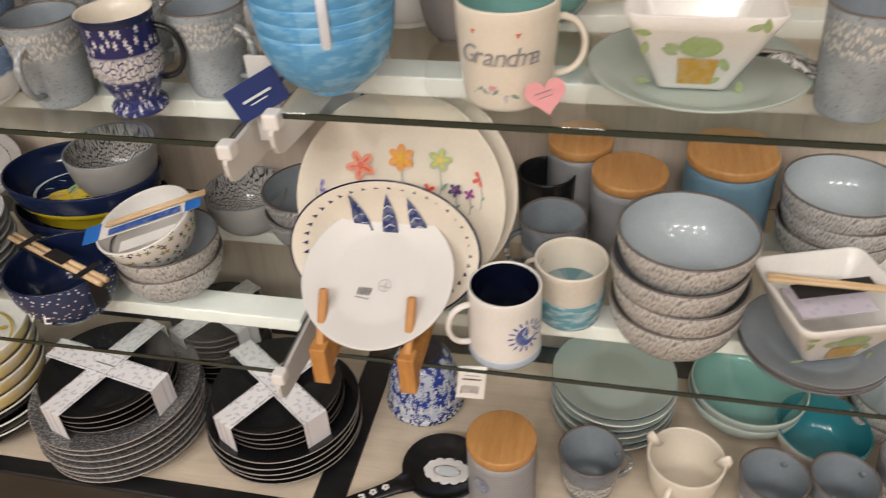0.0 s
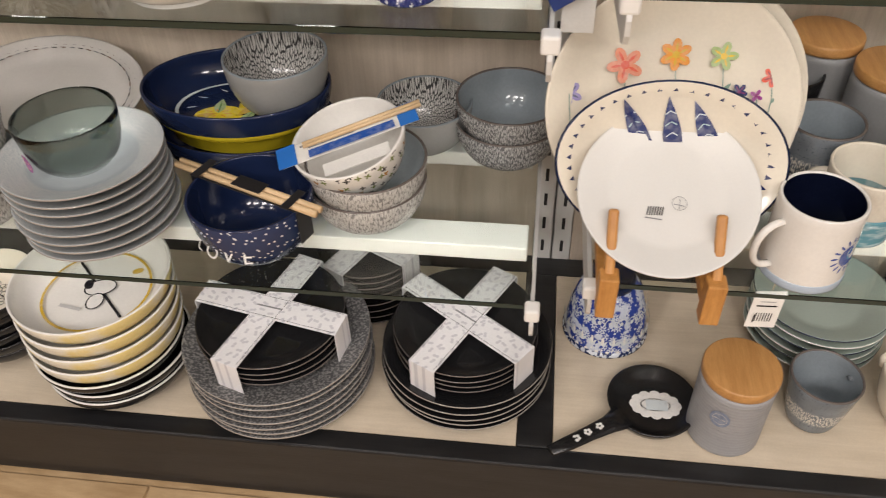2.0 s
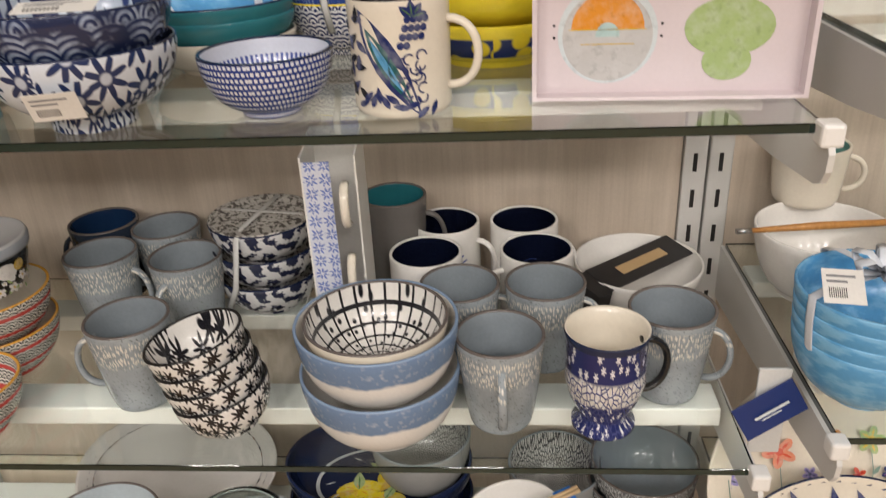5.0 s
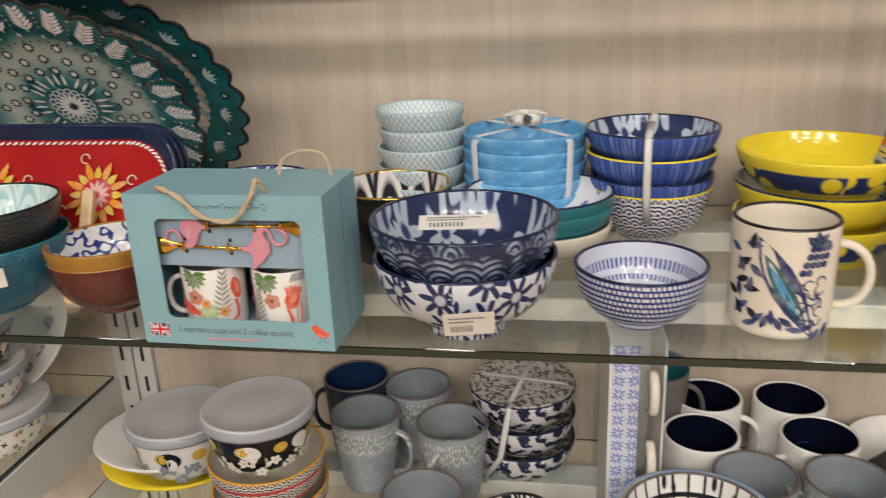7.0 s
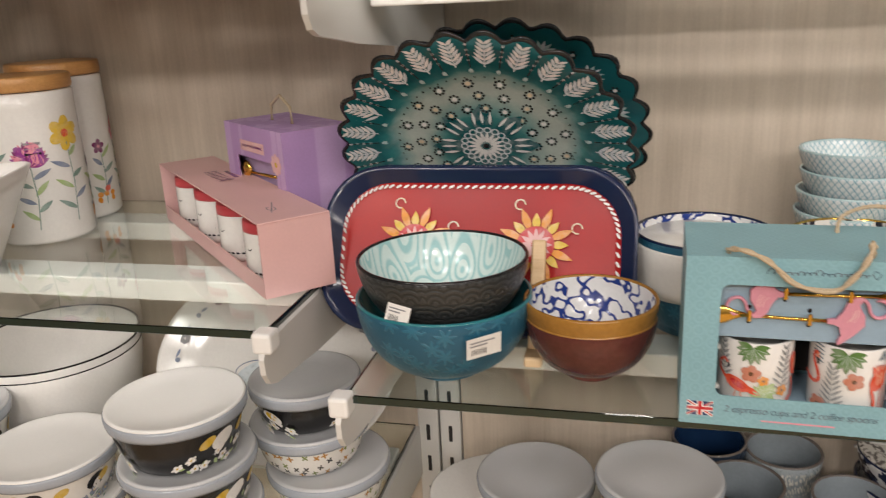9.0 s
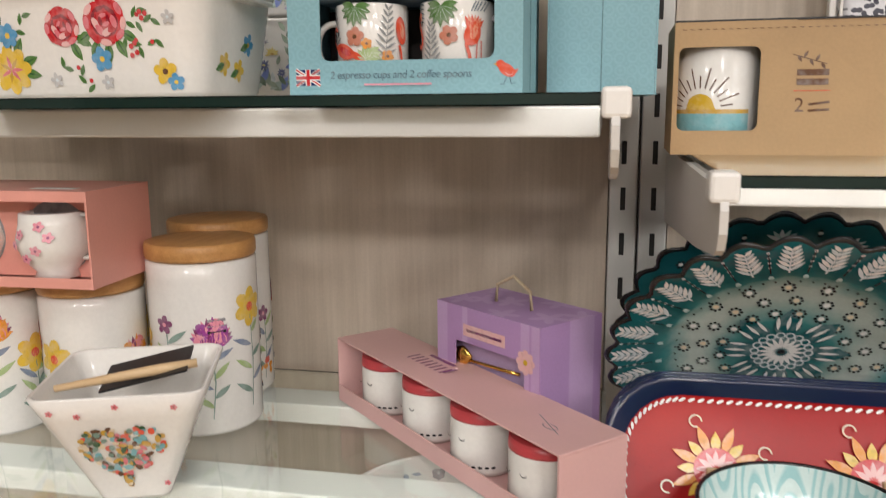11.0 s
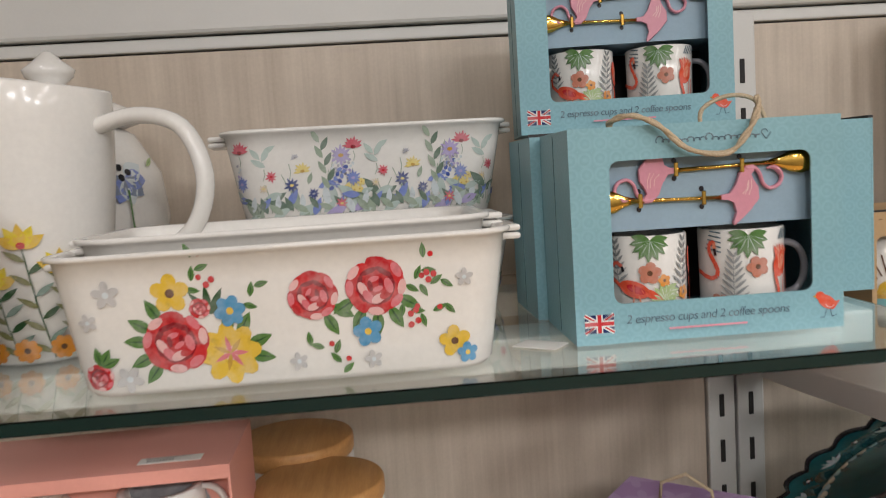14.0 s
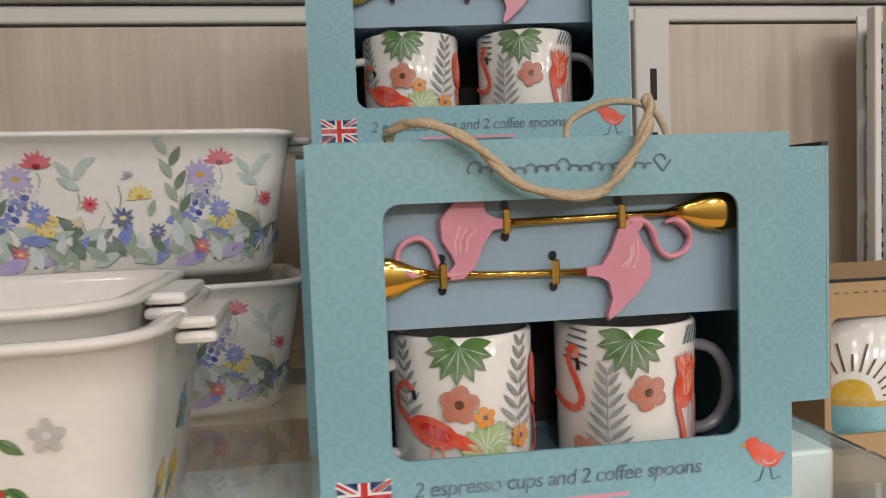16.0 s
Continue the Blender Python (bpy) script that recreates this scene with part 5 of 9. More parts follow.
p.add(ell(0.0, 0.01, 0.024, 0.017, 0.3, 20), "ink").add(ell(0.0, 0.01, 0.022, 0.015, 0.3, 20), "white").add(ell(-0.02, 0.014, 0.007, 0.010, 0.5, 12), "ink").add(ell(0.004, -0.018, 0.013, 0.017, 0, 14), "ink").add(ell(0.004, -0.018, 0.011, 0.015, 0, 14), "white")
p.add(ell(0.045, 0.045, 0.009, 0.006, 0.5, 10), "mustard").line([(-0.045, -0.03), (-0.01, -0.036)], 0.006, "pale_grey")
p.put(ob, "drawn_figure", "simple drawn figure in a yellow ring")

stack_bowls(-1.262, 0.822, DECK, 5, 0.078, 0.042, 0.018, black_glaze, black_glaze, black_glaze, "small plain black glazed bowl", "small black bowls", 0.036)
ob = bowl(-1.260, 0.820, DECK + 0.092, 0.081, 0.044, black_glaze, cream_glaze, black_glaze, "small black bowl with a black net drawn in its inside", 0.036)
p = Print(on_top(0.011), 0.001)
for i in range(60):
    a, r = i * 2.4, 0.0045 * math.sqrt(i)
    p.line(arc(-0.008 + r * math.cos(a), r * math.sin(a), 0.0042, 0, 360, 7), 0.001, "ink")
p.put(ob, "net_motif")
stack_plates(-1.27, 1.0, DECK, 7, 0.105, 0.012, black_glaze, black_glaze, black_glaze, "plain black glazed side plate", "black plates at the back", 0.02)
stack_bowls(-1.43, 0.80, DECK, 5, 0.072, 0.045, 0.013, navy_glaze, navy_glaze, black_glaze, "small dark blue glazed bowl", "small dark blue bowls", 0.034)

# ---- bay b: lower glass shelf ----
# pale rims and dark undersides put rim glint and gap shade into the colours
stack_plates(-0.980, 0.790, LOWB, 8, 0.102, 0.0142, plate_dark, plate_pale, silver_rim, "grey-blue ridged stoneware plate", "grey ridged plate pile", 0.022)
gb = bowl(-0.982, 0.788, LOWB + 0.104, 0.062, 0.070, smoked_glass, smoked_glass, smoked_glass, "smoky grey glass bowl", 0.040, 0.95, t=0.0025)
gb.visible_shadow = False
p = Print(on_round(lambda v: 0.058, -125), 0.0035)
p.add(ell(0, 0.03, 0.010, 0.012, 0.4, 16), "purple").line(arc(0, 0.03, 0.008, 0, 360, 12), 0.0008, "pink").line([(-0.006, 0.03), (0.006, 0.032)], 0.002, "pink").put(gb, "round_sticker", "purple round sticker")
for i in range(2):
    pr_, ix = bowl_profile(0.134, 0.068, 0.104, 0.005, 0.95, 0.020)
    ix = [3 if (j < 15 and pr_[j][1] < 0.036) else k for j, k in enumerate(ix)]
    ld = lathe("serving_bowl", pr_, [navy_glaze, navy_glaze, navy_glaze, lemon_glaze], ix, 72, 0.72)
    ld.matrix_basis = pose(-0.832, 0.958, LOWB + i * 0.056)
    tagged(ld, "large navy oval bowl with a yellow band and lemons inside", "bowl", "navy and yellow bowls")
p = Print(lambda u, v, h: (u, v * 0.72, 0.0245 + h), 0.001)
p.line(arc(0, 0, 0.092, 0, 360, 60), 0.0055, "gull")
for cx, cy, r, tw in ((-0.030, -0.020, 0.034, 0.5), (0.020, 0.018, 0.036, 1.4), (0.010, -0.046, 0.030, 0.1)):
    p.add(ell(cx, cy, r, r * 0.72, tw, 24), "lemon").leaf(cx, cy, r * 1.5, r * 0.5, 70 + tw * 50, "leaf_pale").leaf(cx, cy, r * 1.4, r * 0.4, 190 + tw * 40, "mustard", False)
    for k in range(7):
        p.line([(cx + r * 0.25 * math.cos(k * 0.9), cy + r * 0.2 * math.sin(k * 0.9)), (cx + r * 0.6 * math.cos(k * 0.9), cy + r * 0.45 * math.sin(k * 0.9))], 0.0016, "orange")
for k in range(12):
    a = math.tau * k / 12
    p.leaf(0.066 * math.cos(a), 0.066 * math.sin(a), 0.017, 0.0032, math.degrees(a) + 25, "gull", False)
p.put(ld, "lemon_decoration")
bowl(-0.770, 0.962, LOWB + 0.085, 0.071, 0.082, tex_out, speckle_in, grey_in, "grey bowl with a black net inside", 0.034)
bowl(-0.578, 1.010, LOWB, 0.070, 0.074, tex_out, speckle_in, grey_in, "grey bowl with a black net inside", 0.034)
stack_bowls(-0.629, 0.835, LOWB, 2, 0.078, 0.066, 0.032, grey_bowl, pale_in, brown_rim, "grey stoneware bowl with carved strokes", "pair of grey bowls", 0.036)
wc = thing("bowl_set", "white printed bowl with chopsticks in a blue card sleeve", "bowl", m=pose(-0.631, 0.836, LOWB + 0.064, 9, -11, 0))
pr_, ix = bowl_profile(0.073, 0.072, 0.034, 0.004, 0.7)
under(lathe("bowl", pr_, [petal_white, white_glaze, white_glaze], ix), wc)
sl = part("sleeve", cuboid(-0.085, 0.085, -0.018, 0.018, 0.073, 0.0742, 0.0004, 1), card_white, wc, "white and blue printed card sleeve")
for s in (-1, 1):
    part("flap", cuboid(s * 0.078 - 0.012, s * 0.078 + 0.012, -0.019, 0.019, 0.0745, 0.0754), blue_card, sl)
part("front_card", cuboid(-0.040, 0.045, -0.040, -0.018, 0.058, 0.0592), card_white, sl)
p = Print(on_top(0.0743), 0.0003)
p.line([(-0.050, -0.011), (0.060, -0.011)], 0.014, "royal").line([(-0.005, -0.012), (0.040, -0.012)], 0.0060, "white").line([(-0.040, -0.010), (-0.030, -0.010)], 0.005, "gull").line([(-0.022, -0.010), (-0.014, -0.010)], 0.005, "gull").line([(-0.06, 0.010), (0.02, 0.010)], 0.004, "grey").line([(-0.05, 0.003), (0.01, 0.003)], 0.002, "grey").put(sl, "printed_text")
for dy in (0.004, 0.010):
    under(rings("chopstick", tube([(-0.055, dy, 0.078), (0.098, dy, 0.078)], [0.0022, 0.0030], n=8), [stick_wood]), sl)
sl.matrix_basis = pose(0, 0, 0, 0, 0, 20)
nb = thing("bowl_set", "navy star-patterned bowl banded with chopsticks", "bowl", m=pose(-0.760, 0.765, LOWB))
pr_, ix = bowl_profile(0.078, 0.088, 0.036, 0.004, 1.0)
under(lathe("bowl", pr_, [constell, navy_glaze, navy_glaze], ix), nb)
bd = part("band", cuboid(-0.082, 0.082, -0.0095, 0.0095, 0.0905, 0.0915, 0.0004, 1), card_black, nb, "dark card band")
for s in (-1, 1):
    part("band_end", cuboid(s * 0.0815 - 0.0008, s * 0.0815 + 0.0008, -0.012, 0.012, 0.045, 0.0912), card_black, bd)
p = Print(on_top(0.0915), 0.0003)
p.add(ell(0, 0, 0.006, 0.007, 0, 6), "white").put(bd, "print_mark")
for dy in (-0.004, 0.004):
    under(rings("chopstick", tube([(-0.112, dy * 1.15, 0.0955), (0.106, dy * 1.15, 0.0955)], [0.0040, 0.0046], n=8), [stick_wood]), bd)
part("band_over", cuboid(-0.018, 0.026, -0.010, 0.0105, 0.1003, 0.1011, 0.0003, 1), card_black, bd)
for s in (-1, 1):
    part("band_over", cuboid(s * 0.069 - 0.006, s * 0.069 + 0.006, -0.019, 0.019, 0.1003, 0.1011, 0.0003, 1), card_black, bd)
bd.matrix_basis = pose(0, 0, 0, 0, 0, -22)
for ch, k in zip("LOVE", range(4)):
    a = radians(-134 + k * 18)
    words(ch, nb, Matrix.Translation((0.0752 * math.cos(a), 0.0752 * math.sin(a), 0.046)) @ pose(0, 0, 0, 68, 0, math.degrees(a) + 90), 0.025, "white", "letter")
stack_bowls(-0.455, 0.985, LOWB, 2, 0.076, 0.068, 0.036, grey_bowl_dark, grey_in, brown_rim, "dark grey stoneware bowl with carved strokes", "pair of dark grey bowls", 0.036)
stack_bowls(-1.160, 0.785, LOWB, 4, 0.077, 0.068, 0.033, grey_bowl, pale_in, brown_rim, "pale grey stoneware bowl with carved strokes", "stack of four pale bowls", 0.036)
# white glaze darkened: the shadow over the platter is put into its colour
shaded_white = glaze("shaded_white", (0.52, 0.50, 0.47))
ov = plate(0, 0, 0, 0.155, shaded_white, shaded_white, shaded_white, "white oval platter with grey sprigs, leaning on the back panel", 0.03, 0.7, m=leaning(-1.150, 0.892, LOWB + 0.014, 0.112, 72), squash=0.72)
p = Print(lambda u, v, h: (u, v, 0.022 + h), 0.001)
for i in range(56):
    a = math.tau * i / 56
    for q, w in ((0.140, 0.0026), (0.130, 0.0019)):
        p.leaf(q * math.cos(a), q * 0.72 * math.sin(a), 0.012, w, math.degrees(math.atan2(0.72 * math.cos(a), -math.sin(a))), ("ink", "grey", "brown")[i % 3], False)
p.put(ov, "sprig_decoration")

# ---- bay b: middle glass shelf ----
grey_label = "tall grey stoneware mug with pale strokes under the rim"
for x, y, rz in ((-0.655, 0.775, -88), (-0.472, 0.825, -15), (-1.066, 0.812, 190), (-1.172, 0.975, -10), (-1.054, 0.962, 250), (-1.115, 1.055, 200), (-0.701, 0.882, 10), (-0.603, 0.884, -5)):
    mug(x, y, MIDB, 0.0465, 0.106, grey_mug, grey_in, brown_rim, grey_label, rz, 0.034, "grey stoneware mugs")
mug(-1.205, 1.060, MIDB, 0.047, 0.112, glaze("dark_blue_mug", (0.02, 0.03, 0.05)), glaze("deep_blue_in", (0.01, 0.03, 0.08)), brown_rim, "dark blue glazed stoneware mug", 180, 0.040)
for x, y, rz in ((-0.727, 1.058, -20), (-0.622, 1.060, -20), (-0.747, 0.966, -15), (-0.609, 0.972, 200)):
    mm = mug(x, y, MIDB, 0.0455, 0.104, white_glaze, ink_inside, white_glaze, "white mug with a blue moon and a navy inside", rz, 0.046, "moon mugs", ear=0.028)
    cup_print(mm, moon, 0.0455, 0.046, 0.104, -80.0 - rz)
pm_ = thing("mug", "footed navy and white pottery mug with painted flowers", "mug", "mugs", pose(-0.548, 0.765, MIDB, 0, 0, 12))
prof = [(0.022, 0.001), (0.030, 0.0), (0.033, 0.003), (0.033, 0.008), (0.026, 0.016), (0.0265, 0.020), (0.036, 0.040), (0.041, 0.060), (0.040, 0.085), (0.041, 0.110), (0.0435, 0.118), (0.0425, 0.1195), (0.040, 0.118), (0.037, 0.10), (0.036, 0.06), (0.026, 0.03), (0.002, 0.026)]
under(lathe("body", prof, [pottery, cream_glaze, navy_glaze], [0] * 9 + [2] * 2 + [1] * 5, 56), pm_)
under(rings("handle", handle_loops(0.036, 0.038, 0.100, 0.030), [black_glaze]), pm_, "black handle")
p = Print(lambda u, v, h: (u, v, 0.0275 + h), 0.001)
p.line([(-0.002, -0.014), (0.0, 0.016)], 0.002, "ink")
for i in range(6):
    p.leaf(-0.001, -0.008 + i * 0.004, 0.009, 0.003, 30 if i % 2 else 150, "ink", False)
p.put(pm_, "painted_sprig")
for i in range(2):
    ob = bowl(-0.780, 0.768, MIDB + i * 0.054, 0.084, 0.074, sponge, white_glaze, glaze("blue_rim", (0.22, 0.31, 0.45)), "white bowl with a blue sponged band", 0.052, 0.9, "blue banded bowls")
bowl(-0.780, 0.768, MIDB + 0.066, 0.074, 0.066, cream_glaze, grid_in, brown_rim, "white bowl with a black ink grid inside", 0.032, 0.8)
for i in range(4):
    bowl(-0.940 - 0.006 * i, 0.755, MIDB + 0.006 + i * 0.021, 0.052, 0.050, leaf_black, leaf_black_in, black_glaze, "small white bowl printed with black leaves", 0.026, 0.9, "tilted leaf bowls", tilt=(0, -12, 0))
for i in range(3):
    bowl(-0.968, 1.025, MIDB + i * 0.038, 0.070, 0.055, toile_out, toile_in, navy_glaze, "ink-patterned bowl in a wrapped stack", 0.034, 0.8, "wrapped ink bowls")
plate(-0.968, 1.025, MIDB + 0.126, 0.069, toile_in, toile_in, toile_in, "ink-patterned plate turned over a wrapped bowl stack", 0.008, 0.7)
wr = thing("film_band", "clear film band round a stack of bowls", "packaging", m=pose(-0.968, 1.025, MIDB))
film = plain("film", (0.62, 0.62, 0.60), 0.2)
for a in (0, 90):
    o_ = under(rings("strip", tube([(-0.040, -0.060, 0.01), (-0.012, -0.0735, 0.06), (0.0, -0.0735, 0.13), (0.0, -0.055, 0.1385), (0.0, 0.055, 0.1385), (0.0, 0.073, 0.128)], 0.004, n=6, flat=0.12, side=(1, 0, 0)), [film]), wr)
    o_.matrix_basis = pose(0, 0, 0, 0, 0, a - 10)

lb = thing("mug_box", "tall open white box of blue-patterned mugs", "gift box", m=pose(-0.838, 0.912, MIDB, 0, 0, 4))
part("side", cuboid(-0.028, 0.002, -0.045, -0.043, 0.004, 0.262), tile_box, lb, "blue tile-printed side")
part("back", cuboid(-0.028, 0.028, 0.043, 0.045, 0.0, 0.268), card_white, lb)
part("base", cuboid(-0.028, 0.028, -0.043, 0.043, 0.0, 0.003), card_white, lb)
part("flank", cuboid(-0.030, -0.028, -0.045, 0.045, 0.0, 0.268), [card_white], lb)
part("flank", cuboid(0.028, 0.030, -0.045, 0.045, 0.0, 0.268), card_white, lb)
for k in range(3):
    under(rings("handle", [[(x + 0.016, y - 0.043, z + 0.018 + k * 0.086) for x, y, z in lp] for lp in [[(q[1], -q[0], q[2]) for q in l2] for l2 in handle_loops(0.0, 0.0, 0.046, 0.020, 0.005)]], [cream_glaze]), lb, "cream mug handle")
tc_ = thing("tent_card", "folded black and white printed card", "packaging", m=pose(-0.845, 0.872, MIDB, 0, 0, 15))
for s in (-1, 1):
    o_ = part("leaf", cuboid(-0.032, 0.032, -0.0008, 0.0008, 0.0, 0.062), card_black if s > 0 else card_white, tc_)
    o_.matrix_basis = pose(0, s * 0.026, 0.001, s * 24, 0, 0)
    if s < 0:
        p = Print(on_plane(0, 0, -0.0008))
        for i in range(4):
            p.line([(-0.026, 0.012 + i * 0.012), (0.026, 0.012 + i * 0.012)], 0.0008, "ink")
        p.line([(-0.030, 0.002), (-0.030, 0.060)], 0.004, "ink").put(o_, "printed_text")
jm = mug(-0.795, 1.055, MIDB, 0.044, 0.145, glaze("taupe_mug", (0.16, 0.15, 0.14)), teal_glaze, brown_rim, "tall taupe jug with a teal inside", 10, 0.036, ear=0.03)
wb = bowl(-0.475, 1.020, MIDB, 0.083, 0.060, white_glaze, white_glaze, white_glaze, "white bowl holding a black card of chopsticks", 0.042, 0.8)
pk = thing("chopstick_pack", "black card pack of chopsticks lying in a bowl", "packaging", m=pose(-0.475, 1.015, MIDB + 0.050, 12, 0, 40))
part("card", cuboid(-0.078, 0.078, -0.024, 0.024, 0.012, 0.0135, 0.0005, 1), card_black, pk)
part("kraft_label", cuboid(-0.040, 0.045, -0.008, 0.008, 0.0136, 0.0142), plain("tan_label", (0.50, 0.34, 0.17), 0.5), pk, "tan label strip")
part("flap", cuboid(-0.10, -0.076, -0.024, 0.024, -0.02, 0.012, 0.0005, 1), card_black, pk)

# lidded and woven bowls at the far end
oval = lathe("oval_dish", [(0.05, 0.001), (0.060, 0), (0.064, 0.003), (0.106, 0.034), (0.110, 0.038), (0.107, 0.040), (0.062, 0.010), (0.01, 0.008)], [white_glaze], None, 60, 0.85)
oval.matrix_basis = pose(-1.448, 0.975, MIDB + 0.022)
tagged(oval, "white oval serving dish with a blue bird print", "dish")
oval = lathe("oval_dish", [(0.05, 0.001), (0.060, 0), (0.064, 0.003), (0.102, 0.026), (0.106, 0.030), (0.103, 0.032), (0.062, 0.010), (0.01, 0.008)], [lemon_glaze], None, 60, 0.85)
oval.matrix_basis = pose(-1.446, 0.975, MIDB)
tagged(oval, "bright yellow oval serving dish", "dish")


def lidded(x, y, z, R, H, mat_, label, white=False, rz=0, dots=None):
    """A straight-sided bowl under a frosted plastic lid."""
    ob = thing("lidded_bowl", label, "storage bowl", "lidded storage bowls", pose(x, y, z, 0, 0, rz))
    h = H - 0.012
    under(lathe("bowl", [(R * 0.60, 0.001), (R * 0.68, 0.0), (R * 0.72, 0.002), (R * 0.82, h * 0.3), (R * 0.93, h * 0.9), (R * 0.95, h), (R * 0.90, h), (R * 0.7, 0.006), (R * 0.02, 0.005)], [mat_, white_glaze], [0] * 5 + [1] * 3, 56), ob)
    li = under(lathe("lid", [(R * 0.90, h + 0.0005), (R * 0.99, h - 0.003), (R, h), (R * 1.005, h + 0.007), (R * 0.985, h + 0.0095)], [lid_rim], None, 56), ob, "smoky plastic lid rim")
    under(lathe("lid_top", [(R * 0.99, h + 0.0085), (R * 0.975, h + 0.0115), (R * 0.94, h + 0.0120), (R * 0.90, h + 0.0105), (R * 0.5, h + 0.0100), (R * 0.05, h + 0.0100)], [lid_plastic if not white else white_plastic], None, 56), li, "frosted lid panel")
    if dots:
        p = Print(on_round(lambda v: R * (0.76 + 0.17 * min(1, v / h)), -90), 0.0012)
        for i in range(34):
            u = -R * 2.2 + i * R * 0.13
            p.leaf(u, h * (0.20 + 0.13 * math.sin(i * 2.3)), h * 0.17, h * 0.07, i * 77, "leaf_pale" if dots == "dark" else "leaf_grey", False)
            p.blossom(u, h * (0.24 + 0.14 * math.sin(i * 1.9)), h * (0.10 + 0.04 * math.sin(i * 3.1)), 5, "white" if dots == "dark" else "dusk", "mustard", i)
            if i % 5 == 2:
                p.add(ell(u, h * 0.66, h * 0.16, h * 0.13, 0.4, 12), "mustard")
            if i % 7 == 4:
                p.add(ell(u, h * 0.62, h * 0.24, h * 0.2, 0, 14), "white" if dots == "dark" else "ink").add(ell(u + h * 0.04, h * 0.5, h * 0.1, h * 0.16, 0, 12), "white")
        p.put(ob, "daisy_decoration")
    return ob


lidded(-1.416, 0.945, MIDB + 0.040, 0.072, 0.074, white_glaze, "white lidded bowl with a daisy border", dots="pale")
for i in range(2):
    bowl(-1.272, 0.880, MIDB + i * 0.044, 0.072, 0.060, weave, cream_glaze, glaze("orange_rim", (0.65, 0.33, 0.05)), "woven-pattern bowl in red, black and cream", 0.045, 0.8, "woven-pattern bowls")
lidded(-1.274, 0.876, MIDB + 0.108, 0.068, 0.066, black_glaze, "black lidded bowl with white daisies", dots="dark")
bowl(-1.236, 0.752, MIDB, 0.060, 0.062, weave, weave, glaze("orange_rim", (0.65, 0.33, 0.05)), "small bowl with orange and black stripes, taped shut", 0.034, 0.8)
sr = thing("spoon_rest", "blue glazed spoon rest with a leaf motif", "spoon rest", m=pose(-1.40, 0.785, MIDB, 0, 0, -8))
under(lathe("dish", [(0.05, 0.001), (0.058, 0.0), (0.066, 0.012), (0.070, 0.020), (0.066, 0.021), (0.055, 0.006), (0.01, 0.005)], [glaze("royal_blue", (0.015, 0.06, 0.30))], None, 56, 0.62), sr)
under(rings("handle", tube([(-0.05, 0.0, 0.014), (-0.085, 0.0, 0.018), (-0.115, 0.0, 0.022)], [0.020, 0.014, 0.010], n=10, flat=0.4, side=(0, 1, 0)), [glaze("royal_blue", (0.015, 0.06, 0.30))]), sr)
p = Print(on_top(0.0066), 0.0006)
p.leaf(0.028, -0.004, 0.024, 0.011, 80, "leaf_pale").put(sr, "painted_leaf")
words("WHITE", sr, pose(0.004, 0.012, 0.0075, 0, 0, 8), 0.012, "white")


# ---- gift boxes ----
def rrect(x0, x1, z0, z1, r, n=6):
    pts = []
    for cx, cz, a0 in ((x1 - r, z1 - r, 0), (x0 + r, z1 - r, 90), (x0 + r, z0 + r, 180), (x1 - r, z0 + r, 270)):
        for i in range(n):
            q = radians(a0 + 90 * i / (n - 1))
            pts.append((cx + r * math.cos(q), cz + r * math.sin(q)))
    return pts


def window_panel(name, w, h, win, r, thick, material, parent, label=""):
    """A card front, from the base's middle, with a rounded window."""
    x0, x1, z0, z1 = win
    inner = rrect(x0, x1, z0, z1, r)
    cx, cz = (x0 + x1) / 2, (z0 + z1) / 2
    outer = []
    for px, pz in inner:
        k = min((w / 2 - cx * (1 if px > cx else -1)) / max(abs(px - cx), 1e-6), (h - cz if pz > cz else cz) / max(abs(pz - cz), 1e-6))
        outer.append((cx + (px - cx) * k, cz + (pz - cz) * k))
    for corner in ((w / 2, h), (-w / 2, h), (-w / 2, 0), (w / 2, 0)):
        j = min(range(len(outer)), key=lambda i: (outer[i][0] - corner[0]) ** 2 + (outer[i][1] - corner[1]) ** 2)
        outer[j] = corner
    loops = [[(p[0], 0.0, p[1]) for p in inner], [(p[0], 0.0, p[1]) for p in outer], [(p[0], thick, p[1]) for p in outer], [(p[0], thick, p[1]) for p in inner], [(p[0], 0.0, p[1]) for p in inner]]
    return under(rings(name, loops, [material], None, False, False, False), parent, label)


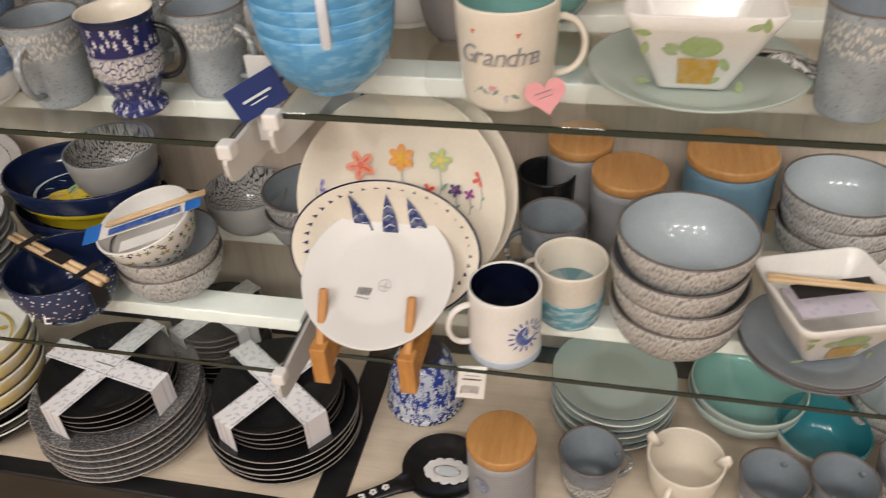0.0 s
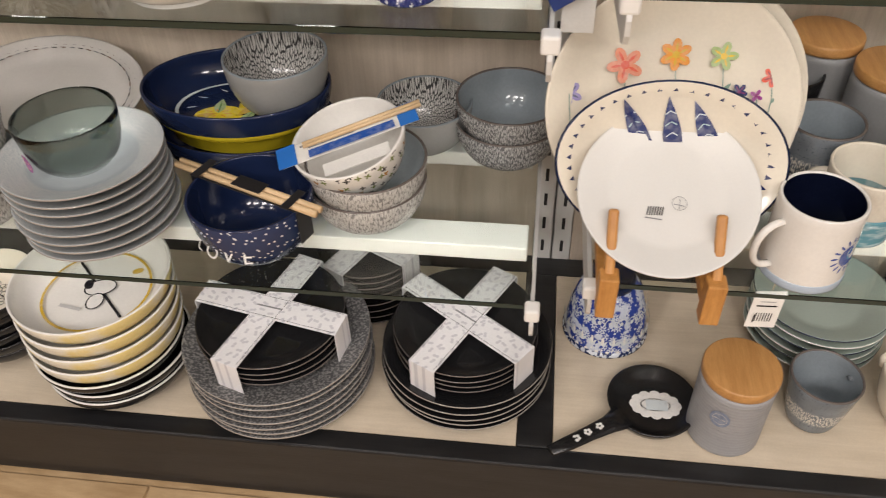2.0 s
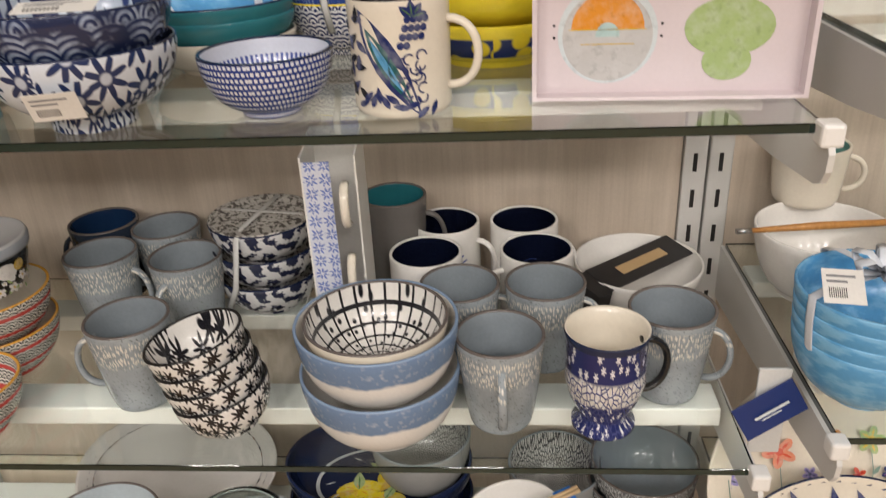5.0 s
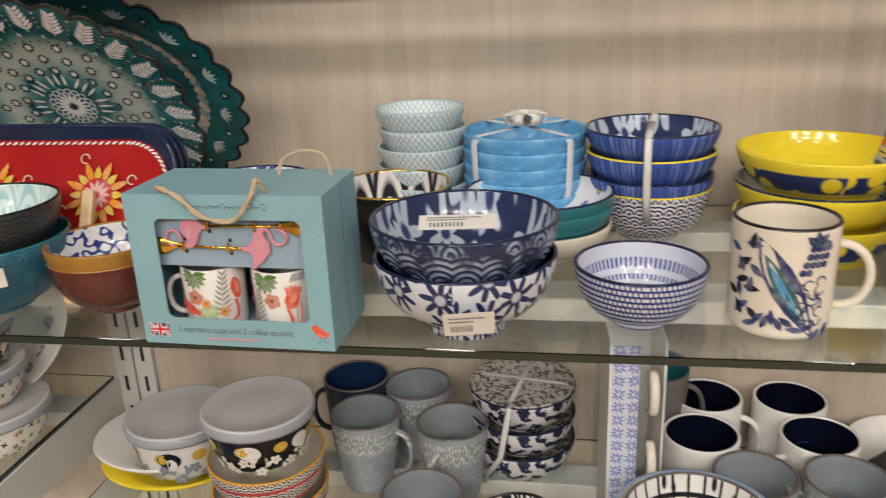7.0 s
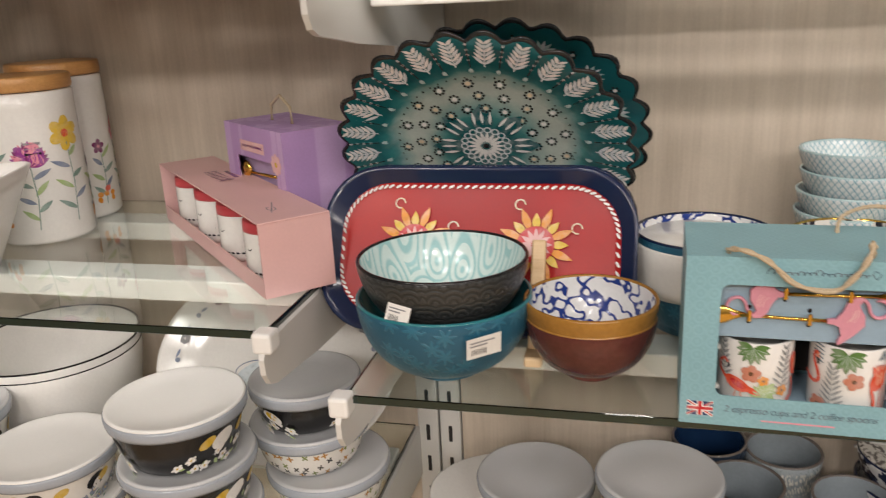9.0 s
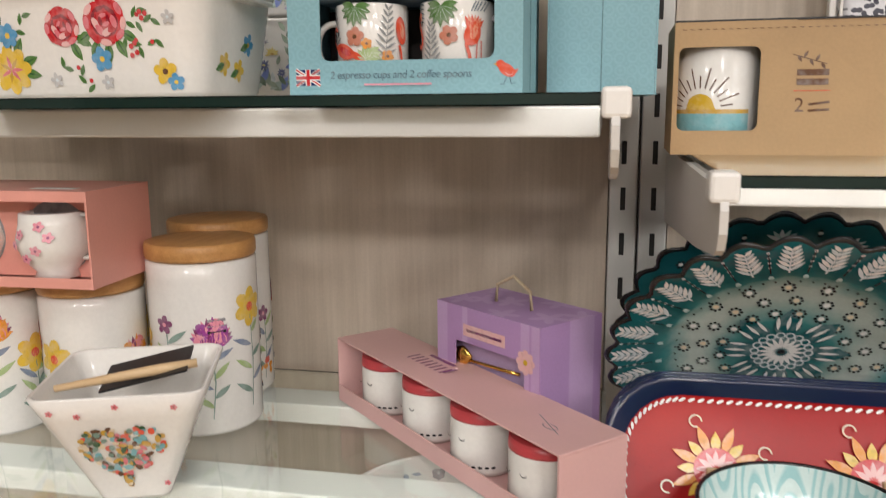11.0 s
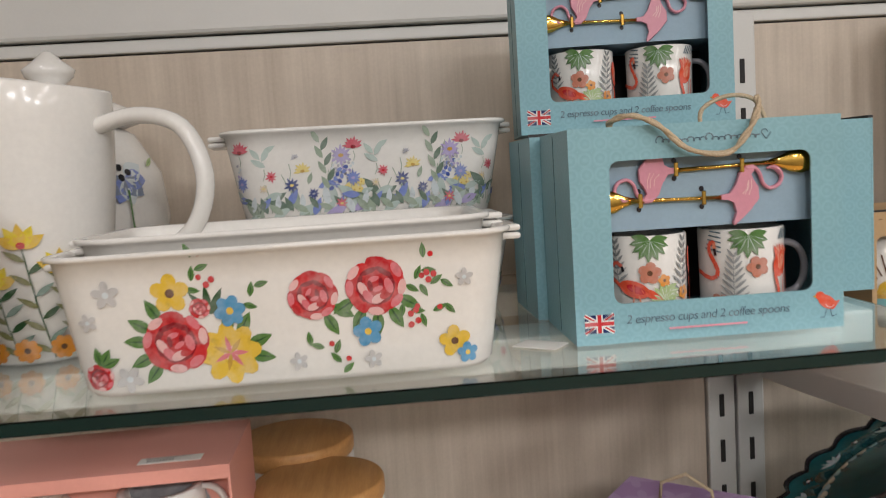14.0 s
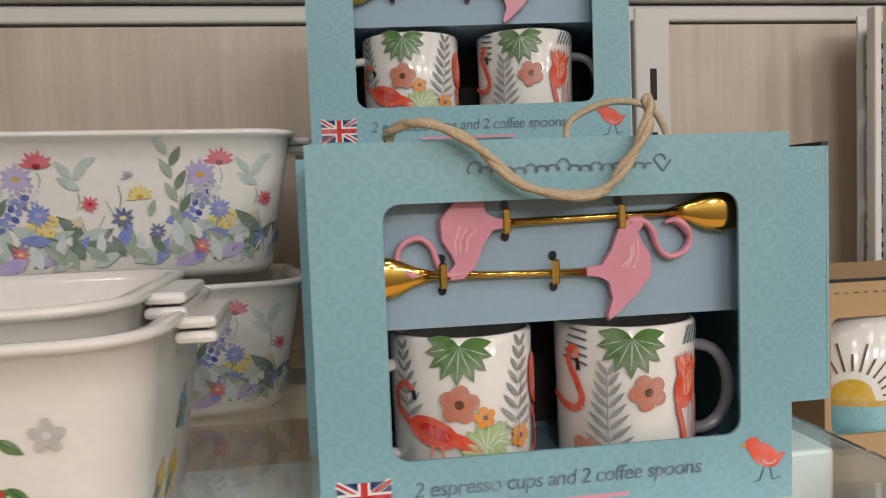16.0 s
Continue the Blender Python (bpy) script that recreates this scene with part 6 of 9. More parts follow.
def spoon(parent, x0, z0, z1, x1, flip, y):
    """A gold spoon with a pink flamingo end, laid flat on the card."""
    s = -1 if flip else 1
    ob = under(rings("spoon_stem", tube([(x0, y, z0), ((x0 + x1) / 2, y - 0.0006, (z0 + z1) / 2), (x1, y, z1)], [0.0016, 0.0012, 0.0015], n=8), [gold]), parent, "gold coffee spoon")
    bw = [(x0 + s * 0.003, y, z0), (x0 - s * 0.004, y, z0), (x0 - s * 0.010, y - 0.001, z0), (x0 - s * 0.017, y - 0.0012, z0), (x0 - s * 0.0225, y - 0.001, z0), (x0 - s * 0.0265, y, z0)]
    under(rings("spoon_bowl", tube(bw, [0.0016, 0.0036, 0.0066, 0.0080, 0.0066, 0.0015], n=16, flat=0.35, side=(0, 0, 1)), [gold]), ob, "gold spoon bowl")
    pinkm = plain("flamingo_pink", (0.62, 0.27, 0.34), 0.25)
    v = -1 if flip else 1

    def at(a, b, d=0.0):
        return (x1 + s * a * 0.001, y + d, z1 + v * b * 0.001)
    outline = ((-0.6, 1.6), (5.0, 2.2), (8.6, 7.2), (11.4, 14.5), (15.6, 18.6), (20.5, 19.0), (20.6, 15.8), (18.6, 13.4), (20.0, 10.0), (23.0, 5.2), (23.4, -2.0), (17.4, -9.2), (10.2, -15.6), (7.3, -17.6), (6.8, -16.0), (8.9, -10.0), (7.4, -3.8), (3.8, -1.8), (-0.6, -1.4))
    bm = bmesh.new()
    rim_ = [bm.verts.new(at(a, b, -0.0020)) for a, b in outline]
    low = [bm.verts.new(at(7.5 + (a - 7.5) * 1.04, 1 + (b - 1) * 1.04, -0.0006)) for a, b in outline]
    base = [bm.verts.new(at(a, b, 0.0012)) for a, b in outline]
    bm.faces.new(rim_)
    bm.faces.new(base[::-1])
    for k in range(len(outline)):
        n_ = (k + 1) % len(outline)
        bm.faces.new((rim_[k], low[k], low[n_], rim_[n_]))
        bm.faces.new((low[k], base[k], base[n_], low[n_]))
    bmesh.ops.recalc_face_normals(bm, faces=bm.faces)
    o = part("flamingo_body", bm, pinkm, ob, "pink enamel flamingo")
    neck = smooth([at(15.5, 17.2), at(21.0, 17.4), at(24.6, 13.8), at(26.8, 7.4), at(31.0, 4.1), at(36.6, 5.8), at(39.0, 10.8), at(36.4, 15.4), at(32.8, 17.2), at(29.6, 16.4)], 4)
    wide = [0.0024 - 0.0004 * min(1, i / 12) + (0.0006 if 25 < i < 32 else 0) - (0.0010 * (i - 31) / 5 if i > 31 else 0) for i in range(len(neck))]
    under(rings("neck", tube(neck, wide, n=10, flat=0.6, side=(0, 1, 0)), [pinkm]), o)
    p = Print(on_plane(0, 0, y - 0.0021), 0.0001)
    for k in range(3):
        q = [at(11.5 + k * 2.6, 1.5 - k * 0.5), at(14.6 + k * 2.0, 4.6 + k * 0.6), at(15.2 + k * 1.6, 9.0 + k * 0.8)]
        p.line([(a[0], a[2]) for a in q], 0.0005, "rose_pale")
    p.put(o, "feather_print")
    return ob


def flamingo_cup(p, R, H, turned):
    """Print round the front: flamingos, palm fronds, monstera leaves and hibiscus. a is across, b up, both -1..1 or 0..1."""
    def at(a, b):
        return R * math.asin(max(-0.98, min(0.98, a))), H * b

    def path(pts, w, c):
        p.line([at(a, b) for a, b in pts], w, c)

    def frond(a0, b0, a1, b1, n, size, c):
        u0, v0, u1, v1 = *at(a0, b0), *at(a1, b1)
        deg = math.degrees(math.atan2(v1 - v0, u1 - u0))
        p.line([(u0, v0), (u1, v1)], 0.0004, c)
        for i in range(n):
            s = (i + 0.5) / n
            for k in (-1, 1):
                p.leaf(u0 + (u1 - u0) * s, v0 + (v1 - v0) * s, size * (1.1 - 0.55 * s), 0.0018, deg + k * (58 - 25 * s), c, False)

    def monstera(a, b, size, deg, c, vein):
        u, v = at(a, b)
        for k in range(-4, 5):
            p.leaf(u, v, size * (1 - 0.05 * abs(k)), size * 0.36, deg + k * 25, c, False)
        for k in range(-3, 4):
            p.leaf(u, v, size * 0.85, size * 0.03, deg + k * 25, vein, False)

    def hibiscus(a, b, r, c):
        u, v = at(a, b)
        p.blossom(u, v, r * 1.12, 5, c, "brown", a * 9, 0.44)
    if turned:
        frond(-0.30, 0.06, -0.30, 0.72, 9, 0.0115, "frond")
        frond(0.02, 0.02, -0.42, 0.16, 5, 0.0075, "frond")
        for k in range(5):
            path([(-0.85 + 0.02 * k, 0.78 + 0.05 * k), (-0.55, 0.74 + 0.055 * k)], 0.0009, "slate")
            path([(0.72 + 0.05 * k, 0.86), (0.80 + 0.05 * k, 0.98)], 0.0009, "slate")
        monstera(0.02, 0.93, 0.0150, -92, "leaf", "soft_teal")
        hibiscus(0.22, 0.57, 0.0062, "terracotta")
        hibiscus(-0.60, 0.14, 0.0064, "terracotta")
        hibiscus(-0.34, 0.03, 0.0034, "orange")
        path([(-0.97, 0.50), (-0.86, 0.45), (-0.74, 0.43), (-0.64, 0.46), (-0.62, 0.53), (-0.68, 0.62), (-0.77, 0.72), (-0.79, 0.80), (-0.74, 0.86), (-0.69, 0.84)], 0.0028, "coral")
        path([(-0.69, 0.86), (-0.68, 0.78)], 0.0024, "salmon")
        path([(-0.68, 0.78), (-0.66, 0.70)], 0.0018, "ink")
        u, v = at(0.74, 0.58)
        for k in range(7):
            p.leaf(u, v, 0.0135, 0.0036, 48 + k * 11, ("coral", "salmon")[k % 2], False)
        p.add(ell(u, v, 0.0060, 0.0085, -0.35, 20), "coral").add(ell(u + 0.001, v + 0.001, 0.0026, 0.0050, -0.4, 14), "salmon")
        path([(0.63, 0.54), (0.62, 0.44), (0.68, 0.32), (0.70, 0.22), (0.62, 0.175), (0.47, 0.165), (0.39, 0.09), (0.36, 0.01)], 0.0024, "coral")
        path([(0.82, 0.50), (0.80, 0.25), (0.82, 0.02)], 0.0008, "coral")
        path([(0.88, 0.50), (0.88, 0.25), (0.85, 0.02)], 0.0008, "coral")
    else:
        frond(0.62, 0.30, 0.72, 0.95, 8, 0.0100, "frond")
        frond(-0.75, 0.45, -0.80, 0.95, 7, 0.0085, "frond")
        monstera(-0.10, 0.95, 0.0145, -95, "leaf", "soft_teal")
        monstera(0.22, 0.36, 0.0120, -70, "leaf_pale", "white")
        monstera(0.20, 0.28, 0.0105, 105, "leaf_pale", "white")
        hibiscus(-0.12, 0.58, 0.0064, "terracotta")
        hibiscus(0.20, 0.49, 0.0036, "orange")
        hibiscus(0.68, 0.33, 0.0042, "orange")
        u, v = at(-0.46, 0.40)
        p.add(ell(u, v, 0.0098, 0.0052, -0.35, 20), "coral").leaf(u + 0.004, v, 0.0150, 0.0050, -28, "coral", False).add(ell(u + 0.001, v, 0.0062, 0.0024, -0.4, 14), "red")
        path([(-0.72, 0.44), (-0.86, 0.52), (-0.88, 0.64), (-0.78, 0.71), (-0.68, 0.66)], 0.0024, "coral")
        path([(-0.68, 0.66), (-0.66, 0.60)], 0.0018, "ink")
        path([(-0.46, 0.32), (-0.50, 0.18), (-0.56, 0.02)], 0.0009, "salmon")
        path([(-0.36, 0.32), (-0.30, 0.18), (-0.44, 0.03)], 0.0009, "salmon")
        u, v = at(0.93, 0.66)
        p.add(ell(u, v, 0.0050, 0.0100, 0.15, 18), "coral").add(ell(u + 0.001, v, 0.0022, 0.0056, 0.1, 14), "salmon")
        path([(0.90, 0.48), (0.93, 0.34), (0.92, 0.20), (0.80, 0.14), (0.74, 0.02)], 0.0023, "coral")


def cup_box(x, y, z, rz, front, label, rope=True):
    """A teal gift box with a window on two cups and two spoons, from the front's middle."""
    W, D, T = 0.172, 0.088, 0.134
    ob = thing("gift_box", label, "gift box", "teal cup gift boxes", pose(x, y, z, 0, 0, rz))
    t = 0.0014
    part("bottom", cuboid(-W / 2 + t, W / 2 - t, t + 0.0002, D - t, 0.0, t), honeycomb, ob)
    part("top", cuboid(-W / 2 + t, W / 2 - t, t + 0.0002, D - t, T - t, T), honeycomb, ob)
    part("back", cuboid(-W / 2, W / 2, D - t, D, 0, T), honeycomb, ob)
    for s in (-1, 1):
        part("side", cuboid(min(s * W / 2, s * (W / 2 - t)), max(s * W / 2, s * (W / 2 - t)), t + 0.0002, D - t - 0.0002, 0, T), honeycomb, ob, "teal hexagon-printed side")
        part("fold_line", cuboid(min(s * W / 2, s * (W / 2 + 0.0004)), max(s * W / 2, s * (W / 2 + 0.0004)), D * 0.5 - 0.0004, D * 0.5 + 0.0004, 0.002, T - 0.002), plain("fold_dark", (0.10, 0.20, 0.22), 0.6), ob)
    if not front:
        part("front", cuboid(-W / 2, W / 2, 0, t, 0, T), honeycomb, ob)
        # the shaded gap under the lid is laid on as a black strip
        part("gap_shade", cuboid(-W / 2, W / 2, 0.0, 0.004, T + 0.0001, T + 0.0022), card_black, ob, "black strip for the shaded gap under the lid flap")
        return ob
    win = (-W / 2 + W * 0.145, -W / 2 + W * 0.885, T * 0.185, T * 0.845)
    window_panel("front", W, T, win, 0.006, t, honeycomb, ob, "teal front with a rounded window")
    part("inner_card", cuboid(win[0] - 0.012, win[1] + 0.012, 0.010, 0.0112, T * 0.52, T * 0.90), plain("inner_blue", (0.27, 0.38, 0.47), 0.5), ob, "blue-grey inner card")
    part("inner_shelf", cuboid(win[0] - 0.012, win[1] + 0.012, 0.010, 0.075, T * 0.515, T * 0.52), plain("inner_blue", (0.27, 0.38, 0.47), 0.5), ob)
    part("inner_floor", cuboid(-W / 2 + 0.003, W / 2 - 0.003, 0.003, 0.08, 0.0075, 0.009), plain("inner_blue", (0.27, 0.38, 0.47), 0.5), ob)
    # near-black sheet stands in for the shade deep inside the box
    part("inner_shade", cuboid(-W / 2 + 0.003, W / 2 - 0.003, 0.080, 0.081, 0.012, T * 0.51), plain("box_shade", (0.03, 0.022, 0.02), 0.7), ob)
    spoon(ob, -W * 0.27, T * 0.655, T * 0.645, W * 0.07, False, 0.0075)
    spoon(ob, W * 0.27, T * 0.795, T * 0.785, -W * 0.10, True, 0.0078)
    tie = Print(on_plane(0, 0, 0.0098), 0.0002)
    for u, v in ((-W * 0.235, 0.655), (0.0, 0.65), (-W * 0.10, 0.79), (W * 0.145, 0.79)):
        for s in (-1, 1):
            tie.add(ell(u, T * v + s * 0.0056, 0.0016, 0.0018, 0, 10), "ink")
        part("gold_tie", cuboid(u - 0.0014, u + 0.0014, 0.0050, 0.0062, T * v - 0.0045, T * v + 0.0045, 0.0005, 1), gold, ob)
    tie.put(ob, "tie_hole_print", "dark punched tie holes")
    for k, u in enumerate((-W * 0.182, W * 0.198)):
        cu = under(thing("cup", "", ""), ob)
        cu.matrix_basis = pose(u, 0.032, 0.0095)
        R, H = 0.0272, 0.056
        prof = [(R * 0.85, 0.001), (R * 0.93, 0), (R * 0.97, 0.002), (R * 0.98, H * 0.5), (R, H - 0.001), (R - 0.0008, H), (R - 0.0022, H), (R - 0.003, H - 0.002), (R - 0.003, 0.005), (0.001, 0.004)]
        body = under(lathe("body", prof, [white_glaze], None, 48), cu)
        p = Print(on_round(lambda v: R * 0.985, -90 + (-15 if k else -4)), 0.0009, 0.00003)
        flamingo_cup(p, R, H, k == 1)
        p.put(body, "tropical_print", "flamingos, palm leaves and hibiscus")
        h_ = under(rings("handle", handle_loops(R - 0.001, 0.010, 0.044, 0.015, 0.0032), [glaze("grey_handle", (0.36, 0.35, 0.38)) if k else white_glaze]), cu)
        h_.matrix_basis = pose(0, 0, 0, 0, 0, -8 if k else 192)
    f = Print(on_plane(0, 0, 0.0), 0.0003)
    fx, fz, fw, fh = -W / 2 + 0.0055, 0.0075, 0.0185, 0.0115
    f.add([(fx, fz), (fx + fw, fz), (fx + fw, fz + fh), (fx, fz + fh)], "navy")
    for w_, c_ in ((0.0026, "white"), (0.0010, "red")):
        f.line([(fx, fz), (fx + fw, fz + fh)], w_, c_).line([(fx + fw, fz), (fx, fz + fh)], w_, c_)
    for w_, c_ in ((0.0042, "white"), (0.0024, "red")):
        f.line([(fx + fw / 2, fz), (fx + fw / 2, fz + fh)], w_, c_).line([(fx, fz + fh / 2), (fx + fw, fz + fh / 2)], w_, c_)
    f.line([(fx + 0.001, fz - 0.0025), (fx + fw - 0.001, fz - 0.0025)], 0.0010, "aqua")
    f.put(ob, "flag", "small British flag print")
    b = Print(on_plane(0, 0, 0.0), 0.0003)
    bx, bz = W / 2 - 0.011, 0.0165
    b.add(ell(bx, bz, 0.0066, 0.0040, -0.6, 16), "coral").add(ell(bx - 0.0045, bz + 0.0042, 0.0030, 0.0028, 0, 12), "coral").add([(bx + 0.003, bz), (bx + 0.0085, bz + 0.0005), (bx + 0.005, bz - 0.004)], "coral")
    b.add([(bx - 0.0072, bz + 0.005), (bx - 0.0095, bz + 0.0040), (bx - 0.0072, bz + 0.0030)], "ochre").line([(bx, bz - 0.004), (bx - 0.002, bz - 0.0095), (bx - 0.0045, bz - 0.0098)], 0.0005, "slate").line([(bx + 0.002, bz - 0.004), (bx + 0.003, bz - 0.0095), (bx + 0.006, bz - 0.0085)], 0.0005, "slate").line(arc(bx + 0.002, bz - 0.0005, 0.003, 200, 330, 6), 0.0005, "rose_pale")
    b.put(ob, "bird", "small red bird print")
    words("2 espresso cups and 2 coffee spoons", ob, Matrix.Translation((-0.002, -0.0005, 0.0145)) @ pose(0, 0, 0, 90, 0, 0), 0.0078, "slate", "caption", 0.15, 0.92)
    g = Print(on_plane(0, 0, 0.0), 0.0003)
    g.line([(-0.028, 0.0078), (0.022, 0.0078)], 0.0012, "pink")
    pts = []
    for i in range(150):
        q = i / 9.0
        tall = 1.9 if int(q) in (0, 8, 14) else 1.35 if int(q) in (5, 11) else 0.9
        pts.append((-0.031 + q * 0.0039 - 0.0013 * math.sin(q * math.tau), T * 0.915 + 0.0021 * tall * (0.5 - 0.5 * math.cos(q * math.tau)) + 0.0003 * math.sin(q)))
    g.line(pts, 0.00075, "slate")
    g.line(arc(0.037, T * 0.935, 0.002, 0, 180, 6), 0.0006, "slate").line([(0.035, T * 0.935), (0.038, T * 0.905), (0.041, T * 0.935)], 0.0006, "slate").put(ob, "brand_scrawl", "dark scrawled brand mark")
    if rope:
        path = [(-W * 0.33, 0.012, T - 0.002), (-W * 0.33, 0.006, T + 0.004), (-W * 0.27, -0.004, T + 0.006), (-W * 0.18, -0.006, T - 0.001), (-W * 0.08, -0.0065, T - 0.016), (0.01, -0.0065, T - 0.020), (W * 0.13, -0.006, T - 0.010), (W * 0.18, -0.004, T + 0.004), (W * 0.19, 0.0, T + 0.013), (W * 0.205, 0.004, T + 0.008), (W * 0.205, 0.010, T - 0.002)]
        fine = []
        for i in range(len(path) - 1):
            for k in range(4):
                s = k / 4
                p0, p1, p2, p3 = (Vector(path[max(i - 1, 0)]), Vector(path[i]), Vector(path[i + 1]), Vector(path[min(i + 2, len(path) - 1)]))
                fine.append(0.5 * ((2 * p1) + (p2 - p0) * s + (2 * p0 - 5 * p1 + 4 * p2 - p3) * s * s + (3 * p1 - p0 - 3 * p2 + p3) * s ** 3))
        fine.append(Vector(path[-1]))
        for ph in (0.0, math.pi):
            strand = [q + Vector((0.0010 * math.cos(i * 0.9 + ph), 0.0010 * math.sin(i * 0.9 + ph), 0.0006 * math.sin(i * 0.9 + ph))) for i, q in enumerate(fine)]
            under(rings("rope_strand", tube(strand, 0.0014, n=8), [jute]), ob, "twisted jute handle")
        arch = smooth([(W * 0.14, D - 0.02, T - 0.002), (W * 0.16, D - 0.016, T + 0.012), (W * 0.27, D - 0.016, T + 0.020), (W * 0.38, D - 0.016, T + 0.016), (W * 0.42, D - 0.02, T - 0.002)])
        under(rings("rope_loop", tube(arch, 0.0016, n=8), [jute]), ob, "twisted jute handle")
    return ob


LBL = "teal gift box with two flamingo cups and gold spoons"
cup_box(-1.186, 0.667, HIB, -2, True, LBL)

# ---- bay b: upper shelf ----
bowl(-1.470, 0.743, HIB, 0.078, 0.070, teal_relief, teal_glaze, teal_glaze, "deep teal bowl with a raised flower pattern", 0.034, 0.95)
bowl(-1.470, 0.743, HIB + 0.044, 0.075, 0.060, black_relief, rings_in, black_glaze, "black bowl with pale aqua rings inside", 0.036, 0.8)
st = thing("price_sticker", "white price sticker on a teal bowl", "sticker", m=pose(-1.4235, 0.6795, HIB + 0.050, 10, -3, 37))
price_tag(st, pose(0, 0, 0), 0.031, 0.019)
st = thing("price_sticker", "white price sticker on a black bowl", "sticker", m=pose(-1.492, 0.6735, HIB + 0.076, -22, 6, -17))
price_tag(st, pose(0, 0, 0), 0.022, 0.016)
brown_out = glaze("brown_glaze", (0.10, 0.028, 0.022), 0.2, mottle=0.25)
mustard = glaze("mustard_glaze", (0.33, 0.16, 0.03), 0.2, mottle=0.2)
bowl(-1.343, 0.748, HIB, 0.056, 0.054, brown_out, brown_out, mustard, "small reddish brown glazed bowl", 0.023, 0.95)
bowl(-1.343, 0.748, HIB + 0.016, 0.057, 0.052, mustard, spiral_in, mustard, "mustard brown bowl with blue scrolls inside", 0.023, 0.95)
for i in range(2):
    ob = bowl(-0.997, 0.726, HIB + i * 0.032, 0.079 + 0.001 * i, 0.068, (blue_flower, blue_flower_dark)[i], (navy_glaze, blue_flower_in)[i], navy_glaze, "dark blue and white patterned bowl wrapped in film", 0.035, 0.9, "blue patterned bowls", foot=0.014)
st = thing("price_sticker", "white price sticker on a blue bowl", "sticker", m=pose(-0.985, 0.6485, HIB + 0.036, 26, -2, 8))
price_tag(st, pose(0, 0, 0), 0.040, 0.026)
st = thing("price_sticker", "white paper label across a blue bowl", "sticker", m=pose(-1.000, 0.711, HIB + 0.099, -75, 0, 6))
price_tag(st, pose(0, 0, 0), 0.065, 0.022)
bowl(-1.098, 0.905, HIB, 0.064, 0.080, black_glaze, maze_in, gold, "black bowl with black scrolls in a white inside", 0.044, 0.6)
for i in range(6):
    bowl(-1.084 + 0.002 * math.sin(i * 2), 1.010, HIB + i * 0.0222, 0.053, 0.034, diamond, diamond, glaze("pale_rim", (0.42, 0.56, 0.58)), "white cup bowl with an aqua diamond pattern", 0.040, 0.4, "wrapped aqua bowls")
for i in range(5):
    bowl(-0.962, 1.010, HIB + i * 0.0175, 0.0715 + 0.0004 * i, 0.048, aqua_bowl, aqua_bowl, aqua_bowl, "sky-blue glazed bowl tied up in clear film and ribbon", 0.046, 0.75, "sky-blue taped bowls")
rb2 = thing("ribbon", "white ribbon with a bow on blue bowls", "ribbon", m=pose(-0.962, 1.010, HIB))
for k in range(4):
    o_ = under(rings("strip", tube([(0.064, 0, 0.03), (0.0735, 0, 0.06), (0.0755, 0, 0.112), (0.070, 0, 0.120), (0.01, 0, 0.122)], 0.005, n=8, flat=0.12, side=(0, 1, 0)), [ribbon]), rb2)
    o_.matrix_basis = pose(0, 0, 0, 0, 0, 45 + 90 * k)
for k in range(7):
    o_ = under(rings("bow", tube([(0, 0, 0.123), (0.012, 0, 0.138), (0.026, 0, 0.136), (0.022, 0, 0.126), (0.002, 0, 0.124)], 0.006, n=8, flat=0.2, side=(0, 1, 0)), [card_white]), rb2)
    o_.matrix_basis = pose(0, 0, 0, 0, 0, 51 * k)
bowl(-0.942, 0.918, HIB, 0.078, 0.036, cream_glaze, cream_glaze, cream_glaze, "shallow cream stoneware serving dish", 0.045, 0.9)
bowl(-0.942, 0.918, HIB + 0.016, 0.079, 0.040, teal_glaze, teal_glaze, teal_glaze, "shallow teal glazed serving dish", 0.045, 0.9)
bowl(-0.942, 0.918, HIB + 0.028, 0.080, 0.042, teal_glaze, sprig_blue_in, navy_glaze, "teal dish with blue sprigs in a white inside", 0.045, 0.9)
for i in range(4):
    bowl(-0.820, 0.988, HIB + i * 0.026, 0.068 + 0.0018 * i, 0.046 if i else 0.058, (scale_out, brush_blue, brush_blue, brush_blue)[i], blue_flower_in, (lemon_glaze, navy_glaze)[i % 2], "blue and white bowl in a taped stack", 0.034, 0.85, "taped blue bowls")
tp2 = thing("film_band", "white tape round a bowl stack", "packaging", m=pose(-0.820, 0.988, HIB))
for a in (-8, 172):
    o_ = under(rings("strip", tube([(0.002, -0.062, 0.03), (0.0, -0.072, 0.06), (0, -0.0765, 0.122), (0, -0.068, 0.1285), (0, 0.0, 0.1290)], 0.004, n=6, flat=0.12, side=(1, 0, 0)), [film]), tp2)
    o_.matrix_basis = pose(0, 0, 0, 0, 0, a)
bowl(-0.848, 0.748, HIB, 0.057, 0.052, stripe_out, stripe_in, navy_glaze, "white bowl with rows of blue dashes", 0.026, 0.95)
for i in range(3):
    bowl(-0.657, 0.926, HIB + i * 0.034, 0.082 + 0.001 * i, 0.044, (lemon_navy, lemon_glaze, lemon_navy)[i], (lemon_glaze, white_glaze, lemon_glaze)[i], (lemon_glaze, navy_glaze, lemon_glaze)[i], "yellow bowl with a navy lemon band, taped in a stack", 0.055, 0.7, "yellow lemon bowls")
tm = mug(-0.733, 0.748, HIB, 0.042, 0.094, cream_glaze, cream_glaze, black_glaze, "cream mug painted with a dark blue tulip and grapes", -12, 0.041, ear=0.028)


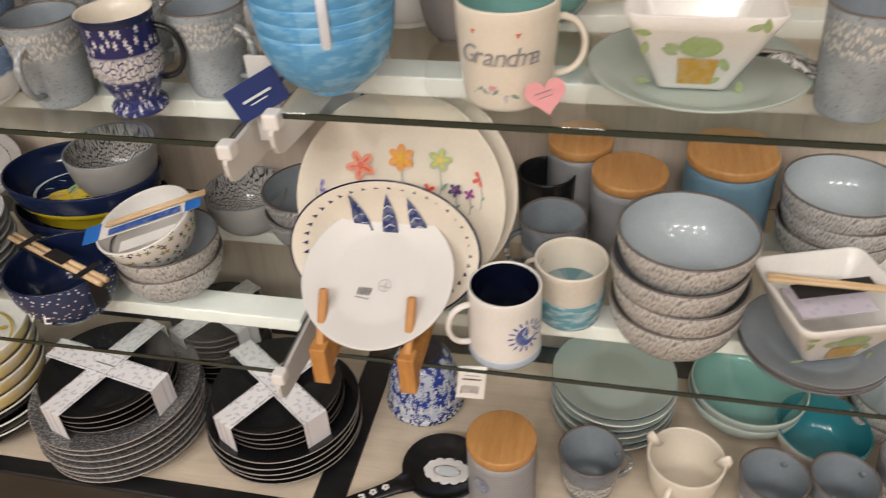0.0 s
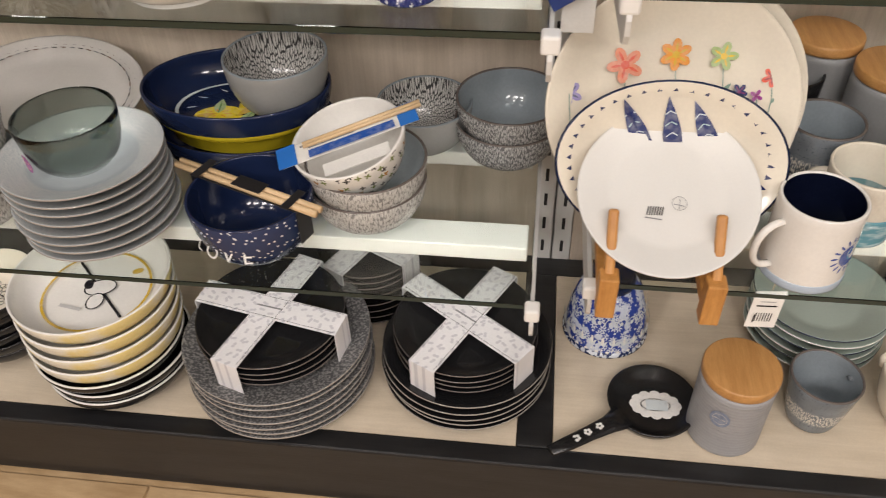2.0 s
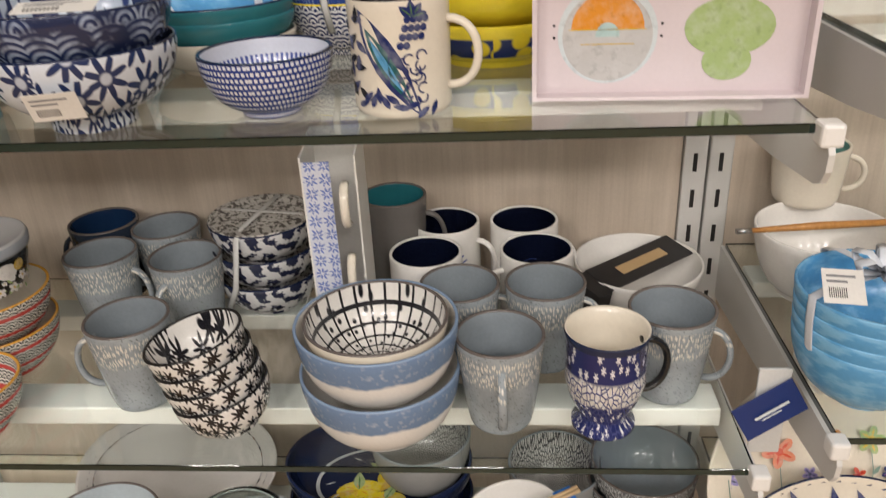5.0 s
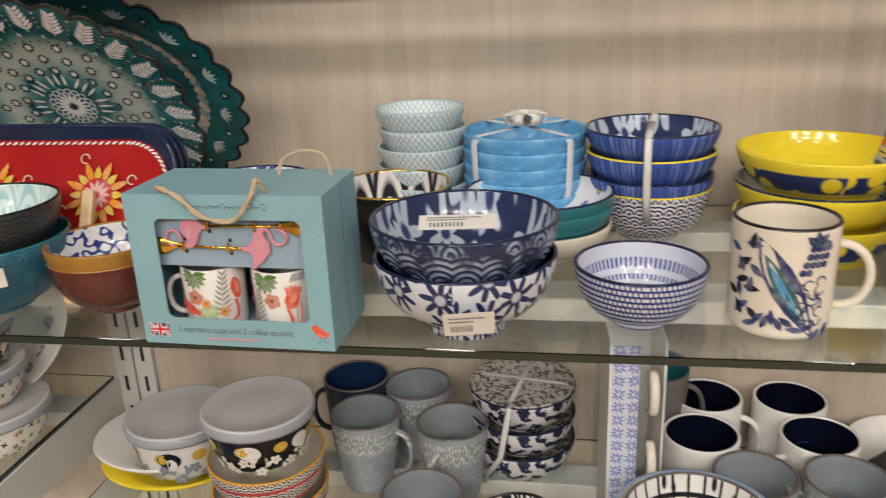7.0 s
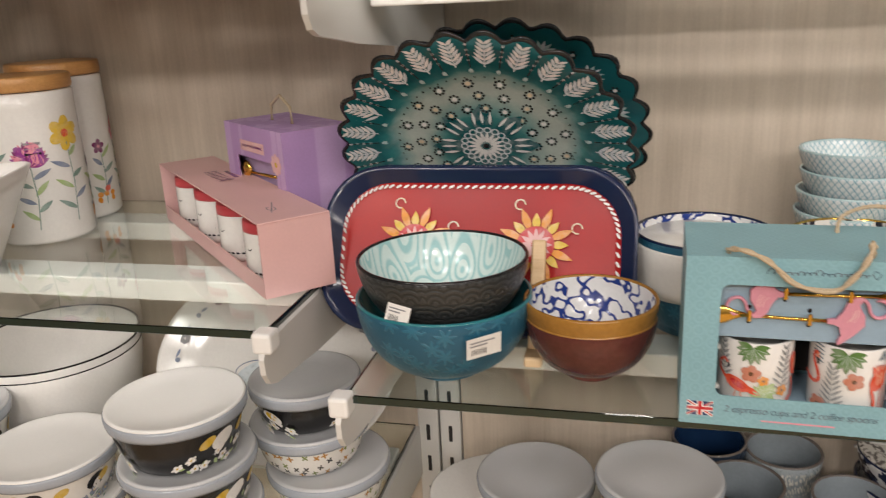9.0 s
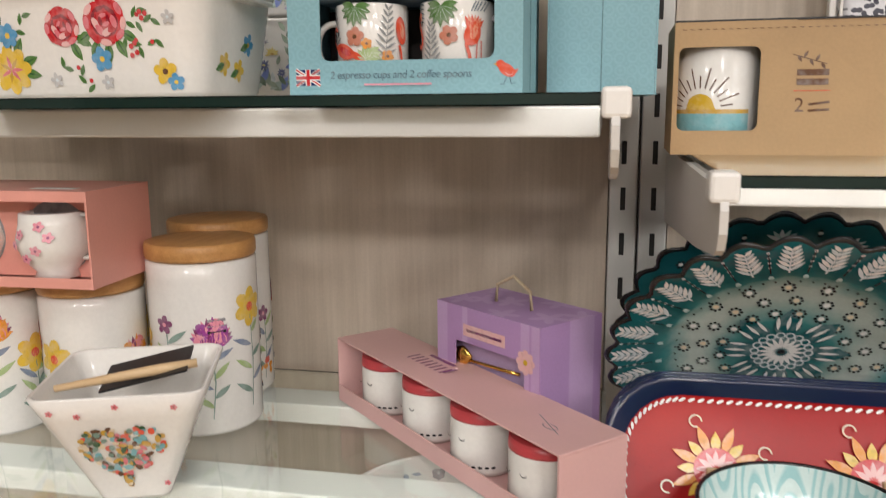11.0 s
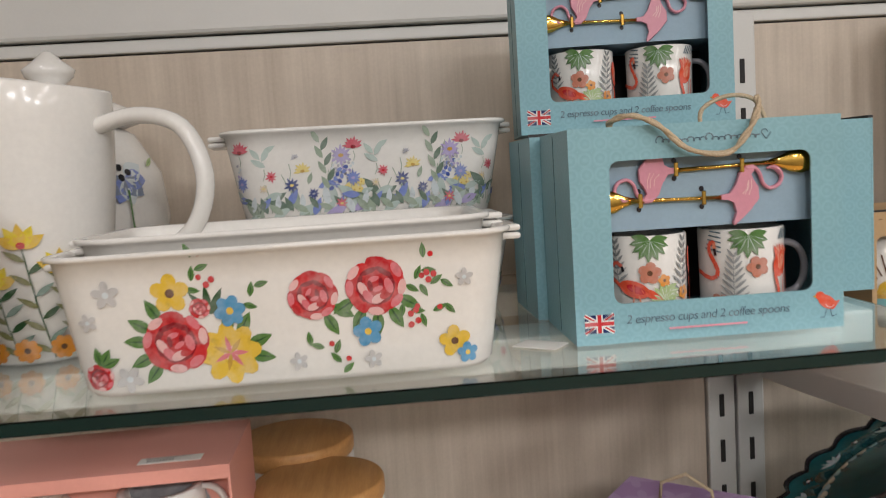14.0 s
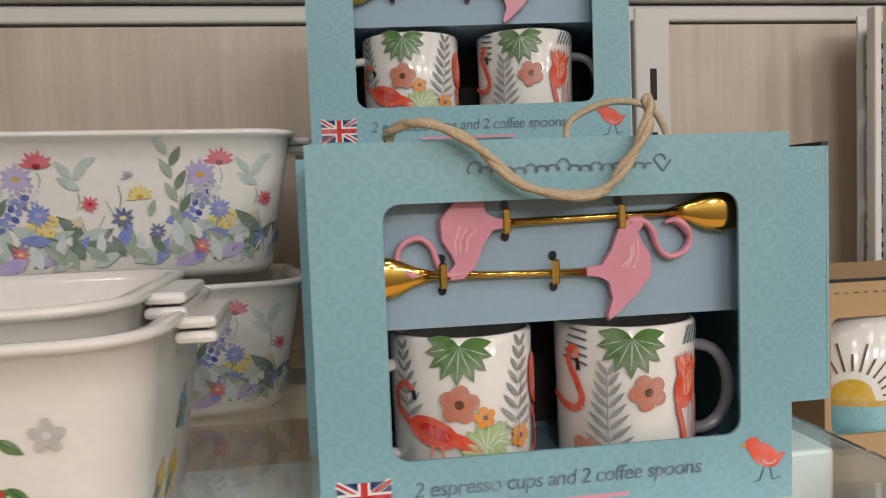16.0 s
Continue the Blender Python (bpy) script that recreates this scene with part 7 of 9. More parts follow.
def tulip(p):
    for i in range(14):
        p.add(ell(0.016 + 0.0050 * (i % 4) - 0.0022 * (i // 4), 0.080 - 0.0066 * (i // 4), 0.0029, 0.0031, 0, 9), "navy")
    for a in (50, 95, 140, 10):
        p.leaf(0.020, 0.082, 0.013, 0.007, a, "navy")
    p.add(leafp(-0.026, 0.088, 0.100, 0.024, radians(-60)), "navy").add(leafp(-0.020, 0.074, 0.074, 0.013, radians(-59)), "teal").add(leafp(-0.016, 0.066, 0.052, 0.006, radians(-59)), "sky")
    for i in range(16):
        p.leaf(-0.036 + 0.006 * math.sin(i * 2.1), 0.080 - i * 0.0042, 0.015, 0.0062, i * 80, ("navy", "ink")[i % 2], False)
        p.line(arc(0.018 + 0.008 * math.cos(i * 1.9), 0.052 - i * 0.0026, 0.0042, i * 40, i * 40 + 230, 7), 0.0014, "navy")
    for i in range(10):
        p.leaf(-0.034 + i * 0.008, 0.010 + 0.004 * (i % 2), 0.014, 0.0055, 20 + i * 25, "navy", False)


cup_print(tm, tulip, 0.042, 0.041, 0.094, -84.0)
wtb = bowl(-1.243, 0.868, HIB, 0.065, 0.094, teal_relief, spiral_in, navy_glaze, "white and teal deep bowl with blue blossoms inside", 0.046, 0.6)
under(lathe("white_band", [(0.0625, 0.040), (0.0650, 0.050), (0.0668, 0.070), (0.0676, 0.086), (0.0662, 0.0875)], [white_glaze]), wtb, "white upper band")

# scalloped platters on the back panel
def platter(x, y, R, lean, label, full):
    ob = lathe("platter", [(R * 0.5, 0.001), (R * 0.56, 0.0), (R * 0.60, 0.003), (R * 0.68, 0.012), (R * 0.97, 0.020), (R, 0.021), (R * 0.995, 0.023), (R * 0.97, 0.023), (R * 0.69, 0.015), (R * 0.62, 0.008), (R * 0.3, 0.007), (R * 0.02, 0.007)], [teal_field, radial_teal("platter_wash", R) if full else teal_field, black_glaze], [0, 0, 0, 0, 2, 2, 2, 1, 1, 1, 1], 192, 1.0, (26, 0.07))
    ob.matrix_basis = leaning(x, y, HIB + 0.052, R * 0.98, lean)
    tagged(ob, label, "platter", "teal scalloped platters")

    def at(u, v, h):
        r = math.hypot(u, v) / R
        z = 0.0078 if r < 0.62 else 0.008 + (r - 0.62) / 0.07 * 0.007 if r < 0.69 else 0.0152 + (r - 0.69) / 0.28 * 0.008
        return (u, v, z + h)
    p = Print(at, 0.0004, 0.00005)
    if full:
        for i in range(17):
            a = math.tau * i / 17
            for rr in (0.555, 0.45, 0.345):
                cx, cy = R * rr * math.cos(a + rr), R * rr * math.sin(a + rr)
                for k in range(8):
                    b = math.tau * k / 8
                    p.add(ell(cx + R * 0.032 * math.cos(b), cy + R * 0.032 * math.sin(b), R * 0.0095, R * 0.0095, 0, 6), "ink")
                p.add(ell(cx, cy, R * 0.018, R * 0.018, 0, 8), ("white", "sand")[i % 2])
        for i in range(8):
            a = math.tau * i / 8
            p.add(leafp(R * 0.12 * math.cos(a), R * 0.12 * math.sin(a), R * 0.26, R * 0.15, a), "teal")
            for s in (-0.25, 0.0, 0.25):
                p.add(leafp(R * 0.20 * math.cos(a + s), R * 0.20 * math.sin(a + s), R * 0.12, R * 0.022, a + s * 0.4), "white")
        p.add(ell(0, 0, R * 0.155, R * 0.155, 0, 24), "teal")
        for i in range(18):
            a = math.tau * i / 18
            p.add(leafp(R * 0.03 * math.cos(a), R * 0.03 * math.sin(a), R * 0.105, R * 0.026, a), "white").line(arc(R * 0.15 * math.cos(a), R * 0.15 * math.sin(a), R * 0.024, 0, 360, 8), R * 0.010, "gull")
        p.add(ell(0, 0, R * 0.024, R * 0.024, 0, 10), "ink")
        for i in range(60):
            a = math.tau * i / 60
            p.add(ell(R * 0.605 * math.cos(a), R * 0.605 * math.sin(a), R * 0.007, R * 0.007, 0, 6), "ink")
    for i in range(26):
        a = math.tau * i / 26
        if full:
            for k in range(6):
                rr = 0.76 + k * 0.036
                for s in (-1, 1):
                    p.add(leafp(R * rr * math.cos(a), R * rr * math.sin(a), R * (0.105 - k * 0.008), R * 0.024, a + s * 0.75), ("gull", "white")[k % 2])
            p.line([(R * 0.74 * math.cos(a), R * 0.74 * math.sin(a)), (R * 0.955 * math.cos(a), R * 0.955 * math.sin(a))], R * 0.009, "gull")
            b = a + math.tau / 52
            for k in range(4):
                p.add(ell(R * (0.80 + 0.045 * k) * math.cos(b), R * (0.80 + 0.045 * k) * math.sin(b), R * 0.012, R * 0.009, b, 7), ("fan", "gull")[k % 2])
            p.line([(R * 0.74 * math.cos(b), R * 0.74 * math.sin(b)), (R * 0.94 * math.cos(b), R * 0.94 * math.sin(b))], R * 0.007, "ink").add(ell(R * 0.70 * math.cos(b), R * 0.70 * math.sin(b), R * 0.024, R * 0.015, b, 10), "mist")
        elif i % 2:
            for k in range(5):
                b = a + (k - 2) * 0.06
                p.add(leafp(R * 0.78 * math.cos(a), R * 0.78 * math.sin(a), R * 0.11, R * 0.03, a + (k - 2) * 0.45), ("gull", "mist")[k % 2])
        else:
            for k in range(6):
                b = math.tau * k / 6
                p.add(ell(R * (0.86 + 0.03 * math.cos(b)) * math.cos(a), R * 0.86 * math.sin(a) + R * 0.03 * math.sin(b), R * 0.010, R * 0.010, 0, 6), "ink")
            p.add(ell(R * 0.86 * math.cos(a), R * 0.86 * math.sin(a), R * 0.015, R * 0.015, 0, 8), "white")
    if not full:
        for i in range(50):
            a = math.tau * i / 50
            p.add(ell(R * 0.64 * math.cos(a), R * 0.64 * math.sin(a), R * 0.055, R * 0.05, a, 9), ("sand", "fan")[i % 2]).add(ell(R * 0.64 * math.cos(a), R * 0.64 * math.sin(a), R * 0.02, R * 0.012, a, 7), ("leaf_grey", "ink")[i % 2])
    p.put(ob, "painted_ornament", "white, black and mint hand-painted ornament")
    return ob


platter(-1.446, 1.086, 0.152, -33, "scalloped teal platter with flowers along its rim", False)
platter(-1.458, 0.996, 0.150, -34, "scalloped teal platter with a white rosette and fans", True)

# navy and red trays with a small stand
def tray_loop(a, b, cut, z, n=7):
    lp = []
    for cx, cy, a0 in ((1, 1, 0), (-1, 1, 90), (-1, -1, 180), (1, -1, 270)):
        for i in range(n):
            q = radians(a0 + 90 * i / (n - 1))
            lp.append((cx * (a - cut) + cut * math.cos(q), cy * (b - cut) + cut * math.sin(q), z))
    return lp


for k in range(3):
    a, b, c = 0.153, 0.082, 0.055
    lp = [tray_loop(a * 0.8, b * 0.7, c * 0.7, 0.0), tray_loop(a * 0.88, b * 0.82, c * 0.85, 0.001), tray_loop(a * 0.985, b * 0.97, c, 0.016), tray_loop(a, b, c, 0.018), tray_loop(a * 0.995, b * 0.99, c, 0.020), tray_loop(a * 0.97, b * 0.94, c, 0.0185), tray_loop(a * 0.90, b * 0.83, c * 0.9, 0.006), tray_loop(a * 0.86, b * 0.76, c * 0.8, 0.0045), tray_loop(a * 0.3, b * 0.3, c * 0.25, 0.004)]
    ob = rings("tray", lp, [navy_glaze, red_field], [0, 0, 0, 0, 0, 0, 1, 1])
    ob.matrix_basis = leaning(-1.457, 0.820 - k * 0.013, HIB + 0.001 + 0.002 * k, b, 27)
    tagged(ob, "navy-rimmed red lacquer tray with painted suns", "tray", "red trays")
p = Print(on_top(0.0065), 0.0008, 0.00004)
edge = tray_loop(0.135, 0.064, 0.046, 0, 14)
for i in range(len(edge)):
    (x0, y0, _), (x1, y1, _) = edge[i], edge[(i + 1) % len(edge)]
    m_ = max(1, int(math.hypot(x1 - x0, y1 - y0) / 0.0075))
    for j in range(m_):
        s = j / m_
        p.add(ell(x0 + (x1 - x0) * s, y0 + (y1 - y0) * s, 0.0034, 0.0013, math.atan2(y1 - y0, x1 - x0) + 0.5, 8), "white")
for cx in (-0.062, 0.058):
    for i in range(16):
        a = math.tau * i / 16
        p.add(leafp(cx + 0.014 * math.cos(a), 0.008 + 0.014 * math.sin(a), 0.024 if i % 2 else 0.017, 0.008, a), ("yellow", "orange")[i % 2])
        if i % 4 == 1:
            p.line(arc(cx + 0.042 * math.cos(a), 0.008 + 0.042 * math.sin(a), 0.005, 0, 290, 9), 0.0014, "sand")
    p.add(ell(cx, 0.008, 0.018, 0.018, 0, 20), "red")
    for i in range(12):
        a = math.tau * i / 12
        p.add(leafp(cx + 0.003 * math.cos(a), 0.008 + 0.003 * math.sin(a), 0.013, 0.0045, a), "rose_pale")
p.put(ob, "sun_decoration", "yellow suns and a white chain border")
pst = thing("plate_stand", "low wooden rest under the teal platters", "stand", m=pose(-1.445, 0.0, HIB))
part("rest", cuboid(-0.06, 0.06, 0.965, 1.09, 0.0, 0.052, 0.003), peg_wood, pst)
ts = thing("tray_stand", "pale wooden tray stand with two pegs", "stand", m=pose(-1.455, 0.0, HIB))
for x in (-0.068, 0.062):
    part("foot", cuboid(x - 0.008, x + 0.008, 0.745, 0.82, 0.0, 0.010, 0.002), stick_wood, ts)
    o_ = part("peg", cuboid(-0.0065, 0.0065, -0.004, 0.004, 0.0, 0.100, 0.002), stick_wood, ts)
    o_.matrix_basis = pose(x, 0.764, 0.010, -27, 0, 0)

# jug and pale box at the other end
jg = thing("jug", "blue jug covered in small painted flowers with a black handle", "jug", m=pose(-0.520, 0.955, HIB, 0, 0, 0))
loops = []
for r, z, sp in ((0.045, 0.001, 0), (0.052, 0.0, 0), (0.056, 0.004, 0), (0.072, 0.035, 0), (0.079, 0.062, 0), (0.077, 0.090, 0), (0.064, 0.125, 0), (0.050, 0.155, 0), (0.046, 0.175, 0.3), (0.050, 0.190, 0.8), (0.055, 0.200, 1.0), (0.053, 0.201, 1.0), (0.047, 0.190, 0.8), (0.042, 0.172, 0.2), (0.02, 0.10, 0)):
    lp = []
    for j in range(56):
        a = math.tau * j / 56
        pull = max(0.0, math.cos(a - math.pi)) ** 4
        k = r * (1 + 0.36 * pull * sp)
        lp.append((k * math.cos(a), r * math.sin(a) * (1 - 0.05 * sp), z + sp * (0.016 * pull - 0.010 * (1 + math.cos(a)))))
    loops.append(lp)
under(rings("body", loops, [kashmir, black_glaze], [0] * 9 + [1] * 5), jg)
under(rings("handle", tube(smooth([(0.044, 0, 0.178), (0.066, 0, 0.193), (0.088, 0, 0.184), (0.100, 0, 0.155), (0.096, 0, 0.115), (0.076, 0, 0.078)]), 0.0072, n=12, flat=0.7, side=(0, 1, 0)), [black_glaze]), jg, "black glazed handle")
pb = thing("gift_box", "pale pink boxed teacup set with a clear round window", "gift box", m=pose(-0.624, 0.752, HIB, 0, 0, -3))
pale_card = plain("pale_pink_card", (0.66, 0.58, 0.60), 0.4, mottle=0.04)
W_, T_ = 0.225, 0.103
part("back", cuboid(0, W_, 0.055, 0.057, 0, T_), pale_card, pb)
part("base", cuboid(0, W_, 0.0, 0.055, 0, 0.003), pale_card, pb)
part("top", cuboid(0, W_, 0.0, 0.055, T_ - 0.003, T_, 0.0008, 1), pale_card, pb)
part("side", cuboid(0.0, 0.004, 0.0, 0.055, 0.003, T_ - 0.003), pale_card, pb)
part("side", cuboid(W_ - 0.004, W_, 0.0, 0.055, 0.003, T_ - 0.003), pale_card, pb)
part("inner_card", cuboid(0.004, W_ - 0.004, 0.016, 0.018, 0.003, T_ - 0.003), pale_card, pb)
p = Print(on_plane(0, 0, 0.016), 0.0004)
p.add(ell(0.062, 0.052, 0.041, 0.041, 0, 36), "gull").add(ell(0.062, 0.050, 0.037, 0.037, 0, 36), "pale_grey")
p.add([(q[0], q[1]) for q in arc(0.062, 0.056, 0.030, 0, 180, 16)], "orange").add([(q[0], q[1]) for q in arc(0.062, 0.050, 0.010, 0, 180, 10, 0.012)], "mist").line([(0.030, 0.056), (0.094, 0.056)], 0.001, "mustard").line([(0.040, 0.044), (0.084, 0.044)], 0.0008, "mustard")
for u, v in ((0.018, 0.060), (0.018, 0.050), (0.106, 0.060), (0.106, 0.050), (0.06, 0.096)):
    p.add(ell(u, v, 0.0012, 0.0012, 0, 7), "ink")
p.add(ell(0.160, 0.056, 0.036, 0.024, 0, 28), "leaf_pale").add(ell(0.160, 0.028, 0.020, 0.016, 0, 20), "leaf_pale")
p.put(pb, "printed_motif", "orange half circle and a plain green shape")

# ---- bay c: middle shelf ----
pk_ = thing("mug_box", "long pale pink open-fronted box of four white mugs", "gift box", "", pose(-1.643, 0.746, MIDC, 0, 0, 135))
L_, Wd, Hh = 0.376, 0.072, 0.074
part("top", cuboid(0, L_, -Wd, 0, Hh - 0.002, Hh, 0.0006, 1), pink_card, pk_)
part("base", cuboid(0.002, L_ - 0.002, -Wd + 0.002, -0.002, 0, 0.002), pink_card, pk_)
part("back", cuboid(0.002, L_ - 0.002, -Wd, -Wd + 0.002, 0, Hh - 0.002), pink_card, pk_)
part("front_lip", cuboid(0.002, L_ - 0.002, -0.002, 0, 0, 0.018), pink_card, pk_)
part("end", cuboid(0, 0.002, -Wd, 0, 0, Hh - 0.002), pink_card, pk_)
part("end", cuboid(L_ - 0.002, L_, -Wd, 0, 0, Hh - 0.002), pink_card, pk_)
p = Print(on_top(Hh), 0.0003)
for i in range(9):
    p.line([(0.20 + i * 0.0085, -0.028), (0.20 + i * 0.0085, -0.044)], 0.003, "plum")
p.line([(0.215, -0.052), (0.26, -0.052)], 0.005, "plum").line(arc(0.045, -0.03, 0.008, 0, 300, 10, 0.004), 0.001, "grey").line([(0.03, -0.025), (0.07, -0.04)], 0.001, "grey").put(pk_, "printed_text")
for k in range(4):
    mo = under(thing("mug", "", ""), pk_)
    mo.matrix_basis = pose(0.056 + k * 0.087, -0.036, 0.003)
    R = 0.032
    bo = under(lathe("body", [(R * 0.8, 0), (R * 0.9, 0), (R, 0.006), (R, 0.05), (R * 0.97, 0.060), (R * 0.9, 0.060), (R * 0.85, 0.01), (0.001, 0.008)], [white_glaze], None, 40), mo)
    under(lathe("red_rim", [(R * 1.004, 0.050), (R * 1.006, 0.052), (R * 0.985, 0.0603), (R * 0.96, 0.0605)], [plain("cap_red", (0.50, 0.06, 0.07), 0.3)], None, 40), bo, "red painted rim")
    p = Print(on_round(lambda v: R, 90), 0.0005)
    p.line(arc(-0.008, 0.036, 0.0035, 200, 340, 6), 0.0008, "ink").line(arc(0.008, 0.036, 0.0035, 200, 340, 6), 0.0008, "ink")
    for i in range(14):
        p.add(ell(-0.04 + i * 0.006, 0.010, 0.0022, 0.0012, 0, 7), "ink")
    p.put(bo, "line_decoration")

pu = thing("gift_box", "lilac floral gift box with gold spoons and a cord handle", "gift box", "", pose(-1.668, 0.870, MIDC, 0, 0, 141))
W_, D_, T_ = 0.146, 0.085, 0.136
ob = pu
part("back", cuboid(0, W_, -D_, -D_ + 0.0015, 0, T_), lilac_card, ob)
part("top", cuboid(0.0015, W_ - 0.0015, -D_ + 0.0017, -0.0017, T_ - 0.0015, T_), lilac_card, ob)
part("base", cuboid(0.0015, W_ - 0.0015, -D_ + 0.0017, -0.0017, 0, 0.0015), lilac_card, ob)
for xa in (0.0, W_ - 0.0015):
    part("side", cuboid(xa, xa + 0.0015, -D_ + 0.0017, -0.0017, 0, T_), lilac_card, ob)
fp = window_panel("front", W_, T_, (-W_ / 2 + 0.028, W_ / 2 - 0.020, 0.030, 0.100), 0.005, 0.0015, lilac_card, ob, "lilac front with a window")
fp.matrix_basis = pose(W_ / 2, 0.0, 0, 0, 0, 180)
part("inner_card", cuboid(0.01, W_ - 0.01, -0.014, -0.013, 0.02, 0.11), plain("inner_lilac", (0.45, 0.34, 0.55), 0.5), ob)
for zz, s in ((0.082, 1), (0.060, -1)):
    under(rings("spoon_stem", tube([(0.035, -0.009, zz), (0.115, -0.009, zz - 0.004)], 0.0018, n=8), [gold]), ob, "gold coffee spoon")
    cx = 0.115 if s > 0 else 0.035
    under(rings("spoon_bowl", tube([(cx - 0.012, -0.009, zz), (cx - 0.006, -0.008, zz), (cx, -0.008, zz), (cx + 0.008, -0.008, zz), (cx + 0.012, -0.009, zz)], [0.002, 0.008, 0.0105, 0.008, 0.002], n=14, flat=0.4, side=(0, 0, 1)), [gold]), ob)
under(rings("cord", tube([(0.05, -0.04, T_), (0.052, -0.04, T_ + 0.018), (0.075, -0.04, T_ + 0.030), (0.098, -0.04, T_ + 0.018), (0.10, -0.04, T_)], 0.0018, n=8), [jute]), ob, "beige cord handle")
p = Print(lambda u, v, h: (u, 0.0 + h, v), 0.0004)
p.add([(0.045, 0.107), (0.105, 0.107), (0.105, 0.119), (0.045, 0.119)], "rose_pale").line([(0.050, 0.113), (0.100, 0.113)], 0.003, "purple").blossom(0.130, 0.030, 0.014, 8, "rose_pale", "mustard").blossom(0.018, 0.100, 0.012, 8, "rose_pale", "mustard").put(ob, "printed_label", "pale label and daisies")

def botanic(p, H, R, seed, main):
    rnd = random.Random(seed)
    for k in range(6):
        u = (k - 2.5) * R * 0.82
        base = H * rnd.uniform(0.05, 0.12)
        top = H * rnd.uniform(0.42, 0.62)
        p.line([(u, base), (u + 0.004, (base + top) / 2), (u + 0.002, top)], 0.0012, "leaf_grey")
        for i in range(6):
            v = base + (top - base) * (0.15 + i * 0.13)
            p.leaf(u + 0.002, v, rnd.uniform(0.018, 0.028), 0.0062, (35 if i % 2 else 145) + rnd.uniform(-12, 12), ("leaf_pale", "leaf_grey", "dusk")[(k + i) % 3], False)
        kind = (k + seed) % 3
        if kind == 0:
            for i in range(13):
                a = radians(20 + i * 11)
                p.leaf(u + 0.002, top, 0.032 - abs(i - 6) * 0.0014, 0.009, math.degrees(a), (main, "plum", "pink")[i % 3], False)
            for i in range(8):
                p.add(ell(u + 0.002 + 0.012 * math.cos(i), top + 0.014 + 0.009 * math.sin(i * 1.7), 0.0055, 0.008, i, 9), (main, "pink")[i % 2])
        elif kind == 1:
            p.blossom(u + 0.002, top + 0.008, 0.021, 6, "yellow", "coral", 0.4, 0.34)
        else:
            for i in range(7):
                p.add(ell(u + 0.012 * math.cos(i * 1.3), base + 0.014 + 0.008 * math.sin(i * 2.1), 0.0045, 0.0035, i, 9), ("orange", "coral", "orange")[i % 3])
            p.blossom(u, top, 0.010, 5, "plum", "pink", 0.2)


for i, (x, y, H_, R_, sd, main) in enumerate(((-2.030, 0.937, 0.198, 0.056, 3, "purple"), (-2.060, 1.035, 0.206, 0.057, 4, "coral"), (-2.140, 0.905, 0.165, 0.052, 5, "orange"), (-2.248, 0.890, 0.165, 0.052, 6, "orange"))):
    cn = canister(x, y, MIDC, R_, H_, white_glaze, "white canister painted with flowers, with a wooden lid", 0.018)
    p = Print(on_round(lambda v, R_=R_: R_, -82), 0.0005, 0.00004)
    botanic(p, H_, R_, sd, main)
    if i == 0:
        for k in range(3):
            p.line([(0.022, 0.122 - k * 0.006), (0.040, 0.122 - k * 0.006)], (0.003, 0.0012, 0.003)[k], ("grey", "grey", "ink")[k])
    p.put(cn, "floral_decoration")


def heart_print(p, base, a, H):
    rnd = random.Random(8)
    for i in range(230):
        q, s = rnd.random() * math.tau, math.sqrt(rnd.random())
        u = 0.0021 * 16 * math.sin(q) ** 3 * s
        v = 0.0021 * (13 * math.cos(q) - 5 * math.cos(2 * q) - 2 * math.cos(3 * q) - math.cos(4 * q)) * s
        p.add(ell(u, H * 0.50 + v, rnd.uniform(0.0022, 0.0044), rnd.uniform(0.0018, 0.0030), rnd.random() * 6, 7), rnd.choice(("ochre", "rose_pink", "leaf_grey", "ochre", "aqua", "brown", "sand", "coral", "leaf_dark")))
    for u, v in ((-0.05, 0.9), (0.0, 0.93), (-0.03, 0.86), (0.045, 0.9), (0.03, 0.16)):
        p.blossom(u, H * v, 0.003, 5, "rose_pink", "brown")


vb = square_bowl(-2.016, 0.782, MIDC, 0.070, 0.106, 0.030, "white square bowl with a flower heart, holding a brush and card", 20, heart_print, False)
under(rings("brush_handle", tube([(-0.06, -0.02, 0.100), (0.02, -0.012, 0.109), (0.055, -0.006, 0.112)], [0.003, 0.005, 0.004], n=8), [stick_wood]), vb, "wooden brush handle")
part("black_card", cuboid(-0.005, 0.070, -0.006, 0.045, 0.098, 0.100), card_black, vb, "black card").matrix_basis = pose(0, 0, 0, 8, -12, 0)

ts_ = thing("tea_set_box", "coral pink gift box with a sugar bowl and creamer", "gift box", m=pose(-2.286, 0.822, MIDC + 0.1655, 0, 0, 1))
W_, D_, T_ = 0.206, 0.105, 0.092
part("back", cuboid(0, W_, D_ - 0.002, D_, 0, T_), coral_card, ts_)
part("base", cuboid(0.002, W_ - 0.002, 0, D_ - 0.002, 0, 0.002), coral_card, ts_)
part("top", cuboid(0.002, W_ - 0.002, 0, D_ - 0.002, T_ - 0.002, T_), coral_card, ts_)
for xa in (0.0, W_ - 0.002):
    part("side", cuboid(xa, xa + 0.002, 0, D_ - 0.002, 0, T_), coral_card, ts_)
part("frame", cuboid(0.002, W_ - 0.002, 0.0, 0.0015, 0.002, 0.010), coral_card, ts_)
part("frame", cuboid(0.002, W_ - 0.002, 0.0, 0.0015, T_ - 0.010, T_ - 0.002), coral_card, ts_)
part("inner_card", cuboid(0.004, W_ - 0.004, 0.034, 0.036, 0.004, T_ - 0.004), coral_card, ts_)
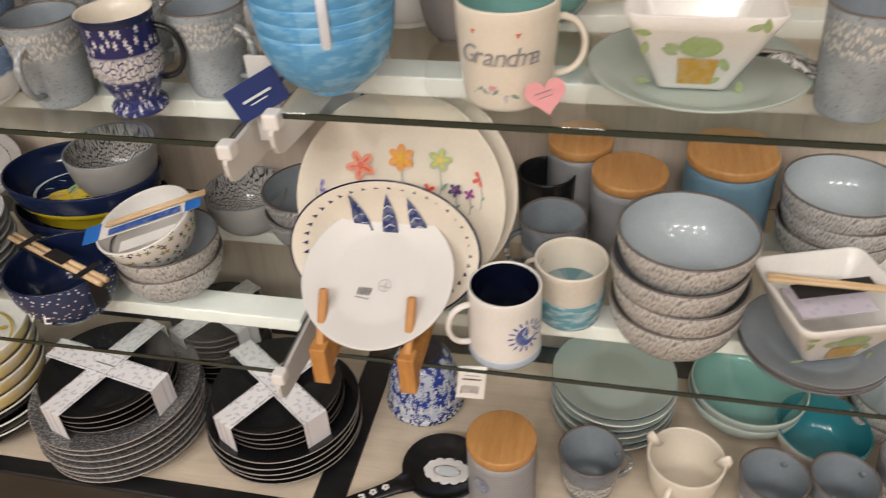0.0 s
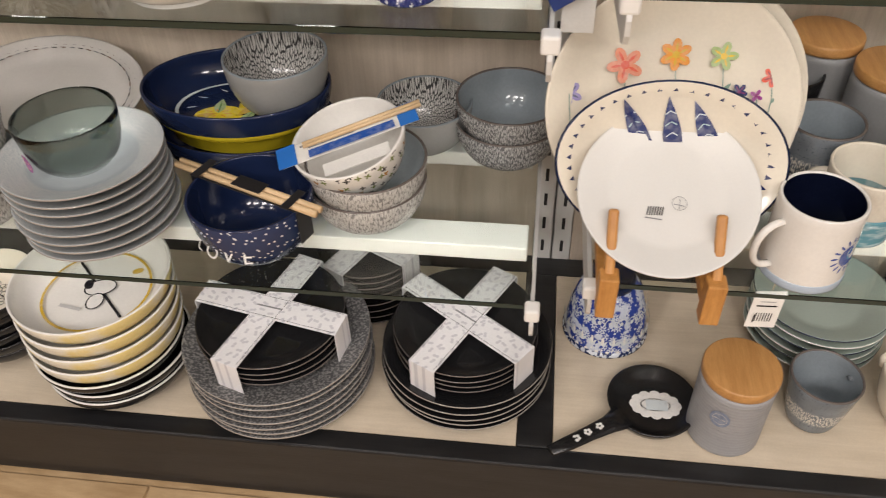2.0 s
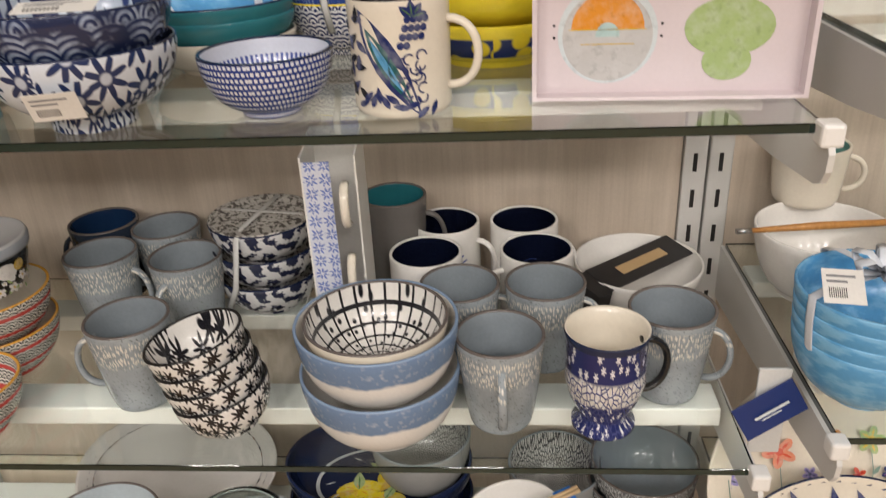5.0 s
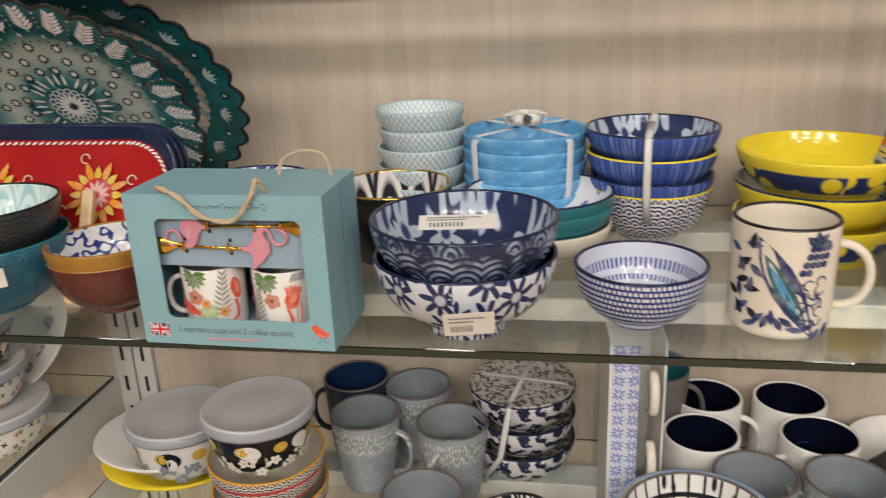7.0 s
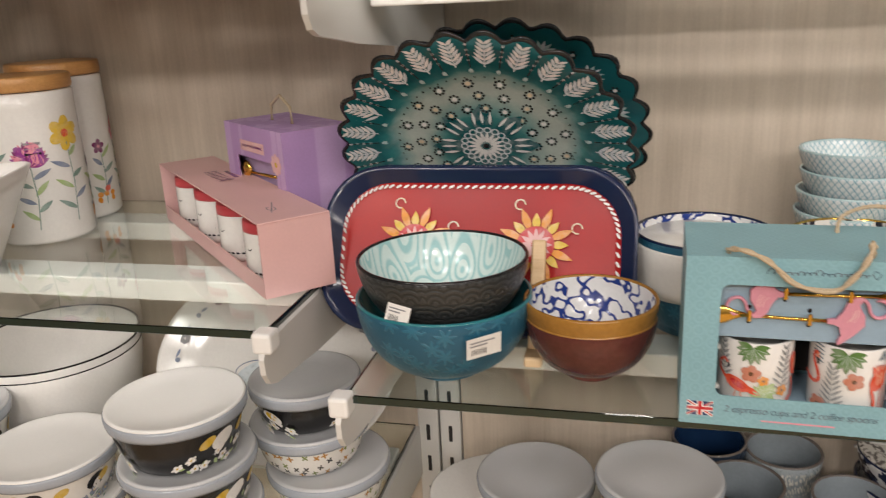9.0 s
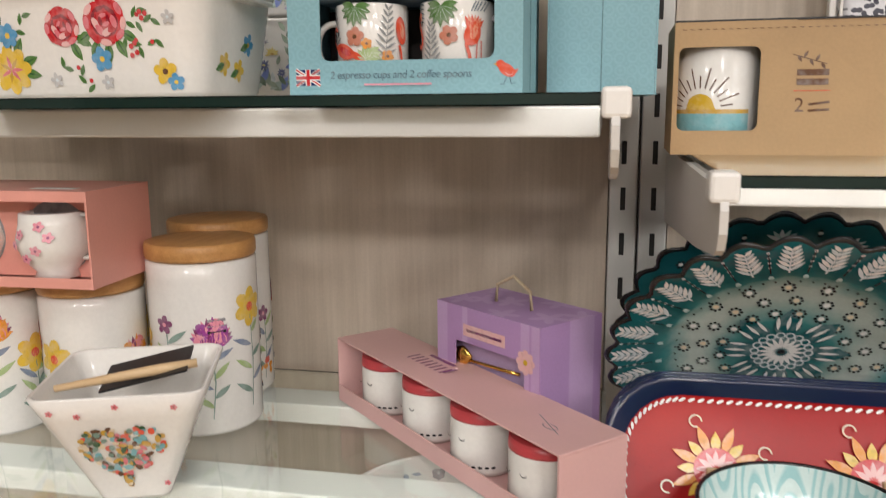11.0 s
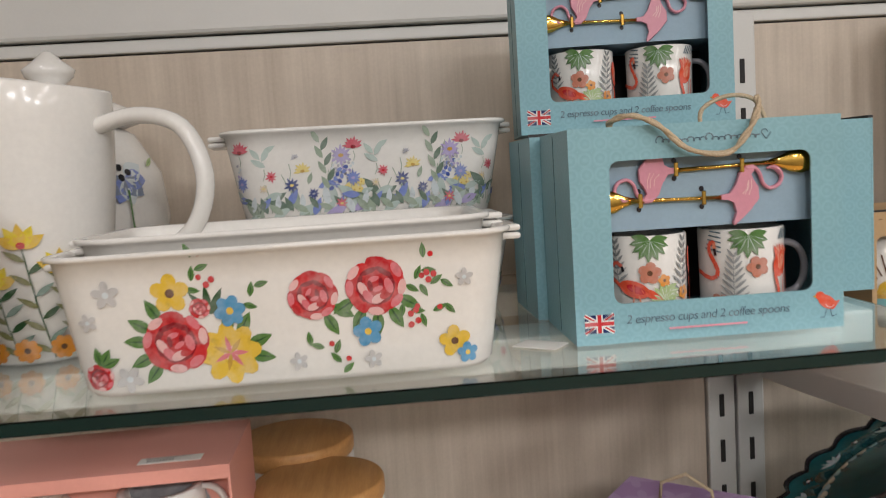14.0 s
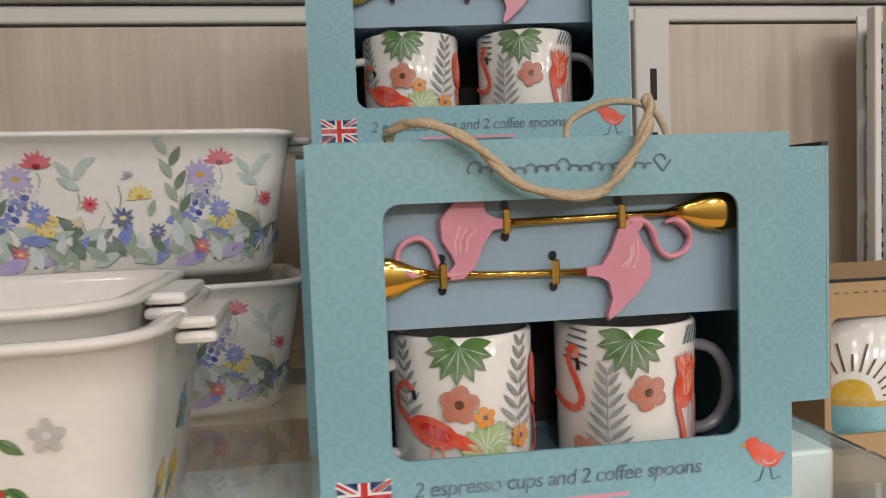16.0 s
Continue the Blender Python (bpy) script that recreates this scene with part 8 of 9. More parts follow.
for k, cx in enumerate((0.054, 0.149)):
    p = Print(on_plane(0, 0, 0.034), 0.0004)
    p.add(ell(cx, 0.044, 0.037, 0.036, 0, 24), "grey").put(ts_, "cut_out", "dark cut-out in the card")
    po_ = under(lathe("sugar_bowl" if k == 0 else "creamer", [(0.014, 0), (0.019, 0), (0.017, 0.006), (0.026, 0.018), (0.032, 0.034), (0.028, 0.052), (0.024 if k == 0 else 0.027, 0.062), (0.022, 0.063), (0.02, 0.05), (0.001, 0.02)], [white_glaze], None, 48), ts_, "white china with pink flowers")
    po_.matrix_basis = pose(cx, 0.030, 0.006) @ Matrix.Diagonal((1.13, 1.13, 1.02, 1.0))
    p = Print(on_round(lambda v: 0.0325 - abs(v - 0.034) * 0.22, -90), 0.0012)
    if k == 0:
        for i in range(40):
            p.add(ell(0.013 * math.cos(i * 2.4) * math.sqrt(i / 40), 0.036 + 0.010 * math.sin(i * 2.4) * math.sqrt(i / 40), 0.0026, 0.0022, i, 7), ("pink", "rose_pale", "purple")[i % 3])
        p.leaf(-0.004, 0.024, 0.014, 0.006, 190, "leaf_pale").leaf(0.004, 0.024, 0.014, 0.006, -10, "leaf_pale")
    else:
        for u, v in ((-0.012, 0.044), (0.006, 0.052), (0.014, 0.042), (0.004, 0.030), (-0.006, 0.022), (-0.018, 0.034)):
            p.blossom(u, v, 0.005, 5, "pink", "plum")
        h_ = under(rings("handle", handle_loops(0.026, 0.018, 0.060, 0.016, 0.003), [white_glaze]), po_)
    p.put(po_, "rose_decoration")
    if k == 0:
        under(lathe("lid", [(0.023, 0.063), (0.020, 0.068), (0.008, 0.072), (0.006, 0.076), (0.007, 0.079), (0.001, 0.080)], [white_glaze], None, 40), po_)
ps = price_tag(ts_, pose(W_ - 0.045, 0.02, T_ + 0.0006, -90, 0, 0), 0.045, 0.012)

# ---- bay c: lower shelf ----
lid_lbl = "white lidded storage bowl with small printed motifs"
for x, y, z, R, H, m_, lb_, d_ in (
        (-1.786, 0.794, 0.0, 0.076, 0.066, petal_white, lid_lbl, None), (-1.786, 0.794, 0.066, 0.076, 0.066, black_glaze, "black lidded storage bowl with white daisies", "dark"), (-1.790, 0.794, 0.132, 0.076, 0.066, black_glaze, "black lidded storage bowl with white daisies", "dark"),
        (-1.672, 0.915, 0.0, 0.077, 0.060, petal_white, lid_lbl, None), (-1.692, 0.916, 0.060, 0.074, 0.056, petal_white, lid_lbl, None), (-1.692, 0.914, 0.116, 0.068, 0.056, black_glaze, "black lidded storage bowl with white daisies", "dark"),
        (-2.125, 0.800, 0.0, 0.080, 0.072, white_glaze, lid_lbl, "pale"), (-2.125, 0.800, 0.072, 0.080, 0.078, white_glaze, lid_lbl, "pale"),
        (-1.966, 0.790, 0.0, 0.078, 0.062, white_glaze, lid_lbl, "pale"), (-1.966, 0.790, 0.062, 0.078, 0.062, white_glaze, lid_lbl, "pale")):
    lidded(x, y, LOWC + z, R, H, m_, lb_, white=(z == 0.132 or x == -1.966), dots=d_, rz=x * 300)
for i in range(2):
    bowl(-2.105, 0.985, LOWC + 0.012 * i, 0.118, 0.150, white_glaze, white_glaze, black_glaze, "large white serving bowl with a fine dark rim", 0.06, 0.85, "white serving bowls")
gp = plate(0, 0, 0, 0.178, white_glaze, white_glaze, white_glaze, "white oval platter with a grey garland border, leaning on the panel", 0.022, 0.66, m=leaning(-1.786, 0.962, LOWC + 0.002, 0.134, 33), squash=0.75)
p = Print(lambda u, v, h: (u, v, 0.0165 + h), 0.0010)
for k in range(44):
    a = math.tau * k / 44
    u, v = 0.148 * math.cos(a), 0.148 * 0.75 * math.sin(a)
    if k % 4 == 0:
        p.blossom(u, v, 0.0085, 7, "grey", "pale_grey", k, 0.42)
    elif k % 4 == 2:
        p.add(ell(u, v, 0.0042, 0.0036, a, 10), "dusk")
    else:
        p.leaf(u, v, 0.014, 0.0042, math.degrees(a) + 78, "dusk", False)
p.put(gp, "painted_garland")
p = Print(on_top(0.0085), 0.0008)
p.add(ell(-0.02, -0.012, 0.042, 0.020, 0.35, 24), "gull").add(ell(0.012, 0.020, 0.018, 0.014, 0.2, 18), "gull").line(arc(-0.02, -0.012, 0.040, 40, 200, 14, 0.020), 0.0014, "dusk")
p.put(gp, "painted_motif", "pale blue painted centre motif")
ob = bowl(-2.290, 0.870, LOWC, 0.075, 0.110, pattern("orange_stripe", (0.62, 0.10, 0.03), [lambda m: (m.less(m.f("FRACT", m.xyz(m.cyl(1.0, 1.6, 1))[0]), 0.3), (0.72, 0.66, 0.50))]), cream_glaze, cream_glaze, "orange and cream striped bowl", 0.045, 0.7)

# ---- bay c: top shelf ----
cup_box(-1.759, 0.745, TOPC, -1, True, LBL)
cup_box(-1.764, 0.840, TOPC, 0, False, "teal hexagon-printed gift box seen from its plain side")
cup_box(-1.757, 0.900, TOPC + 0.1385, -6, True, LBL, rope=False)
cup_box(-1.577, 0.945, TOPC, 90, False, "teal hexagon-printed gift box turned end on")


def loaf(x, y, z, L, B, H, label, motif, taper=0.010, group="", rz=0.0):
    """A rounded rectangular baking dish with a small grip at each end, from its base's middle."""
    ob = thing("loaf_dish", label, "baking dish", group, pose(x, y, z, 0, 0, rz))
    lp = [tray_loop(L - taper - 0.02, B - taper - 0.02, 0.012, 0.001), tray_loop(L - taper - 0.004, B - taper - 0.004, 0.018, 0.0), tray_loop(L - taper, B - taper, 0.022, 0.004)]
    for i in range(1, 6):
        s = i / 5
        lp.append(tray_loop(L - taper + taper * s, B - taper + taper * s, 0.022 + 0.003 * s, 0.004 + (H - 0.008) * s))
    lp += [tray_loop(L + 0.003, B + 0.003, 0.026, H - 0.003), tray_loop(L + 0.0035, B + 0.0035, 0.026, H - 0.001), tray_loop(L + 0.002, B + 0.002, 0.025, H), tray_loop(L - 0.003, B - 0.003, 0.022, H - 0.0005), tray_loop(L - 0.005, B - 0.005, 0.020, H - 0.004), tray_loop(L - taper - 0.004, B - taper - 0.004, 0.016, 0.008), tray_loop(L * 0.3, B * 0.3, 0.005, 0.007)]
    under(rings("dish", lp, [white_glaze]), ob)
    for s in (-1, 1):
        for k in range(2):
            g = part("grip", cuboid(min(s * L, s * (L + 0.014)), max(s * L, s * (L + 0.014)), -0.024, 0.024, H - 0.006 - 0.005 * k, H - 0.002 - 0.005 * k, 0.0018), white_glaze, ob)
    sl = taper / (H - 0.004)
    rad = 0.022

    def round_face(u, v, h):
        grow = sl * max(0.0, v - 0.004)
        flat_, front = L - taper + grow - rad, B - taper + grow
        s = 1 if u > 0 else -1
        over = abs(u) - flat_
        if over <= 0:
            return (u, -front - h, v)
        a = min(over / rad, math.pi / 2)
        return (s * (flat_ + (rad + h) * math.sin(a)), -(front - rad) - (rad + h) * math.cos(a) + max(0.0, over - rad * math.pi / 2), v)
    p = Print(lambda u, v, h: round_face(u, v * H / 0.077, h), 0.0005, 0.00003)
    motif(p)
    p.put(ob, "floral_decoration", "hand-painted flower decoration")
    q = Print(lambda u, v, h: (L - taper + sl * max(0.0, v - 0.004) + h, u, v), 0.0005, 0.00003)
    for u, v in ((-B * 0.35, H * 0.3), (B * 0.2, H * 0.5), (0.0, H * 0.25)):
        q.blossom(u, v, 0.009, 5, ("yellow", "sky")[u > 0], "ochre").leaf(u, v, 0.014, 0.006, 200, "leaf")
    q.put(ob, "floral_decoration")
    return ob


def roses(p):
    def sprig(u, v, deg, n, berry=True):
        for i in range(n):
            a = radians(deg + i * 14)
            q = (u + 0.0058 * i * math.cos(a), v + 0.0058 * i * math.sin(a))
            p.leaf(q[0], q[1], 0.0085, 0.0036, math.degrees(a) + (40 if i % 2 else -40), "leaf")
            if berry and i % 2:
                p.add(ell(q[0] + 0.004, q[1] + 0.002, 0.0016, 0.0016, 0, 9), "red")
    for cx, cy, r, lv in ((-0.060, 0.028, 0.0180, (150, 175, 205, 230, 120)), (0.0165, 0.0475, 0.0150, (300, 330)), (0.0515, 0.0510, 0.0185, (210, 240, 270, 300, 330))):
        for a in lv:
            p.leaf(cx + r * 0.75 * math.cos(radians(a)), cy + r * 0.75 * math.sin(radians(a)), 0.0145, 0.0068, a, "leaf")
    for a in (20, -10, 60, 90):
        p.leaf(-0.031 + 0.010 * math.cos(radians(a)), 0.020 + 0.010 * math.sin(radians(a)), 0.015, 0.0068, a, "leaf")
    for a in (60, 95, 130, 30):
        p.leaf(-0.040, 0.042, 0.016, 0.0042, a, "leaf_dark", False)
    sprig(-0.052, 0.056, 30, 4)
    sprig(-0.022, 0.046, 25, 3, False)
    sprig(0.068, 0.050, 10, 4)
    sprig(0.066, 0.040, -60, 5)
    sprig(0.030, 0.004, 80, 5)
    sprig(0.076, 0.050, -20, 3, False)
    p.blossom(-0.060, 0.0545, 0.0105, 5, "yellow", "brown", 0.3, 0.40).blossom(-0.031, 0.020, 0.0170, 8, "yellow", "rose_pale", 0.1, 0.30)
    for i in range(7):
        p.add(leafp(-0.031, 0.020, 0.010, 0.0026, i * 0.9), ("rose_pink", "ochre")[i % 2])
    p.rose(-0.060, 0.028, 0.0190, 2).rose(0.0165, 0.0475, 0.0150, 5).rose(0.0515, 0.0505, 0.0182, 9).rose(-0.045, 0.0455, 0.0062, 3)
    p.blossom(-0.029, 0.0430, 0.0086, 6, "sky", "yellow", 0.2, 0.38).blossom(0.0455, 0.0260, 0.0084, 5, "sky", "yellow", 0.5, 0.42).blossom(0.094, 0.0170, 0.0090, 5, "yellow", "brown", 0.4, 0.40).blossom(0.101, 0.010, 0.0060, 5, "sky", "yellow", 0.4, 0.40)
    for bx, bz in ((0.070, 0.034), (0.074, 0.030), (0.070, 0.028), (0.073, 0.036), (0.081, 0.052), (0.084, 0.055), (0.080, 0.056), (-0.040, 0.058), (-0.037, 0.0605)):
        p.add(ell(bx, bz, 0.0018, 0.0018, 0, 9), "red")
    for gx, gz, r in ((-0.0936, 0.0560, 0.0075), (-0.087, 0.010, 0.0075), (0.006, 0.0125, 0.0052), (0.0476, 0.0105, 0.0052), (-0.105, 0.042, 0.005), (0.101, 0.052, 0.005)):
        p.blossom(gx, gz, r, 5, "pale_grey", "gull", gx * 90, 0.30)
    p.rose(-0.103, 0.012, 0.0085, 4)
    for a in (60, 100, 20):
        p.leaf(-0.101, 0.018, 0.011, 0.005, a, "leaf")


def meadow(p):
    """Watercolour wildflowers that repeat along the side."""
    for base in (-0.102, -0.014, 0.074):
        def at(a, b):
            return base + a * 0.00128, 0.0045 + b * 0.00150

        def clear(a, b, m=0.006):
            u, v = at(a, b)
            return abs(u) < 0.112 - m

        def stem(a0, b0, a1, b1, c="soft_green"):
            if clear(a0, b0) and clear(a1, b1):
                (u0, v0), (u1, v1) = at(a0, b0), at(a1, b1)
                p.line([(u0, v0), ((u0 + u1) / 2 + 0.0012, (v0 + v1) / 2), (u1, v1)], 0.0006, c)

        def daisy(a, b, r, c, heart, a0=0, a1=360, n=12):
            if clear(a, b):
                u, v = at(a, b)
                r *= 1.02
                for k in range(n):
                    p.leaf(u, v, r * (1 if k % 2 else 0.85), r * 0.30, a0 + (a1 - a0) * k / (n - 1 if a1 - a0 < 360 else n), c, False)
                p.add(ell(u, v, r * 0.25, r * 0.17, 0, 8), heart)

        def leafy(a, b, size, deg, c):
            if clear(a, b, 0.008):
                u, v = at(a, b)
                size *= 1.4
                p.leaf(u, v, size, size * 0.38, deg, c, False)
        for a0, b0, a1, b1 in ((0, 30, 0, 35), (14, 28, 13, 22), (29, 20, 29, 17), (29, 22, 29, 30), (-4, 12, -1, 26), (17, 5, 14, 20), (33, 5, 24, 25), (46, 4, 58, 38), (48, 12, 53, 26), (60, 2, 68, 20), (80, 4, 100 - 8, 20)):
            stem(a0, b0, a1, b1)
        for a, b, sz, dg, c in ((8, 10, 0.012, 165, "deep_green"), (15, 10, 0.012, 30, "deep_green"), (13, 6, 0.013, 150, "soft_green"), (19, 6, 0.012, 15, "soft_green"), (6, 3, 0.010, 60, "deep_green"), (12, 2, 0.011, 120, "soft_green"), (28, 6, 0.015, 150, "deep_green"), (32, 6, 0.014, 95, "soft_green"), (36, 3, 0.012, 20, "soft_green"), (40, 3, 0.010, 60, "soft_teal"), (24, 15, 0.011, 195, "soft_teal"), (56, 8, 0.013, 100, "soft_teal"), (58, 5, 0.012, 40, "soft_teal"), (64, 3, 0.011, 30, "deep_green"), (72, 6, 0.013, 140, "soft_green"), (84, 12, 0.013, 135, "deep_green"), (0, 12, 0.012, 150, "soft_teal"), (-6, 6, 0.014, 200, "soft_violet"), (3, 12, 0.011, 175, "soft_blue"), (78, 8, 0.013, 200, "soft_violet"), (70, 12, 0.010, 20, "soft_teal"), (40, 19, 0.007, 70, "soft_green"), (90, 8, 0.010, 20, "soft_blue"), (46, 17, 0.010, 20, "soft_blue"), (13, 32, 0.009, 60, "soft_teal"), (12, 33, 0.008, 130, "soft_teal"), (14, 36, 0.008, 30, "soft_teal"), (15, 29, 0.009, 150, "soft_teal")):
            leafy(a, b, sz, dg, c)
        for k in range(22):
            leafy(2 + k * 3.1, 2 + 6 * ((k * 0.62) % 1.0), 0.008 + 0.004 * ((k * 0.37) % 1.0), 20 + 140 * ((k * 0.41) % 1.0), ("soft_teal", "gull", "soft_green", "soft_blue", "deep_green")[k % 5])
        for k in range(7):
            leafy(53 - k * 0.8, 16 + k * 4.0, 0.0085, 60 if k % 2 else 120, ("soft_green", "deep_green")[k % 2])
        daisy(0, 37, 0.0085, "soft_red", "rose_dark", 8, 172, 8)
        daisy(18, 24, 0.0050, "soft_red", "rose_red", n=9)
        daisy(37, 26, 0.0072, "soft_yellow", "ochre", 0, 190, 8)
        daisy(61, 33, 0.0088, "soft_violet", "ochre")
        daisy(-1, 21, 0.0066, "soft_blue", "soft_violet")
        daisy(30, 19, 0.0066, "soft_navy", "soft_yellow", n=9)
        daisy(43, 14, 0.0050, "soft_navy", "lilac_grey", n=9)
        daisy(60, 8, 0.0054, "rose_pink", "soft_yellow", n=8)
        daisy(13, 18, 0.0038, "sand", "soft_yellow", n=8)
        daisy(33, 33, 0.0036, "lilac_grey", "grey", 20, 200, 6)
        for k in range(26):
            a, b = -7 + 7.2 * math.cos(k * 2.4) * math.sqrt(k / 26), 28 + 5.0 * math.sin(k * 2.4) * math.sqrt(k / 26)
            if clear(a, b):
                p.add(ell(*at(a, b), 0.0014, 0.0011, k, 7), ("lilac_grey", "gull", "soft_violet", "grey")[k % 4])
        for k in range(10):
            a, b = 62 - k * 0.7 + 1.6 * (-1) ** k, 27 - k * 1.2
            if clear(a, b):
                p.add(ell(*at(a, b), 0.0021, 0.0016, 0.4 * k, 8), ("soft_blue", "blue")[k % 3 == 0])
        for k in range(9):
            a, b = 68 + 5.5 * math.cos(k * 2.4) * math.sqrt(k / 9), 17 + 5.0 * math.sin(k * 2.4) * math.sqrt(k / 9)
            if clear(a, b):
                p.blossom(*at(a, b), 0.0030, 5, "soft_yellow", "ochre", k, 0.42)


loaf(-2.018, 0.772, TOPC, 0.128, 0.068, 0.081, "white loaf dish painted with red roses and yellow flowers", roses)
ob = loaf(-2.016, 0.776, TOPC + 0.023, 0.116, 0.062, 0.066, "white loaf dish nested inside another flowered one", lambda p: p.line([(-0.05, 0.02), (-0.04, 0.02)], 0.001, "leaf"))
loaf(-1.968, 0.962, TOPC, 0.112, 0.062, 0.074, "white loaf dish painted with a wildflower meadow", meadow, 0.012, "wildflower loaf dishes", 7)
loaf(-1.972, 0.965, TOPC + 0.077, 0.113, 0.062, 0.078, "white loaf dish painted with a wildflower meadow", meadow, 0.012, "wildflower loaf dishes", 7)

st = thing("price_sticker", "small frosted white sticker lying on the glass shelf", "sticker", m=pose(-1.866, 0.757, TOPC + 0.0006, -90, 0, 0))
part("slip", cuboid(-0.015, 0.015, -0.0004, 0, -0.010, 0.010), card_white, st).matrix_basis = pose(0, 0, 0, 0, 38, 0)

# white pitcher and teapot
pt_ = thing("pitcher", "tall white pitcher with flowers round its foot", "pitcher", m=pose(-2.211, 0.862, TOPC, 0, 0, -14))
pb_ = under(lathe("body", [(0.030, 0.001), (0.038, 0.0), (0.041, 0.003), (0.047, 0.040), (0.055, 0.085), (0.060, 0.130), (0.062, 0.170), (0.0625, 0.192), (0.0615, 0.194), (0.059, 0.192), (0.056, 0.13), (0.038, 0.02), (0.001, 0.012)], [white_glaze], None, 64), pt_)
for q in pb_.data.vertices:
    if q.co.z > 0.12:
        k = (q.co.z - 0.12) / 0.074
        q.co.z -= k * (-0.002 + 0.16 * q.co.x)
        if q.co.x < -0.02:
            q.co.x -= k * (-0.02 - q.co.x) * 0.35
under(rings("handle", tube(smooth([(0.057, 0, 0.160), (0.090, 0, 0.166), (0.122, 0, 0.156), (0.136, 0, 0.122), (0.126, 0, 0.088), (0.096, 0, 0.070), (0.050, 0, 0.070)]), 0.0078, n=14, flat=0.75, side=(0, 1, 0)), [white_glaze]), pt_)
p = Print(on_round(lambda v: 0.0415 + v * 0.165, -78), 0.0012, 0.00004)
for u, h_ in ((-0.044, 0.052), (-0.026, 0.074), (-0.004, 0.058), (0.016, 0.084), (0.038, 0.066)):
    p.line([(u + 0.008, 0.004), (u + 0.003, h_ * 0.5), (u, h_)], 0.0009, "leaf_dark")
    for i in range(9):
        p.leaf(u + 0.007 - i * 0.0008, 0.008 + i * h_ * 0.095, 0.015, 0.0042, 35 if i % 2 else 145, ("olive", "leaf_grey", "olive", "leaf_dark")[i % 4], False)
    for k in range(5):
        p.leaf(u, h_ - 0.003, 0.017, 0.0075, 30 + k * 30, ("yellow", "lemon")[k % 2], False)
    p.add(ell(u, h_ - 0.001, 0.0028, 0.0024, 0, 9), "rose_red")
for u in (-0.036, -0.012, 0.008, 0.03):
    p.blossom(u, 0.011, 0.0085, 8, "orange", "brown", u * 9, 0.36)
p.put(pt_, "floral_decoration")
tp3 = thing("teapot", "white round teapot with a blue painted flower", "teapot", m=pose(-2.244, 1.010, TOPC, 0, 0, 24))
under(lathe("body", [(0.04, 0.001), (0.052, 0.0), (0.055, 0.004), (0.080, 0.045), (0.091, 0.090), (0.086, 0.130), (0.066, 0.165), (0.058, 0.170), (0.050, 0.168), (0.01, 0.165)], [white_glaze], None, 64), tp3)
ld_ = under(lathe("lid", [(0.056, 0.1705), (0.072, 0.176), (0.075, 0.180), (0.070, 0.186), (0.040, 0.200), (0.018, 0.206), (0.012, 0.212), (0.020, 0.219), (0.022, 0.225), (0.012, 0.233), (0.005, 0.240), (0.001, 0.242)], [white_glaze], None, 56), tp3)
p = Print(on_round(lambda v: 0.0915 - (v - 0.09) ** 2 * (3.6 if v > 0.09 else 5.5), -60), 0.0012)
p.line([(0.002, 0.05), (0.001, 0.08), (0.0, 0.115)], 0.0018, "leaf").leaf(0.002, 0.05, 0.030, 0.006, 55, "leaf_pale").leaf(0.002, 0.05, 0.026, 0.006, 125, "leaf").leaf(0.030, 0.135, 0.016, 0.005, 30, "leaf_pale")
for k in range(6):
    p.leaf(0.0, 0.125, 0.023, 0.018, -150 + k * 36, ("dusk", "soft_blue", "gull")[k % 3], False)
for k in range(9):
    p.add(ell(0.0 + 0.005 * math.cos(k * 2.1), 0.130 + 0.005 * math.sin(k * 2.1), 0.0032, 0.0028, k, 9), "ink")
p.put(tp3, "painted_flower", "pale blue flower with a dark heart")
lm = mug(-2.238, 0.752, TOPC, 0.042, 0.112, cream_glaze, cream_glaze, cream_glaze, "white mug painted with orange berries and leaves", 200, 0.036, waist=0.0)
cup_print(lm, lambda p: botanic(p, 0.13, 0.040, 8, "coral"), 0.042, 0.036, 0.112, -75.0)

# ---- bay b: top shelf ----
kb = thing("gift_box", "brown kraft box with a sunrise mug in its window", "gift box", m=pose(-1.562, 0.885, TOPB, 0, 0, -1))
W_, D_, T_ = 0.215, 0.10, 0.108
part("base", cuboid(0, W_, 0.002, D_, 0, 0.002), kraft, kb)
part("top", cuboid(0, W_, 0.002, D_, T_ - 0.002, T_), kraft, kb)
part("back", cuboid(0, W_, D_, D_ + 0.002, 0, T_), kraft, kb)
part("end", cuboid(W_ - 0.002, W_, 0.002, D_, 0.002, T_ - 0.002), kraft, kb)
part("end", cuboid(0, 0.002, 0.002, D_, 0.002, T_ - 0.002), kraft, kb)
fr = window_panel("front", W_, T_, (-W_ / 2 + 0.004, -W_ / 2 + 0.068, 0.020, 0.088), 0.006, 0.002, kraft, kb, "kraft front with a rounded window")
fr.matrix_basis = pose(W_ / 2, 0, 0)
part("front_backing", cuboid(0.078, W_ - 0.002, 0.0004, 0.0019, 0.002, T_ - 0.002), kraft, kb)
# black sheet added before the kraft back, as shade behind the mug
part("inner_shade", cuboid(0.003, W_ - 0.003, D_ - 0.004, D_ - 0.002, 0.003, T_ - 0.003), card_black, kb)
# black strip in place of the shade under the lid edge
part("lid_gap_shade", cuboid(0.0, W_, 0.001, 0.004, T_ + 0.0001, T_ + 0.0016), card_black, kb, "black strip for the shaded gap under the lid flap")
